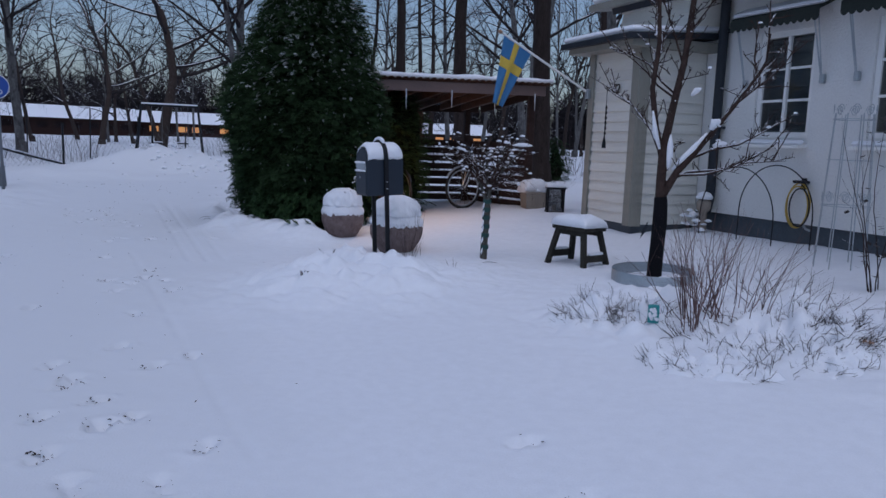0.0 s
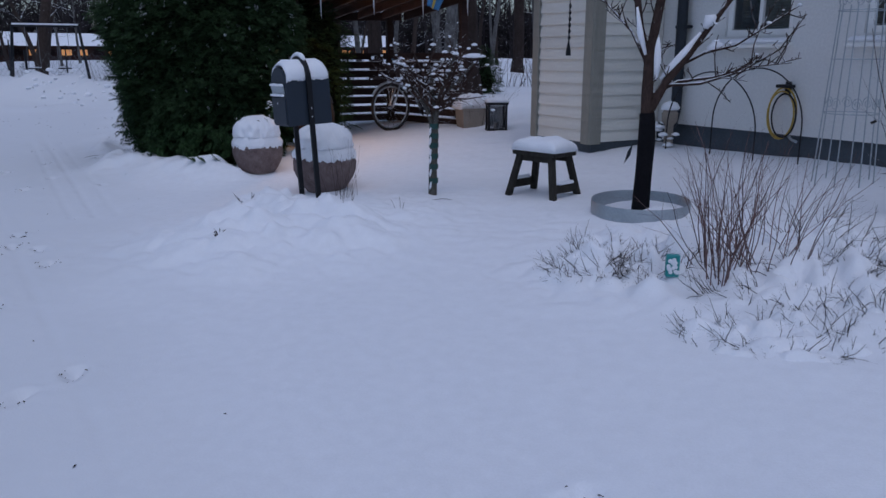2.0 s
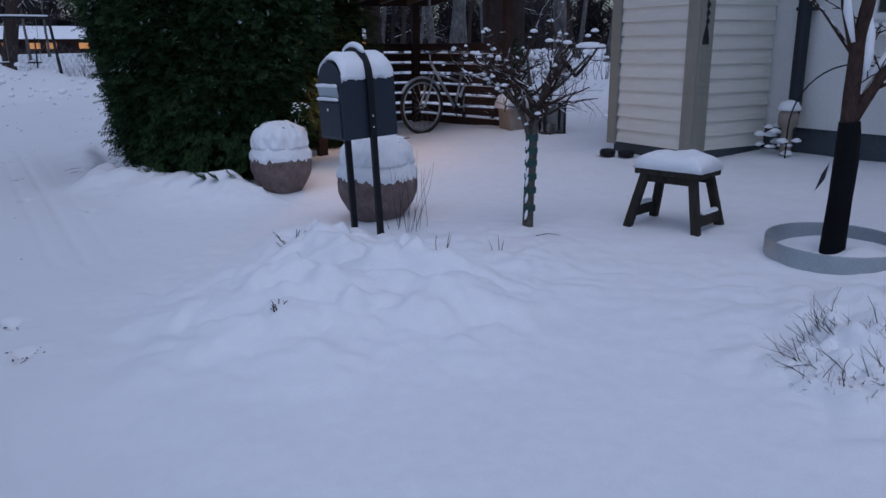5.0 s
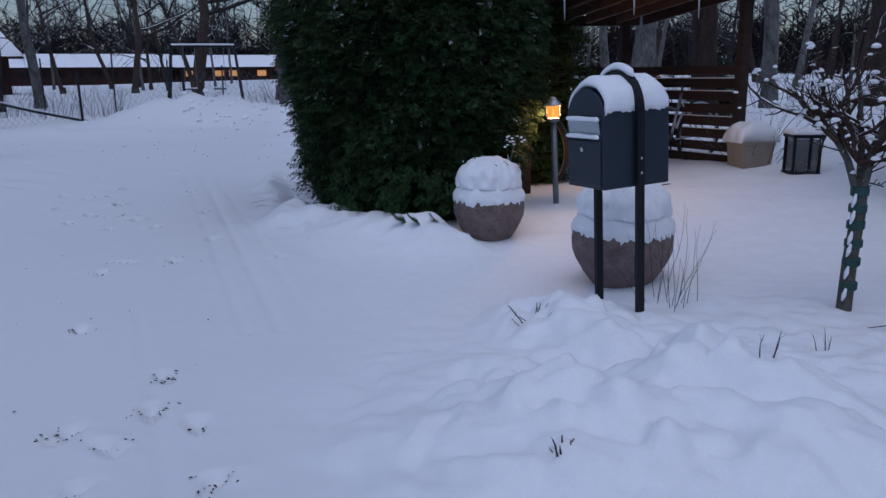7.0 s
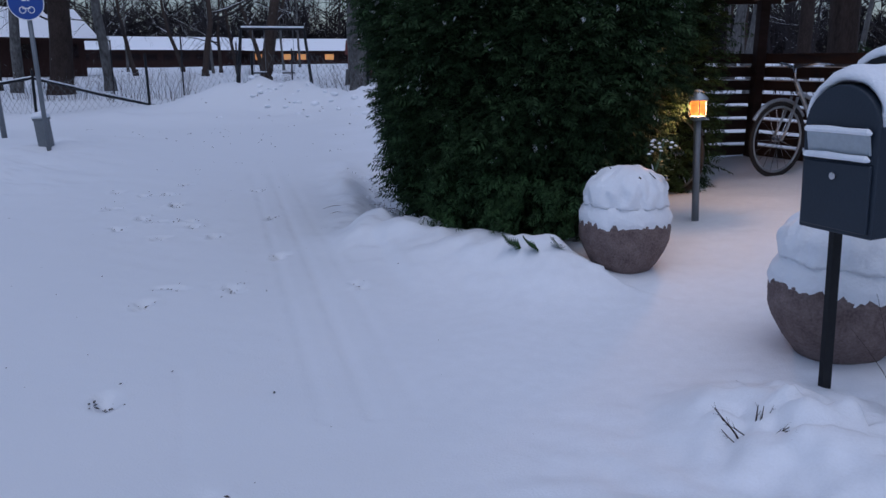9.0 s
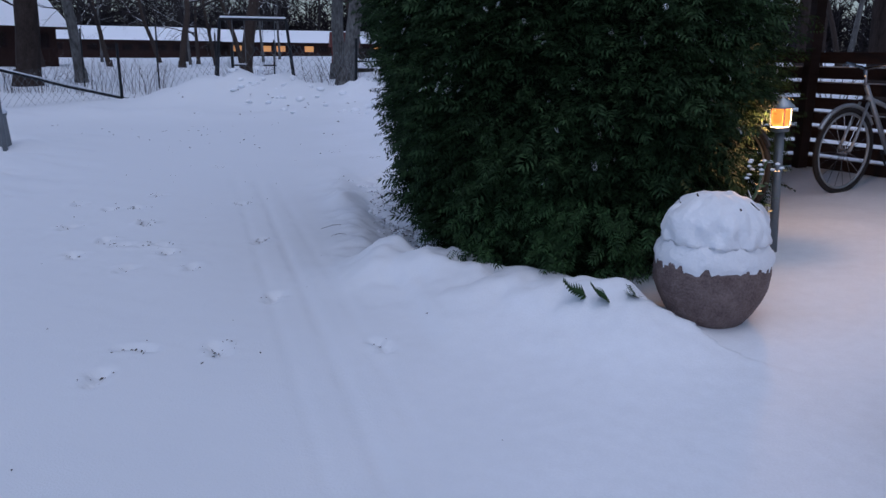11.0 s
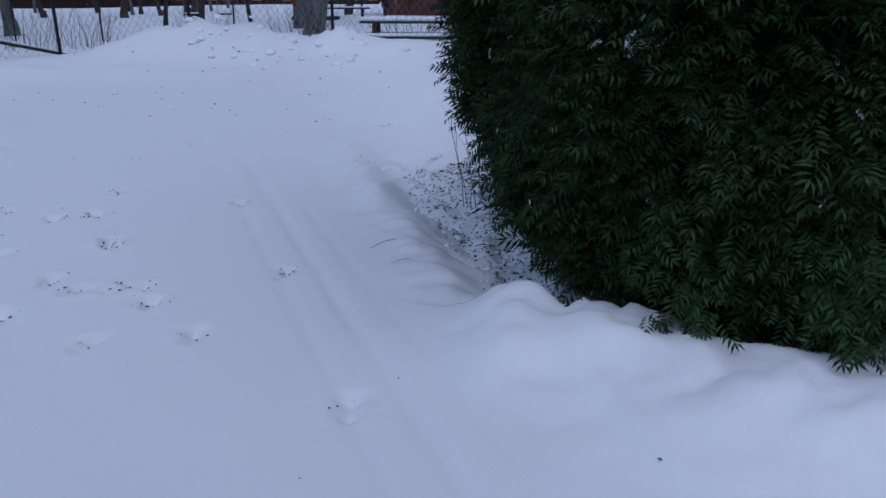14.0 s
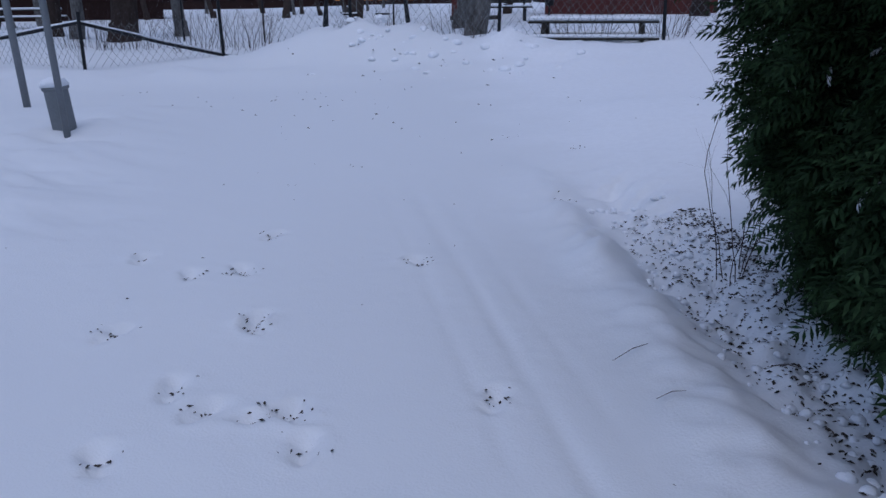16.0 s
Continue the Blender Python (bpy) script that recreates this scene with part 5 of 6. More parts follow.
big = conifer(-2.95, 7.72, 5.0, [(0, 0.66), (0.05, 0.87), (0.12, 1.0), (0.24, 1.09), (0.32, 1.07), (0.4, 1.0), (0.5, 0.88), (0.64, 0.62), (0.8, 0.38), (1, 0.04)], 32000, 1, "tall dense dark green conifer dusted with snow", snowy=2000)
conifer(-3.74, 8.42, 2.65, [(0, 0.44), (0.1, 0.62), (0.25, 0.77), (0.45, 0.85), (0.7, 0.94), (0.86, 0.85), (0.95, 0.55), (1, 0.15)], 17000, 2, "broad clipped dark green conifer beside the drive", snowy=800)
conifer(-2.38, 9.25, 2.05, [(0, 0.5), (0.3, 0.62), (0.8, 0.58), (1, 0.2)], 3600, 4, "low green conifer under the shelter roof", snowy=120)


# ---- fork-trunked garden tree ----
def limb(g, pts, r0, r1, n=8):
    m = len(pts)
    return g.tube(pts, [r0 + (r1 - r0) * k / (m - 1) for k in range(m)], n, False)


def spurs(g, rnd, pts, r0, r1, gap, long):
    """Short knobbly fruiting spurs and a few longer twigs along a limb."""
    for p, q in zip(pts, pts[1:]):
        p, q = Vector(p), Vector(q)
        for c in range(max(1, int((q - p).length / gap))):
            b = p.lerp(q, rnd.random())
            d = ((q - p).normalized() * 0.6 + Vector((rnd.gauss(0, 0.6), rnd.gauss(0, 0.6), rnd.gauss(0.35, 0.45)))).normalized()
            L = rnd.uniform(0.03, 0.09) if rnd.random() < 0.62 else rnd.uniform(0.12, long)
            e = b + d * L * 0.5 + Vector((rnd.gauss(0, 0.01), rnd.gauss(0, 0.01), 0.006))
            f = b + d * L + Vector((0, 0, rnd.uniform(0, 0.03)))
            g.tube([b, e, f], [0.0052, 0.004, 0.0028], 5)
            if L > 0.12:
                for c2 in range(int(L / 0.05)):
                    u = e.lerp(f, rnd.random())
                    g.tube([u, u + Vector((rnd.gauss(0, 0.025), rnd.gauss(0, 0.025), rnd.uniform(0.0, 0.05)))], [0.0036, 0.0028], 4)


def clots(g, rnd, spots, count, r0, r1):
    """Small lumps of snow resting on twigs."""
    for c in range(count):
        p, r = Vector(rnd.choice(spots)), rnd.uniform(r0, r1)
        g.lathe([(r * 0.3, -r * 0.2), (r, 0.0), (r * 0.95, r * 0.4), (r * 0.55, r * 0.75), (r * 0.1, r * 0.85)], 8, Matrix.Translation(p) @ Matrix.Rotation(rnd.uniform(0, 6), 4, "Z") @ Matrix.Diagonal((1.35, 0.8, 1.05, 1)), 0.5, c)


TX, TY = 2.3, 4.87
tz = gz(TX, TY)
gt = thing("garden_tree", "small forked garden tree with wrapped trunk and snowy branches", "tree", m=pose(TX, TY, tz))
wrap = Geo().tube([(0.0, 0, -0.1), (0.004, 0, 0.1), (0.01, 0, 0.3), (0.016, 0.003, 0.5), (0.012, 0, 0.66), (0.008, 0.0, 0.71)], [0.068, 0.063, 0.06, 0.062, 0.057, 0.053], 18)
part("trunk_wrap", wrap, BLACKWRAP, gt, "black protective sleeve")
TR = Vector((0.935, 0.355, 0))


def tp(a, z, back=0.0):
    return tuple(TR * a + Vector((-0.355, 0.935, 0)) * back + Vector((0, 0, z)))


TREE_LIMBS = [([tp(0, -0.1), tp(0.012, 0.5), tp(0.0, 0.85), tp(0.0, 1.1), tp(0.05, 1.45), tp(0.12, 1.85), tp(0.18, 2.6)], 0.051, 0.022),
         ([tp(0, 1.03), tp(-0.07, 1.3, 0.03), tp(-0.125, 1.62, 0.02), tp(-0.10, 2.0), tp(-0.14, 2.55)], 0.030, 0.014),
         ([tp(0.02, 0.72), tp(0.12, 0.93, -0.03), tp(0.25, 1.08, -0.02), tp(0.42, 1.3), tp(0.57, 1.5), tp(0.8, 1.85)], 0.036, 0.010),
         ([tp(0.04, 0.84), tp(0.2, 0.93, -0.05), tp(0.43, 0.96, -0.1), tp(0.67, 1.03, -0.12), tp(1.0, 1.06, -0.1)], 0.015, 0.004),
         ([tp(0.2, 1.03), tp(0.43, 1.13, 0.05), tp(0.67, 1.18, 0.1), tp(0.9, 1.31, 0.12), tp(1.13, 1.46, 0.1)], 0.014, 0.004),
         ([tp(0.1, 0.9), tp(0.3, 0.92, -0.2), tp(0.5, 1.0, -0.35), tp(0.72, 1.15, -0.45)], 0.013, 0.004),
         ([(-0.02, 0.01, 1.06), (-0.14, 0.2, 1.28), (-0.35, 0.5, 1.5), (-0.68, 0.9, 1.72)], 0.012, 0.004)
]
# lighter boughs leave the stems all round
rnd = random.Random(23)
for k in range(13):
    stem = TREE_LIMBS[k % 3][0]
    i = rnd.randrange(len(stem) - 3, len(stem) - 1)
    p = Vector(stem[i]).lerp(Vector(stem[i + 1]), rnd.random())
    a = rnd.uniform(0, 6.28)
    d = Vector((math.cos(a), math.sin(a), rnd.uniform(0.35, 1.0))).normalized()
    if k % 3 == 2 and d.x < 0:
        d.x = -d.x
    bough = [p]
    for q in range(4):
        d = (d + Vector((rnd.gauss(0, 0.2), rnd.gauss(0, 0.2), rnd.gauss(0.05, 0.18)))).normalized()
        bough.append(bough[-1] + d * rnd.uniform(0.13, 0.2))
    TREE_LIMBS.append((bough, 0.011, 0.0035))
rnd = random.Random(77)
tr, br = Geo(), Geo()
for k, (pts, r0, r1) in enumerate(TREE_LIMBS):
    limb(tr if k < 3 else br, pts, r0, r1, 10 if k < 3 else 7)
    spurs(br, rnd, pts[2:] if k < 1 else pts[1:], r0, r1, 0.05 if k < 3 else 0.034, 0.34)
part("trunk", tr, GARDENBARK, gt, "brown forked trunk", smooth=True)
part("crown", br, GARDENBARK, gt, "bare twigs lined with snow")
sb = Geo()
for pts, r in (([tp(0.09, 0.93), tp(0.17, 1.02), tp(0.25, 1.11), tp(0.36, 1.25)], 0.036), ([tp(-0.03, 1.1), tp(-0.08, 1.25), tp(-0.11, 1.42)], 0.03), ([tp(0.05, 0.92), tp(0.055, 1.02), tp(0.05, 1.14), tp(0.045, 1.24)], 0.042), ([tp(0.39, 1.28), tp(0.42, 1.34), tp(0.46, 1.36)], 0.06), ([tp(0.42, 1.14), tp(0.47, 1.165), tp(0.53, 1.17)], 0.04), ([tp(0.2, 1.56), tp(0.24, 1.6), tp(0.28, 1.62)], 0.035)):
    sb.tube([Vector(p) + Vector((0, -0.012, 0.016)) for p in pts], [r * 0.35] + [r * 0.75] * (len(pts) - 2) + [r * 0.25], 10)
clots(sb, rnd, [p for pts, r0, r1 in TREE_LIMBS[2:] for p in pts[1:]] + br.v[::40], 46, 0.008, 0.02)
part("branch_snow", sb, SNOWCAP, gt, "clots of snow in the forks", smooth=True, kind="stuff")
lf = Geo()
c = Vector((-0.075, -0.05, 0.5))
lf.add([c, c + Vector((-0.035, -0.01, -0.06)), c + Vector((-0.06, 0, -0.16)), c + Vector((-0.015, 0.0, -0.09))], [(0, 1, 2, 3)])
part("hanging_tag", lf, DARKMETAL, gt)

# ---- trained fruit tree with green ties ----
EX, EY = 0.557, 5.37
ez = gz(EX, EY)
et = thing("trained_fruit_tree", "small gnarled fruit tree tied with green bands", "tree", m=pose(EX, EY, ez - 0.02))
tr = Geo()
limb(tr, [(0, 0, -0.1), (0.005, 0, 0.25), (0.02, 0, 0.5), (0.02, 0, 0.62)], 0.037, 0.03, 12)
limb(tr, [(0.02, 0, 0.58), (0.05, 0.0, 0.8), (0.12, 0, 1.0), (0.2, 0.02, 1.2)], 0.024, 0.01, 8)
limb(tr, [(0.02, 0, 0.55), (-0.05, 0, 0.75), (-0.14, 0, 0.9), (-0.26, 0, 1.0)], 0.02, 0.009, 8)
limb(tr, [(0.02, 0, 0.6), (0.0, 0.03, 0.85), (-0.03, 0.05, 1.1)], 0.02, 0.009, 8)
limb(tr, [(0.08, 0, 0.86), (0.2, -0.02, 0.95), (0.36, -0.03, 1.12)], 0.016, 0.007, 8)
part("trunk", tr, FRUITBARK, et, smooth=True)
rnd = random.Random(31)
br = Geo()
FSP = dict(seg=0.07, bend=0.22, lift=0.08, taper=0.7, levels=3, kids=(4, 5, 3), start=(0.2, 0.2, 0.2), angle=(35, 80), ratio=(0.55, 0.5, 0.5))
for k in range(26):
    a = rnd.uniform(0, 6.28)
    base = Vector((rnd.choice((-0.2, -0.1, 0.0, 0.05, 0.12, 0.2, 0.28)), rnd.uniform(-0.03, 0.05), 0))
    base.z = 0.74 + abs(base.x) * 0.9
    grow(br, rnd, base, Vector((math.cos(a) * 0.9, 0.5 * math.sin(a), 0.75)).normalized(), rnd.uniform(0.3, 0.55), 0.013, 1, FSP, None)
spurs(br, rnd, [(-0.26, 0, 1.0), (-0.14, 0, 0.9), (-0.05, 0, 0.75), (0.02, 0, 0.62), (0.05, 0, 0.8), (0.12, 0, 1.0), (0.2, 0.02, 1.2)], 0.01, 0.01, 0.02, 0.2)
part("crown", br, GARDENBARK, et, "gnarled snowy twigs")
sn = Geo()
for c, r in (((0.36, -0.02, 1.16), 0.075), ((0.2, 0, 1.0), 0.03), ((0.05, 0, 0.84), 0.03), ((-0.14, 0, 0.93), 0.028), ((0.1, 0, 1.02), 0.03), ((-0.24, 0, 1.02), 0.022), ((0.26, -0.02, 1.06), 0.035)):
    sn.lathe([(0.003, 0), (r, 0.01), (r * 0.95, r * 0.35), (r * 0.5, r * 0.6), (0.003, r * 0.65)], 12, Matrix.Translation(c) @ Matrix.Diagonal((1.3, 0.7, 0.8, 1)), 0.3, int(r * 900))
clots(sn, rnd, br.v, 110, 0.008, 0.022)
part("branch_snow", sn, SNOWCAP, et, "clots of snow", smooth=True, kind="stuff")
for k, z in enumerate((0.12, 0.24, 0.33, 0.42, 0.5, 0.58)):
    part("tie_band", Geo().lathe([(0.034, z), (0.041, z + 0.006), (0.041, z + 0.04), (0.034, z + 0.046)], 12, pose(0.008 + 0.014 * z, 0, 0)), GREENTIE, et, "dark green band")
for z in (0.09, 0.2, 0.31, 0.37, 0.47, 0.55):
    part("trunk_snow", Geo().tube([(-0.012, -0.036, z - 0.02), (-0.006, -0.041, z + 0.01), (0.0, -0.038, z + 0.045)], [0.004, 0.011, 0.005], 6), SNOWCAP, et, smooth=True)


# ---- shrubs and dry stalks ----
def stems(name, label, x, y, count, h, spread, seed, mat, r=0.004, lean=0.5, category="shrub", bend=0.1, kids=3, squash=(1, 1), group="garden shrubs"):
    rnd = random.Random(seed)
    g = Geo()
    zb = gz(x, y)
    for k in range(count):
        a, b = rnd.uniform(0, 6.28), spread * math.sqrt(rnd.random())
        px, py = b * math.cos(a) * squash[0], b * math.sin(a) * squash[1]
        p = Vector((px, py, gz(x + px, y + py) - zb - 0.03))
        d = Vector((math.cos(a) * lean * rnd.random(), math.sin(a) * lean * rnd.random(), 1)).normalized()
        spec = dict(seg=0.09, bend=bend, lift=0.0, taper=0.7, levels=2, kids=(kids, 2), start=(0.35, 0.3), angle=(15, 45), ratio=(0.45, 0.4))
        grow(g, rnd, p, d, h * rnd.uniform(0.5, 1.1), r, 1 if kids == 0 else 0, spec, None)
    t = part(name, g, mat, None)
    t.location = (x, y, zb)
    return tagged(t, label, category, group)


stems("red_stemmed_shrub", "upright shrub of thin red-brown stems", 2.74, 3.28, 44, 0.72, 0.15, 1, REDTWIG, 0.0034, 0.6, kids=4)
stems("red_stemmed_shrub", "upright shrub of thin red-brown stems beside the flower bed", 3.0, 3.42, 22, 0.66, 0.2, 2, REDTWIG, 0.003, 0.95, kids=4)
stems("low_twiggy_shrub", "low heather-like shrub weighed down by snow", 2.08, 3.38, 200, 0.17, 0.24, 3, BEDTWIG, 0.0022, 3.0, bend=0.25)
stems("low_twiggy_shrub", "low dark shrub poking through snow", 2.4, 3.32, 130, 0.15, 0.2, 4, BEDTWIG, 0.0022, 1.8, bend=0.3)
stems("low_twiggy_shrub", "flattened shrub with dry twigs in the snow", 3.3, 3.1, 260, 0.2, 0.55, 5, BEDTWIG, 0.0026, 3.0, bend=0.28, squash=(1.2, 0.5))
stems("low_twiggy_shrub", "flattened shrub with dry twigs in the snow", 3.85, 3.3, 220, 0.2, 0.5, 6, BEDTWIG, 0.0026, 3.0, bend=0.28, squash=(1, 0.8))
stems("low_twiggy_shrub", "dark leafy tufts among the snow", 3.35, 3.85, 60, 0.3, 0.35, 7, BEDTWIG, 0.0026, 1.5, bend=0.2)
stems("dry_grass", "long dry stalks arching beside the letterbox", -0.25, 5.3, 18, 0.52, 0.16, 8, TWIG, 0.0018, 0.5, category="dry grass", bend=0.09, kids=1)
stems("dry_grass", "dry stalks at the corner of the conifer", -4.62, 8.66, 8, 1.35, 0.08, 9, TWIG, 0.0026, 0.16, category="dry grass", bend=0.12, kids=2)
stems("dry_grass", "single dry stalk standing in the snow", 0.25, 4.2, 3, 0.14, 0.03, 10, TWIG, 0.003, 0.4, category="dry grass", kids=1)
stems("dry_grass", "dark dry tuft poking out of the ploughed snow", -0.26, 3.31, 8, 0.07, 0.03, 12, TWIG, 0.005, 0.9, category="dry grass", kids=1)
stems("dry_grass", "dark dry tuft poking out of the ploughed snow", -0.78, 4.62, 12, 0.13, 0.06, 13, TWIG, 0.004, 1.4, category="dry grass", kids=2)
stems("dry_grass", "single dry stalk standing in the snow", 0.46, 4.75, 3, 0.15, 0.02, 14, TWIG, 0.003, 0.4, category="dry grass", kids=1)
stems("low_twiggy_shrub", "flattened shrub with dry twigs in the snow", 2.92, 2.5, 110, 0.17, 0.3, 15, BEDTWIG, 0.0022, 3.0, bend=0.28, squash=(1.3, 0.5))
stems("low_twiggy_shrub", "flattened shrub with dry twigs in the snow", 3.4, 2.72, 100, 0.17, 0.3, 16, BEDTWIG, 0.0022, 3.0, bend=0.28, squash=(1.3, 0.6))
stems("planter_twigs", "bare twigs with snow in the trough", -0.1, 10.0, 30, 0.75, 0.25, 11, TWIG, 0.003, 0.9, kids=4)
for k, (sx, sy) in enumerate(((-19.5, 15.6), (-18.0, 16.2), (-14.5, 17.8), (-12.5, 18.6), (-20.5, 15.2), (-17.2, 16.9), (-10.4, 19.3), (-9.0, 19.8))):
    stems("roadside_scrub", "thin frosted scrub along the fence", sx, sy, 34, 1.1, 0.7, 30 + k, TWIG, 0.005, 0.5, kids=3, group="scrub along the fence")
for k in range(9):
    q = random.Random(60 + k)
    stems("field_scrub", "thin scrub at the edge of the field", -5.2 + k * 1.15, 19.5 + q.uniform(-1.5, 3.5), 20, 1.3, 0.7, 90 + k, TWIG, 0.007, 0.4, kids=4, group="scrub behind the shelter")

# snow resting on the low shrubs of the bed
rnd = random.Random(88)
for ob in [o for o in scene.objects if o.name.startswith("low_twiggy_shrub")]:
    sx, sy, sz = ob.location
    wx = max(abs(v.co.x) for v in ob.data.vertices) * 0.85
    wy = max(abs(v.co.y) for v in ob.data.vertices) * 0.85
    nn = 44
    gu, gv = np.meshgrid(np.linspace(-1, 1, nn), np.linspace(-1, 1, nn))
    env = np.clip(1 - gu**2 - gv**2, 0, 1) ** 0.7
    ax_, ay_ = sx + gu * wx, sy + gv * wy
    lumps = np.abs(fbm(ax_, ay_, 0.16, 3, 91)) * 1.7 + 0.35 * fbm(ax_, ay_, 0.3, 3, 92)
    hz_ = height(ax_, ay_) - sz + env * (0.02 + 0.12 * lumps) - 0.025
    sheet = Geo().add(np.stack([gu * wx, gv * wy, hz_], -1).reshape(-1, 3).tolist(), [(i * nn + j, i * nn + j + 1, i * nn + nn + j + 1, i * nn + nn + j) for i in range(nn - 1) for j in range(nn - 1)])
    part("snow_load", sheet, SNOWCAP, ob, "lumpy snow lying over the twigs", smooth=True)

# small evergreen beyond the trough
conifer(-0.9, 14.2, 0.95, [(0, 0.26), (0.3, 0.34), (0.7, 0.24), (1, 0.05)], 700, 7, "small snowy evergreen beyond the shelter", snowy=260)
# climbing rose stems with dark leaves
rt = stems("climbing_rose", "climbing rose with thin stems and withered dark leaves", 4.0, 4.62, 7, 1.3, 0.08, 17, TWIG, 0.005, 0.25, bend=0.07, kids=3)
lv = Geo()
rnd = random.Random(18)
for k in range(90):
    c = Vector((rnd.gauss(0, 0.14), rnd.gauss(0, 0.11), rnd.uniform(0.1, 1.4)))
    a = rnd.uniform(0, 6.28)
    d = Vector((math.cos(a), math.sin(a), rnd.uniform(-0.8, 0.2))).normalized() * 0.06
    s = d.cross(Vector((0, 0, 1))).normalized() * 0.022
    lv.add([c, c + d * 0.5 + s, c + d, c + d * 0.5 - s], [(0, 1, 2, 3)])
part("leaves", lv, DEADLEAF, rt)
# fallen leaves, needles and grit on the snow
gl = Geo()
rnd = random.Random(44)
def litter(x, y, s, flat=True):
    z = gz(x, y) + (float(marks(np.array([x]), np.array([y]))[0]) if flat else 0.0) + 0.004
    a = rnd.uniform(0, 6.28)
    c, d = Vector((x, y, z)), Vector((math.cos(a), math.sin(a), rnd.uniform(-0.1, 0.4))) * s
    e = Vector((-math.sin(a), math.cos(a), rnd.uniform(0, 0.3))) * s * rnd.uniform(0.25, 0.6)
    gl.add([c - d * 0.5, c + e * 0.5, c + d * 0.5, c - e * 0.5, c + Vector((0, 0, s * 0.25))], [(0, 1, 4), (1, 2, 4), (2, 3, 4), (3, 0, 4)])
for cx, cy, a in STEPS:
    for k in range(rnd.choice((6, 10, 16, 26))):
        litter(cx + rnd.gauss(0, 0.035), cy + rnd.gauss(0, 0.035), rnd.uniform(0.006, 0.024))
for k in range(4600):
    t, o = -0.16 + 1.08 * rnd.random() ** 1.15, 0.44 - 0.47 * rnd.random() ** 2.0 + rnd.gauss(0, 0.04)
    litter(-3.72 - 1.9 * t + 0.8 * o, 7.1 + 2.4 * t + 0.6 * o, rnd.uniform(0.006, 0.03), False)
for k in range(130):
    a, o = rnd.uniform(-1, 16), rnd.gauss(0.9, 1.2)
    litter(1.2 - 0.6 * a - 0.8 * o, -1 + 0.8 * a - 0.6 * o, rnd.uniform(0.004, 0.02))
for k in range(50):
    litter(-12.6 + rnd.gauss(0, 1.6), 15.7 + rnd.gauss(0, 0.9), rnd.uniform(0.03, 0.08), False)
for k in range(40):
    litter(-10.5 + rnd.gauss(0, 1.4), 12.2 + rnd.gauss(0, 0.8), rnd.uniform(0.02, 0.05), False)
tagged(part("leaf_litter", gl, DEADLEAF, None), "scattered dead leaves, needles and grit on the snow", "leaf litter", kind="stuff")
dl = Geo()
c = Vector((3.73, 2.96, gz(3.73, 2.96) + 0.01))
for k in range(5):
    a = k * 1.25
    dl.add([c, c + Vector((0.03 * math.cos(a - 0.4), 0.03 * math.sin(a - 0.4), 0.025)), c + Vector((0.055 * math.cos(a), 0.055 * math.sin(a), 0.012)), c + Vector((0.03 * math.cos(a + 0.4), 0.03 * math.sin(a + 0.4), 0.02))], [(0, 1, 2, 3)])
tagged(part("maple_leaf", dl, ORANGEPOST, None), "curled brown leaf lying on the snow", "leaf")
rnd = random.Random(3)
for (x, y) in ((-2.2, 6.27), (-2.1, 6.36), (-2.3, 6.24)):
    rise = Vector((rnd.uniform(-0.5, 0.3), rnd.uniform(-0.7, -0.3), rnd.uniform(0.35, 0.7))).normalized()
    flat = rise.cross(Vector((0, -0.5, 1))).normalized()
    sp, m = Geo(), frame3((x, y, gz(x, y) - 0.005), rise, flat, rise.cross(flat))
    spine = [Vector((0.016 * k, 0.006 * math.sin(k), 0.01 * math.sin(k * 0.35))) for k in range(10)]
    sp.add([m @ q for q in spine] + [m @ (q + Vector((0, 0, -0.004))) for q in spine], [(k, k + 1, k + 11, k + 10) for k in range(9)])
    for k in range(9):
        for sd in (-1, 1):
            L = 0.055 * (1 - k / 13)
            tip, mid = spine[k] + Vector((L * 0.8, sd * L, -0.006)), spine[k] + Vector((L * 0.55, sd * L * 0.35, 0.004))
            i = len(sp.v)
            sp.v += [tuple(m @ tip), tuple(m @ mid)]
            sp.f += [(k, k + 1, i + 1), (k, i + 1, i)]
    tagged(part("fallen_sprig", sp, DROOP, None), "green conifer sprig poking out of the snow bank", "sprig")
tw = Geo()
for x, y, a, L in ((-4.68, 7.55, 75, 0.22), (-4.45, 7.3, 60, 0.12), (-4.2, 7.75, 20, 0.1), (0.72, 5.1, 20, 0.16)):
    z = gz(x, y) + 0.012
    d = Vector((math.cos(radians(a)), math.sin(radians(a)), 0))
    tw.tube([Vector((x, y, z)) - d * L / 2, Vector((x, y, z + 0.012)), Vector((x, y, z)) + d * L / 2], [0.0022, 0.003, 0.0012], 5)
tagged(part("fallen_twigs", tw, TWIG, None), "thin twigs lying on the snow", "twigs", kind="stuff")

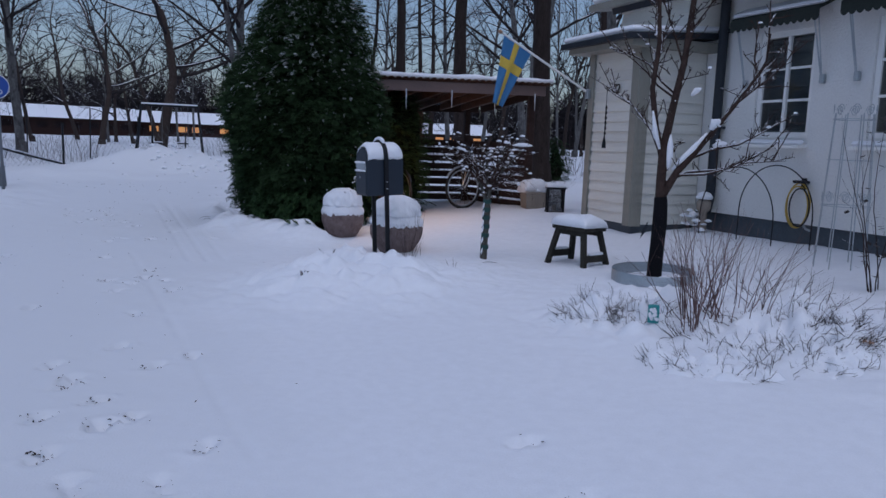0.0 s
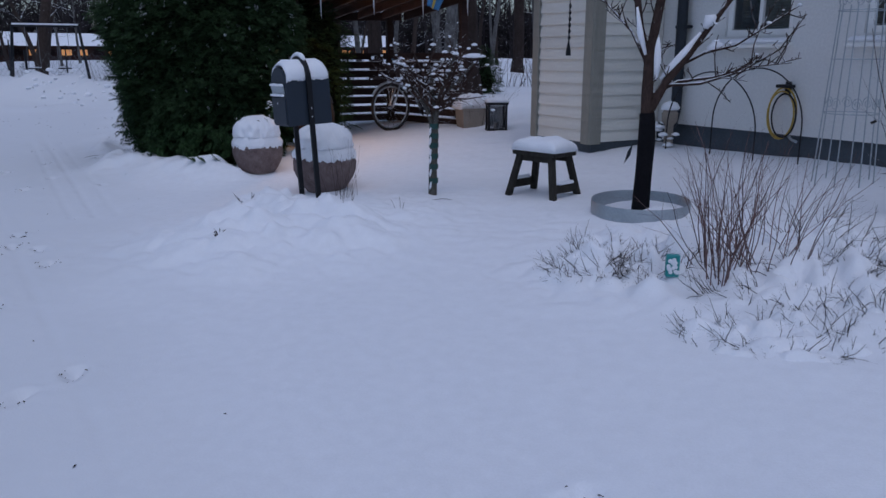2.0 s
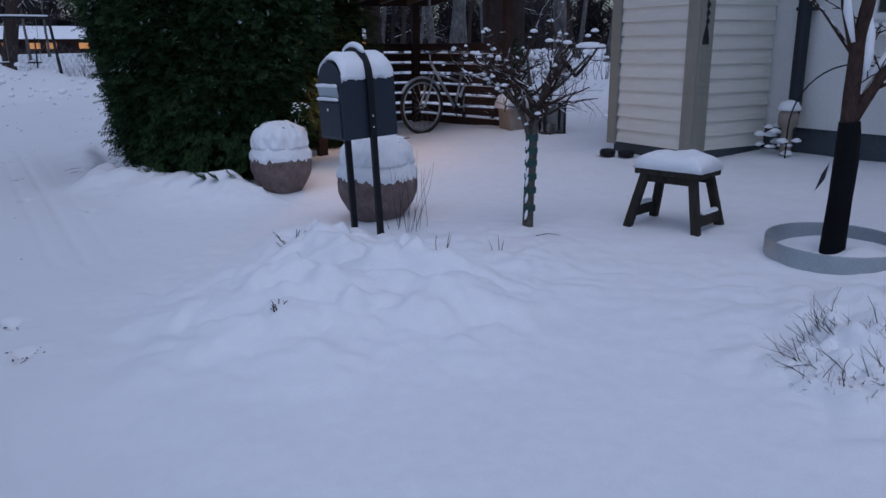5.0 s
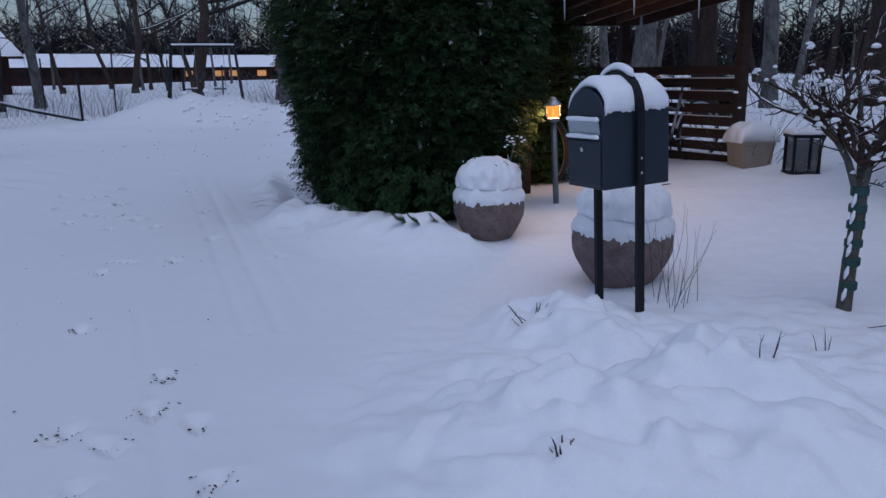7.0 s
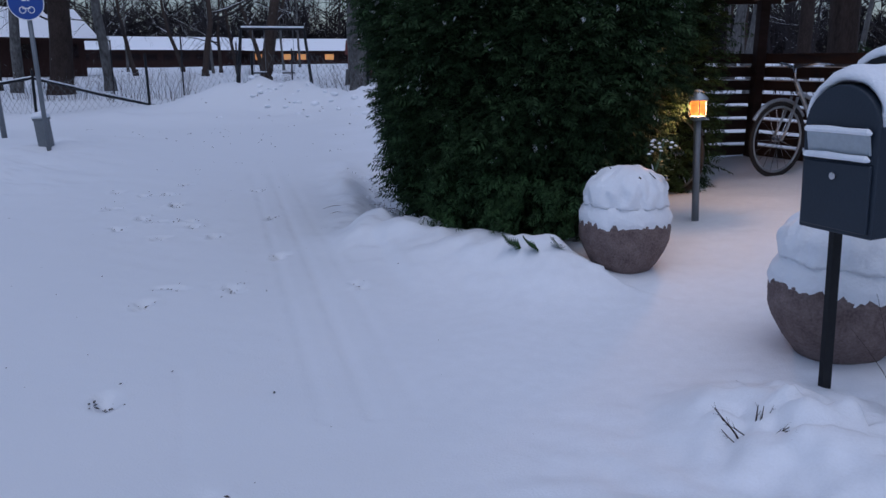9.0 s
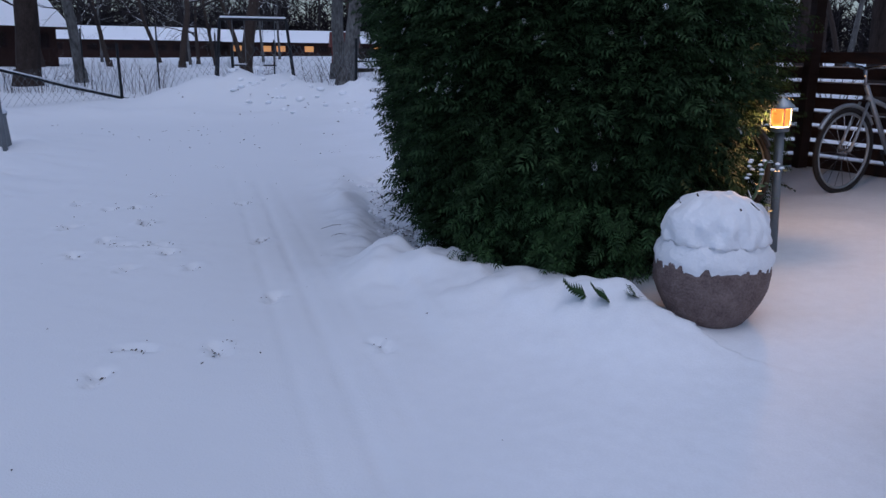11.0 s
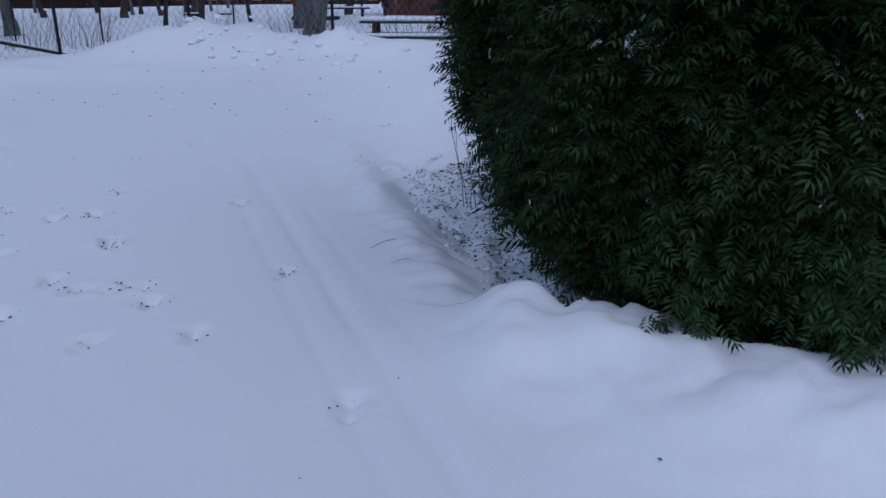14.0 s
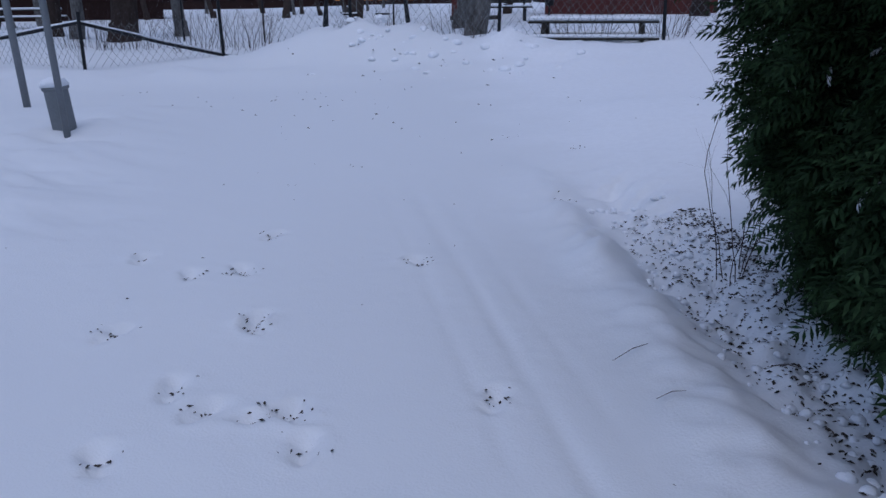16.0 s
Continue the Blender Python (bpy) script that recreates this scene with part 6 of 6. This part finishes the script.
cg_ = Geo()
rnd = random.Random(71)
for k in range(240):
    t, o = -0.15 + 1.15 * rnd.random() ** 1.1, rnd.uniform(-0.12, 0.36)
    x, y, r = -3.72 - 1.95 * t + 0.8 * o, 7.1 + 2.45 * t + 0.6 * o, rnd.uniform(0.007, 0.026)
    cg_.lathe([(r * 0.5, 0), (r, r * 0.3), (r * 0.9, r * 0.8), (r * 0.35, r * 1.15)], 7, pose(x, y, gz(x, y) - r * 0.3, rnd.uniform(-20, 20), rnd.uniform(-20, 20), 0), 0.5, k)
for k in range(70):
    x, y, r = -12.3 + rnd.gauss(0, 1.6), 16.3 + rnd.gauss(0, 0.8), rnd.uniform(0.03, 0.1)
    cg_.lathe([(r * 0.8, 0), (r, r * 0.2), (r * 0.85, r * 0.6), (r * 0.3, r * 0.9)], 8, pose(x, y, gz(x, y) - r * 0.3, rnd.uniform(-15, 15), rnd.uniform(-15, 15), 0), 0.5, k)
tagged(part("snow_clods", cg_, SNOWCAP, None, smooth=True), "loose clods of ploughed snow", "snow clods", kind="stuff")

# drooping low branches of the tall conifer
rnd = random.Random(55)
for cx, cy, cz, n in ((-2.62, 6.66, 0.36, 70), (-2.25, 6.72, 0.34, 30), (-3.05, 6.70, 0.30, 26)):
    hang = []
    for k in range(n * 2):
        q = rnd.random()
        p = Vector((cx + rnd.gauss(0, 0.10) * (1.1 - 0.6 * q), cy + 0.05 - 0.1 * q + rnd.gauss(0, 0.04), cz + 0.24 - 0.32 * q)) - big.location
        out = Vector((rnd.gauss(0, 0.5), -0.75, rnd.uniform(-1.1, 0.0))).normalized()
        side = out.cross(Vector((rnd.gauss(0, 0.5), rnd.gauss(0, 0.5), 1))).normalized()
        sc0 = rnd.uniform(0.5, 0.85)
        hang.append(frame3(p, out * sc0, side * sc0, out.cross(side) * -sc0))
    part("low_branch", frond_mesh("low_branch", hang, DROOP, int(cz * 100)), DROOP, big, "brighter green drooping branch", kind="stuff")

# ---- garden ironwork by the wall ----
def wall_pt(u, n, z):
    return HM @ Vector((u, n, z))


tre = thing("obelisk_trellis", "slim grey wire obelisk trellis with scrollwork", "trellis", m=pose(3.80, 5.62, gz(3.8, 5.62) - 0.02, 0, 0, 20))
for k in range(8):
    a = 6.2832 * k / 8
    r0, r1 = 0.22, 0.16
    part("upright", Geo().tube([(r0 * math.cos(a), r0 * math.sin(a), 0), (r1 * math.cos(a), r1 * math.sin(a), 1.35)], 0.005, 6), GALV, tre)
for z, r in ((0.95, 0.18), (1.3, 0.165), (0.55, 0.195)):
    part("hoop", Geo().tube([(r * math.cos(a), r * math.sin(a), z) for a in np.linspace(0, 6.2832, 33)], 0.004, 5, False), GALV, tre)
for k in range(8):
    a = 6.2832 * (k + 0.5) / 8
    for zc in (0.62, 1.38):
        sc_ = [((0.165 if zc > 1 else 0.19) * math.cos(a + 0.2 * math.cos(t) * (1 - t / 14)), (0.165 if zc > 1 else 0.19) * math.sin(a + 0.2 * math.cos(t) * (1 - t / 14)), zc + 0.05 * math.sin(t) * (1 - t / 14)) for t in np.linspace(0, 10, 30)]
        part("scroll", Geo().tube(sc_, 0.003, 4, False), GALV, tre)
for (u0, u1, n, h, w) in ((0.45, 1.55, 0.32, 1.16, 0.0065), (0.95, 1.95, 0.22, 1.2, 0.0065)):
    c, hw = (u0 + u1) / 2, (u1 - u0) / 2
    zg = 0.3
    pts = [wall_pt(c - hw, n, zg)] + [wall_pt(c - hw * math.cos(t), n, h - hw + hw * math.sin(t)) for t in np.linspace(0, math.pi, 22)] + [wall_pt(c + hw, n, zg)]
    o = part("garden_hoop", Geo().tube(pts, w, 8), BLACK, None, smooth=True)
    tagged(o, "thin black garden hoop arching by the wall", "garden hoop", "garden hoops")
hose = thing("garden_hose", "yellow and black garden hose hung on the wall", "garden hose", m=HM)
for k, (mt, r, dz, nm2) in enumerate(((YELLOWHOSE, 0.175, 0.0, "yellow_loop"), (YELLOWHOSE, 0.165, 0.02, "yellow_loop"), (BLACK, 0.15, 0.02, "black_loop"))):
    pts = [(1.62 + 0.05 * (k == 2) + r * 0.85 * math.cos(t), 0.07 + 0.02 * k, 0.80 - dz + r * 1.3 * math.sin(t)) for t in np.linspace(0, 6.2832, 40)]
    part(nm2, Geo().tube(pts, 0.008, 8, False), mt, hose, smooth=True)
part("holder", Geo().box((0.14, 0.1, 0.03), pose(1.62, 0.06, 1.04), 0.006).box((0.05, 0.03, 0.12), pose(1.62, 0.02, 1.02), 0.004), BLACK, hose, "dark metal holder")
part("nozzle", Geo().tube([(1.72, 0.08, 0.60), (1.77, 0.1, 0.57), (1.84, 0.12, 0.56)], [0.014, 0.011, 0.013], 8), GALV, hose)
chime = thing("wind_chime", "dark twisted metal wind chime hanging from a tree branch", "wind chime", m=pose(1.63, 5.765, 0.0))
ctop = tz + 1.71
part("cord", Geo().tube([(0, 0, ctop), (0, 0, ctop - 0.2)], 0.004, 4), BLACK, chime)
for k in range(6):
    z = ctop - 0.18 - k * 0.05
    part("twist", Geo().tube([(0, 0, z), (0.004, -0.004, z - 0.025), (0, 0, z - 0.052)], [0.004, 0.014, 0.004], 6), BLACK, chime)
part("weight", Geo().tube([(0, 0, ctop - 0.47), (0, 0, ctop - 0.56), (0, 0, ctop - 0.6)], [0.004, 0.02, 0.022], 8), BLACK, chime)
tz_ = gz(2.5, 3.1)
tl = thing("plant_label_box", "small teal plastic tag box stuck in the flower bed", "plant tag", m=pose(2.5, 3.15, tz_ + 0.02, 0, 0, 12))
part("plate", Geo().box((0.07, 0.035, 0.12), pose(0, 0, 0.07), 0.005), TEAL, tl)
part("stake", Geo().tube([(0, 0, -0.08), (0, 0, 0.02)], 0.005, 5), BLACK, tl)
fl = Geo()
rnd = random.Random(9)
for k in range(14):
    fl.lathe([(0.002, 0), (0.012, 0.002), (0.01, 0.007), (0.002, 0.009)], 6, pose(rnd.uniform(-0.025, 0.028), -0.019, rnd.uniform(0.03, 0.11), 90, 0, 0), 0.4, k)
part("snow_flecks", fl, SNOWCAP, tl)
# small plant with snow at the foot of the drainpipe
orn = thing("garden_ornament", "small snowy stone lantern ornament by the drainpipe", "ornament", m=HM)
part("column", Geo().lathe([(0.07, 0.3), (0.05, 0.36), (0.045, 0.6), (0.08, 0.64), (0.085, 0.72), (0.06, 0.76)], 14, pose(0.36, 0.2, 0)), CONCRETE, orn, smooth=True)
part("snow_cap", Geo().lathe([(0.09, 0.76), (0.1, 0.78), (0.07, 0.83), (0.01, 0.85)], 14, pose(0.36, 0.2, 0), 0.1), SNOWCAP, orn, smooth=True)
rnd = random.Random(6)
g2 = Geo()
for k in range(18):
    r = rnd.uniform(0.03, 0.06)
    g2.lathe([(0.003, 0), (r, 0.01), (r, r * 0.5), (r * 0.4, r * 0.9)], 8, pose(0.28 + rnd.gauss(0, 0.09), 0.27 + rnd.gauss(0, 0.08), 0.38 + rnd.uniform(0, 0.22)), 0.3, k)
part("snow_clots", g2, SNOWCAP, orn, smooth=True)
for k, (x, y) in enumerate(((1.0, 7.75), (1.17, 7.72))):
    o = part("ground_spotlight", Geo().lathe([(0.02, 0), (0.07, 0.01), (0.075, 0.05), (0.06, 0.07), (0.01, 0.075)], 16), BLACK, None, smooth=True)
    o.location = (x, y, gz(x, y) + 0.0)
    tagged(o, "small black garden light at the porch corner", "garden light", "garden lights")

# ---- beyond the drive: sign, cabinet, fence ----
sx_, sy_ = -10.68, 8.9
sg_ = thing("cycle_path_sign", "round blue shared-path sign on a grey leaning pole", "road sign", m=pose(sx_, sy_, gz(sx_, sy_), 0, 0, 38) @ Matrix.Rotation(radians(-1.5), 4, "Y"))
part("pole", Geo().tube([(0, 0, -0.2), (0, 0, 2.25)], 0.031, 14), GREYPOLE, sg_, smooth=True)
part("disc", Geo().lathe([(0.225, -0.003), (0.225, 0.003), (0.002, 0.003)], 40, pose(0, -0.045, 1.98, 90, 0, 0)), SIGNBLUE, sg_, "blue disc")
part("border", Geo().tube([(0.228 * math.cos(a), -0.047, 1.98 + 0.228 * math.sin(a)) for a in np.linspace(0, 6.2832, 41)], 0.006, 6, False), WHITEPAINT, sg_)
for x, z, w, h in ((-0.02, 2.06, 0.05, 0.13), (0.035, 2.03, 0.03, 0.07)):
    part("white_bar", Geo().box((w, 0.004, h), pose(x, -0.051, z)), WHITEPAINT, sg_)
for x in (-0.05, 0.06):
    part("white_ring", Geo().tube([(x + 0.04 * math.cos(a), -0.051, 1.88 + 0.04 * math.sin(a)) for a in np.linspace(0, 6.2832, 17)], 0.006, 5, False), WHITEPAINT, sg_)
part("white_bar", Geo().box((0.1, 0.004, 0.014), pose(0.0, -0.051, 1.9)), WHITEPAINT, sg_)
bx_, by_ = -10.85, 8.98
cb = thing("cable_cabinet", "small grey cable cabinet with a snow cap", "cabinet", m=pose(bx_, by_, gz(bx_, by_), 3, -3, 30))
part("body", Geo().box((0.17, 0.15, 0.5), pose(0, 0, 0.12), 0.012), GREYPOLE, cb)
part("lid", Geo().box((0.19, 0.17, 0.04), pose(0, 0, 0.38), 0.01), GREYPOLE, cb)
o = part("snow_cap", pillow(0.2, 0.18, 0.09, 3, 12), SNOWCAP, cb, smooth=True)
o.matrix_basis = pose(0, 0, 0.395)
p2x, p2y = -13.7, 10.1
p2 = thing("grey_post", "plain grey steel post beside the road", "post", m=pose(p2x, p2y, gz(p2x, p2y), 0, 0, 38) @ Matrix.Rotation(radians(-2.0), 4, "Y"))
part("pole", Geo().tube([(0, 0, -0.2), (0, 0, 2.3)], 0.045, 14), GREYPOLE, p2, smooth=True)
part("cap", Geo().lathe([(0.05, 2.3), (0.05, 2.32), (0.01, 2.34)], 12), GREYPOLE, p2)

FENCE = [(-23.5, 12.0), (-20.3, 12.3), (-17.2, 13.0), (-16.35, 15.45), (-13.9, 16.5), (-11.3, 17.6), (-8.6, 18.7), (-6.0, 19.7)]
fen = thing("chain_link_fence", "sagging chain-link fence with dark posts and a fallen top rail", "fence")
for k, (x, y) in enumerate(FENCE):
    z = gz(x, y)
    part("post", Geo().tube([(x, y, z - 0.2), (x + 0.03 * (k % 3 - 1), y, z + (1.0 if k not in (3,) else 1.25))], 0.032, 8), BLACK, fen)
for (a, b) in (((-20.9, 11.0, 0.25), (-17.2, 13.0, 0.92)), ((-17.2, 13.0, 0.92), (-16.5, 15.9, 0.16))):
    part("fallen_rail", Geo().tube([a, ((a[0] + b[0]) / 2, (a[1] + b[1]) / 2, (a[2] + b[2]) / 2 - 0.03), b], 0.03, 8), BLACK, fen)
    part("rail_snow", Geo().tube([(a[0], a[1], a[2] + 0.035), (b[0], b[1], b[2] + 0.035)], 0.016, 6), SNOWCAP, fen)
for (x0, y0), (x1, y1) in zip(FENCE, FENCE[1:]):
    wg = Geo()
    L = math.hypot(x1 - x0, y1 - y0)
    n = int(L / 0.14)
    for k in range(n):
        for s in (0, 1):
            pts = []
            for q in range(2):
                t = (k + (q if s == 0 else 1 - q) * 4) / n
                t = min(max(t, 0), 1)
                px, py = x0 + (x1 - x0) * t, y0 + (y1 - y0) * t
                pts.append((px, py, gz(px, py) + 0.02 + q * 0.75))
            wg.tube(pts, 0.003, 3, False)
    part("mesh_panel", wg, GREYPOLE, fen, kind="stuff")
# thin stakes on the plot
for k, (x, y, h) in enumerate(((-20.8, 17.9, 1.6), (-18.6, 18.6, 1.7), (-17.6, 19.8, 1.5), (-15.9, 20.3, 1.3))):
    o = part("thin_stake", Geo().tube([(0, 0, -0.2), (0.03, 0, h)], 0.022, 6), BLACK, None)
    o.location = (x, y, gz(x, y))
    tagged(o, "thin dark stake standing in the snow", "stake", "stakes in the field")

# swing set
swm = along(-21.6, 26.0, 0.76, 0.65, gz(-21.6, 26.0))
sw = thing("swing_set", "dark steel swing frame with snow on the top bar", "swing set", m=swm)
HW, HT = 1.2, 2.15
part("top_bar", Geo().tube([(-HW, 0, HT), (HW, 0, HT)], 0.05, 8), BLACK, sw)
part("bar_snow", Geo().box((2 * HW, 0.1, 0.07), pose(0, 0, HT + 0.07), 0.02), SNOWCAP, sw)
for s in (-1, 1):
    for y in (-0.75, 0.75):
        part("leg", Geo().tube([(s * HW, 0, HT), (s * (HW + 0.25), y, -0.2)], 0.05, 8), BLACK, sw)
for x in (-0.55, 0.55):
    for dx in (-0.22, 0.22):
        part("chain", Geo().tube([(x + dx, 0, HT), (x + dx, 0, 0.5)], 0.012, 4), GREYPOLE, sw)
    part("seat", Geo().box((0.5, 0.2, 0.05), pose(x, 0, 0.48), 0.01), BLACK, sw)
    part("seat_snow", Geo().box((0.48, 0.18, 0.04), pose(x, 0, 0.525), 0.015), SNOWCAP, sw)


def bench(x, y, turn, label, table=False):
    t = thing("picnic_table" if table else "park_bench", label, "table" if table else "bench", m=pose(x, y, gz(x, y), 0, 0, turn))
    L = 2.4 if table else 1.8
    if table:
        for k in range(4):
            part("top_plank", Geo().box((L, 0.17, 0.04), pose(0, -0.27 + 0.18 * k, 0.7), 0.005), STOOLWOOD, t)
        for s in (-1, 1):
            part("seat_plank", Geo().box((L, 0.25, 0.04), pose(0, s * 0.7, 0.42), 0.005), STOOLWOOD, t)
            part("seat_snow", Geo().box((L, 0.24, 0.06), pose(0, s * 0.7, 0.47), 0.02), SNOWCAP, t)
            part("leg", Geo().tube([(s * 0.9, -0.75, 0), (s * 0.9, -0.25, 0.7)], 0.05, 6).tube([(s * 0.9, 0.75, 0), (s * 0.9, 0.25, 0.7)], 0.05, 6).tube([(s * 0.9, -0.8, 0.4), (s * 0.9, 0.8, 0.4)], 0.04, 6), STOOLWOOD, t)
        part("top_snow", Geo().box((L, 0.7, 0.09), pose(0, 0, 0.765), 0.03), SNOWCAP, t)
    else:
        for k in range(3):
            part("seat_slat", Geo().box((L, 0.12, 0.04), pose(0, -0.15 + 0.14 * k, 0.45), 0.005), STOOLWOOD, t)
        for k in range(2):
            part("back_slat", Geo().box((L, 0.03, 0.13), pose(0, 0.24, 0.63 + 0.17 * k), 0.005), STOOLWOOD, t)
        for s in (-1, 1):
            part("leg", Geo().box((0.06, 0.06, 0.45), pose(s * 0.7, -0.15, 0.22)).box((0.06, 0.06, 0.85), pose(s * 0.7, 0.24, 0.42)), BLACK, t)
        part("seat_snow", Geo().box((L, 0.38, 0.05), pose(0, -0.02, 0.49), 0.02), SNOWCAP, t)
    return t


bench(-15.7, 25.0, 35, "dark wooden park bench with snow on the seat")
bench(-10.15, 19.15, 22, "low snow-covered picnic table in the field", True).location.z -= 0.34
bench(-36.0, 22.0, 40, "snow-covered picnic table far in the field", True)
lb = thing("litter_bin", "dark round litter bin on a post", "litter bin", m=pose(-14.6, 25.9, gz(-14.6, 25.9)))
part("post", Geo().tube([(0, 0, -0.1), (0, 0, 0.6)], 0.03, 6), BLACK, lb)
part("bin", Geo().lathe([(0.12, 0.35), (0.16, 0.85), (0.17, 0.87), (0.02, 0.88)], 14), BLACK, lb)

shm = along(-14.4, 31.2, 0.90, 0.42, gz(-14.4, 31))
shed = thing("red_shed", "dark red boarded shed at the edge of the playground", "shed", m=shm)
part("wall", Geo().box((5.4, 3.2, 2.5), pose(0, 0, 1.2)), REDPAINT, shed)
for k in range(24):
    part("board_batten", Geo().box((0.05, 0.03, 2.45), pose(-2.6 + k * 0.226, -1.615, 1.2)), REDPAINT, shed)
part("roof", Geo().box((5.9, 2.1, 0.1), pose(0, -0.95, 2.75, 22, 0, 0)).box((5.9, 2.1, 0.1), pose(0, 0.95, 2.75, -22, 0, 0)), DARKMETAL, shed)
part("roof_snow", Geo().box((5.85, 2.08, 0.14), pose(0, -0.97, 2.87, 22, 0, 0), 0.05).box((5.85, 2.08, 0.14), pose(0, 0.97, 2.87, -22, 0, 0), 0.05), SNOWCAP, shed)
ph = thing("playhouse", "tiny red playhouse with snowy roof", "playhouse", m=pose(-18.6, 27.6, gz(-18.6, 27.6), 0, 0, 30))
part("wall", Geo().box((0.9, 0.9, 0.8), pose(0, 0, 0.55)), REDPAINT, ph)
part("roof", Geo().add([(-0.55, -0.55, 0.95), (0.55, -0.55, 0.95), (0.55, 0.55, 0.95), (-0.55, 0.55, 0.95), (-0.55, 0, 1.5), (0.55, 0, 1.5)], [(0, 1, 5, 4), (2, 3, 4, 5), (0, 4, 3), (1, 2, 5), (0, 3, 2, 1)]), REDPAINT, ph)
part("platform", Geo().box((1.6, 1.1, 0.12), pose(0.3, 0, 0.12)), STOOLWOOD, ph)


# long low buildings across the field
def low_building(x, y, tx, ty, L, lit, label, dark=BRICKFAR, h=2.6):
    m = along(x, y, tx, ty, 0.3)
    b = thing("school_building", label, "building", "low buildings across the field", m)
    part("wall", Geo().box((L, 9, h), pose(0, 0, h / 2)), dark, b)
    part("roof", Geo().add([(-L / 2 - 0.8, -5.2, h), (L / 2 + 0.8, -5.2, h), (L / 2 + 0.8, 5.2, h), (-L / 2 - 0.8, 5.2, h), (-L / 2 - 0.8, 0, h + 2.1), (L / 2 + 0.8, 0, h + 2.1)], [(0, 1, 5, 4), (2, 3, 4, 5), (0, 4, 3), (1, 2, 5), (0, 3, 2, 1)]), SNOWCAP, b, "snow-covered low roof")
    part("eave", Geo().box((L + 1.4, 0.1, 0.16), pose(0, -5.2, h - 0.06)), dark, b)
    n = int(L / 2.3)
    for k in range(n):
        xx = -L / 2 + (k + 0.5) * L / n
        w = part("window", Geo().box((1.6, 0.1, 1.1), pose(xx, -4.53, 1.6)), dark, b)
        glow = lit < 9 and (k * 7 + 3) % 5 > 1
        part("pane", Geo().box((1.45, 0.06, 0.9), pose(xx, -4.58, 1.6)), FARGLOW if glow else GLASS, w)
    return b


low_building(-106, 84, 0.64, 0.77, 38, 9, "long low school building with a snowy roof")
low_building(-88, 112, 0.80, 0.6, 44, 2, "low school building with warm lit windows")
low_building(-53, 32, 0.35, 0.94, 12, 9, "dark low building beside the field", BRICKFAR, 2.4)
low_building(-58, 134, 0.9, 0.43, 26, 3, "low building far across the field")
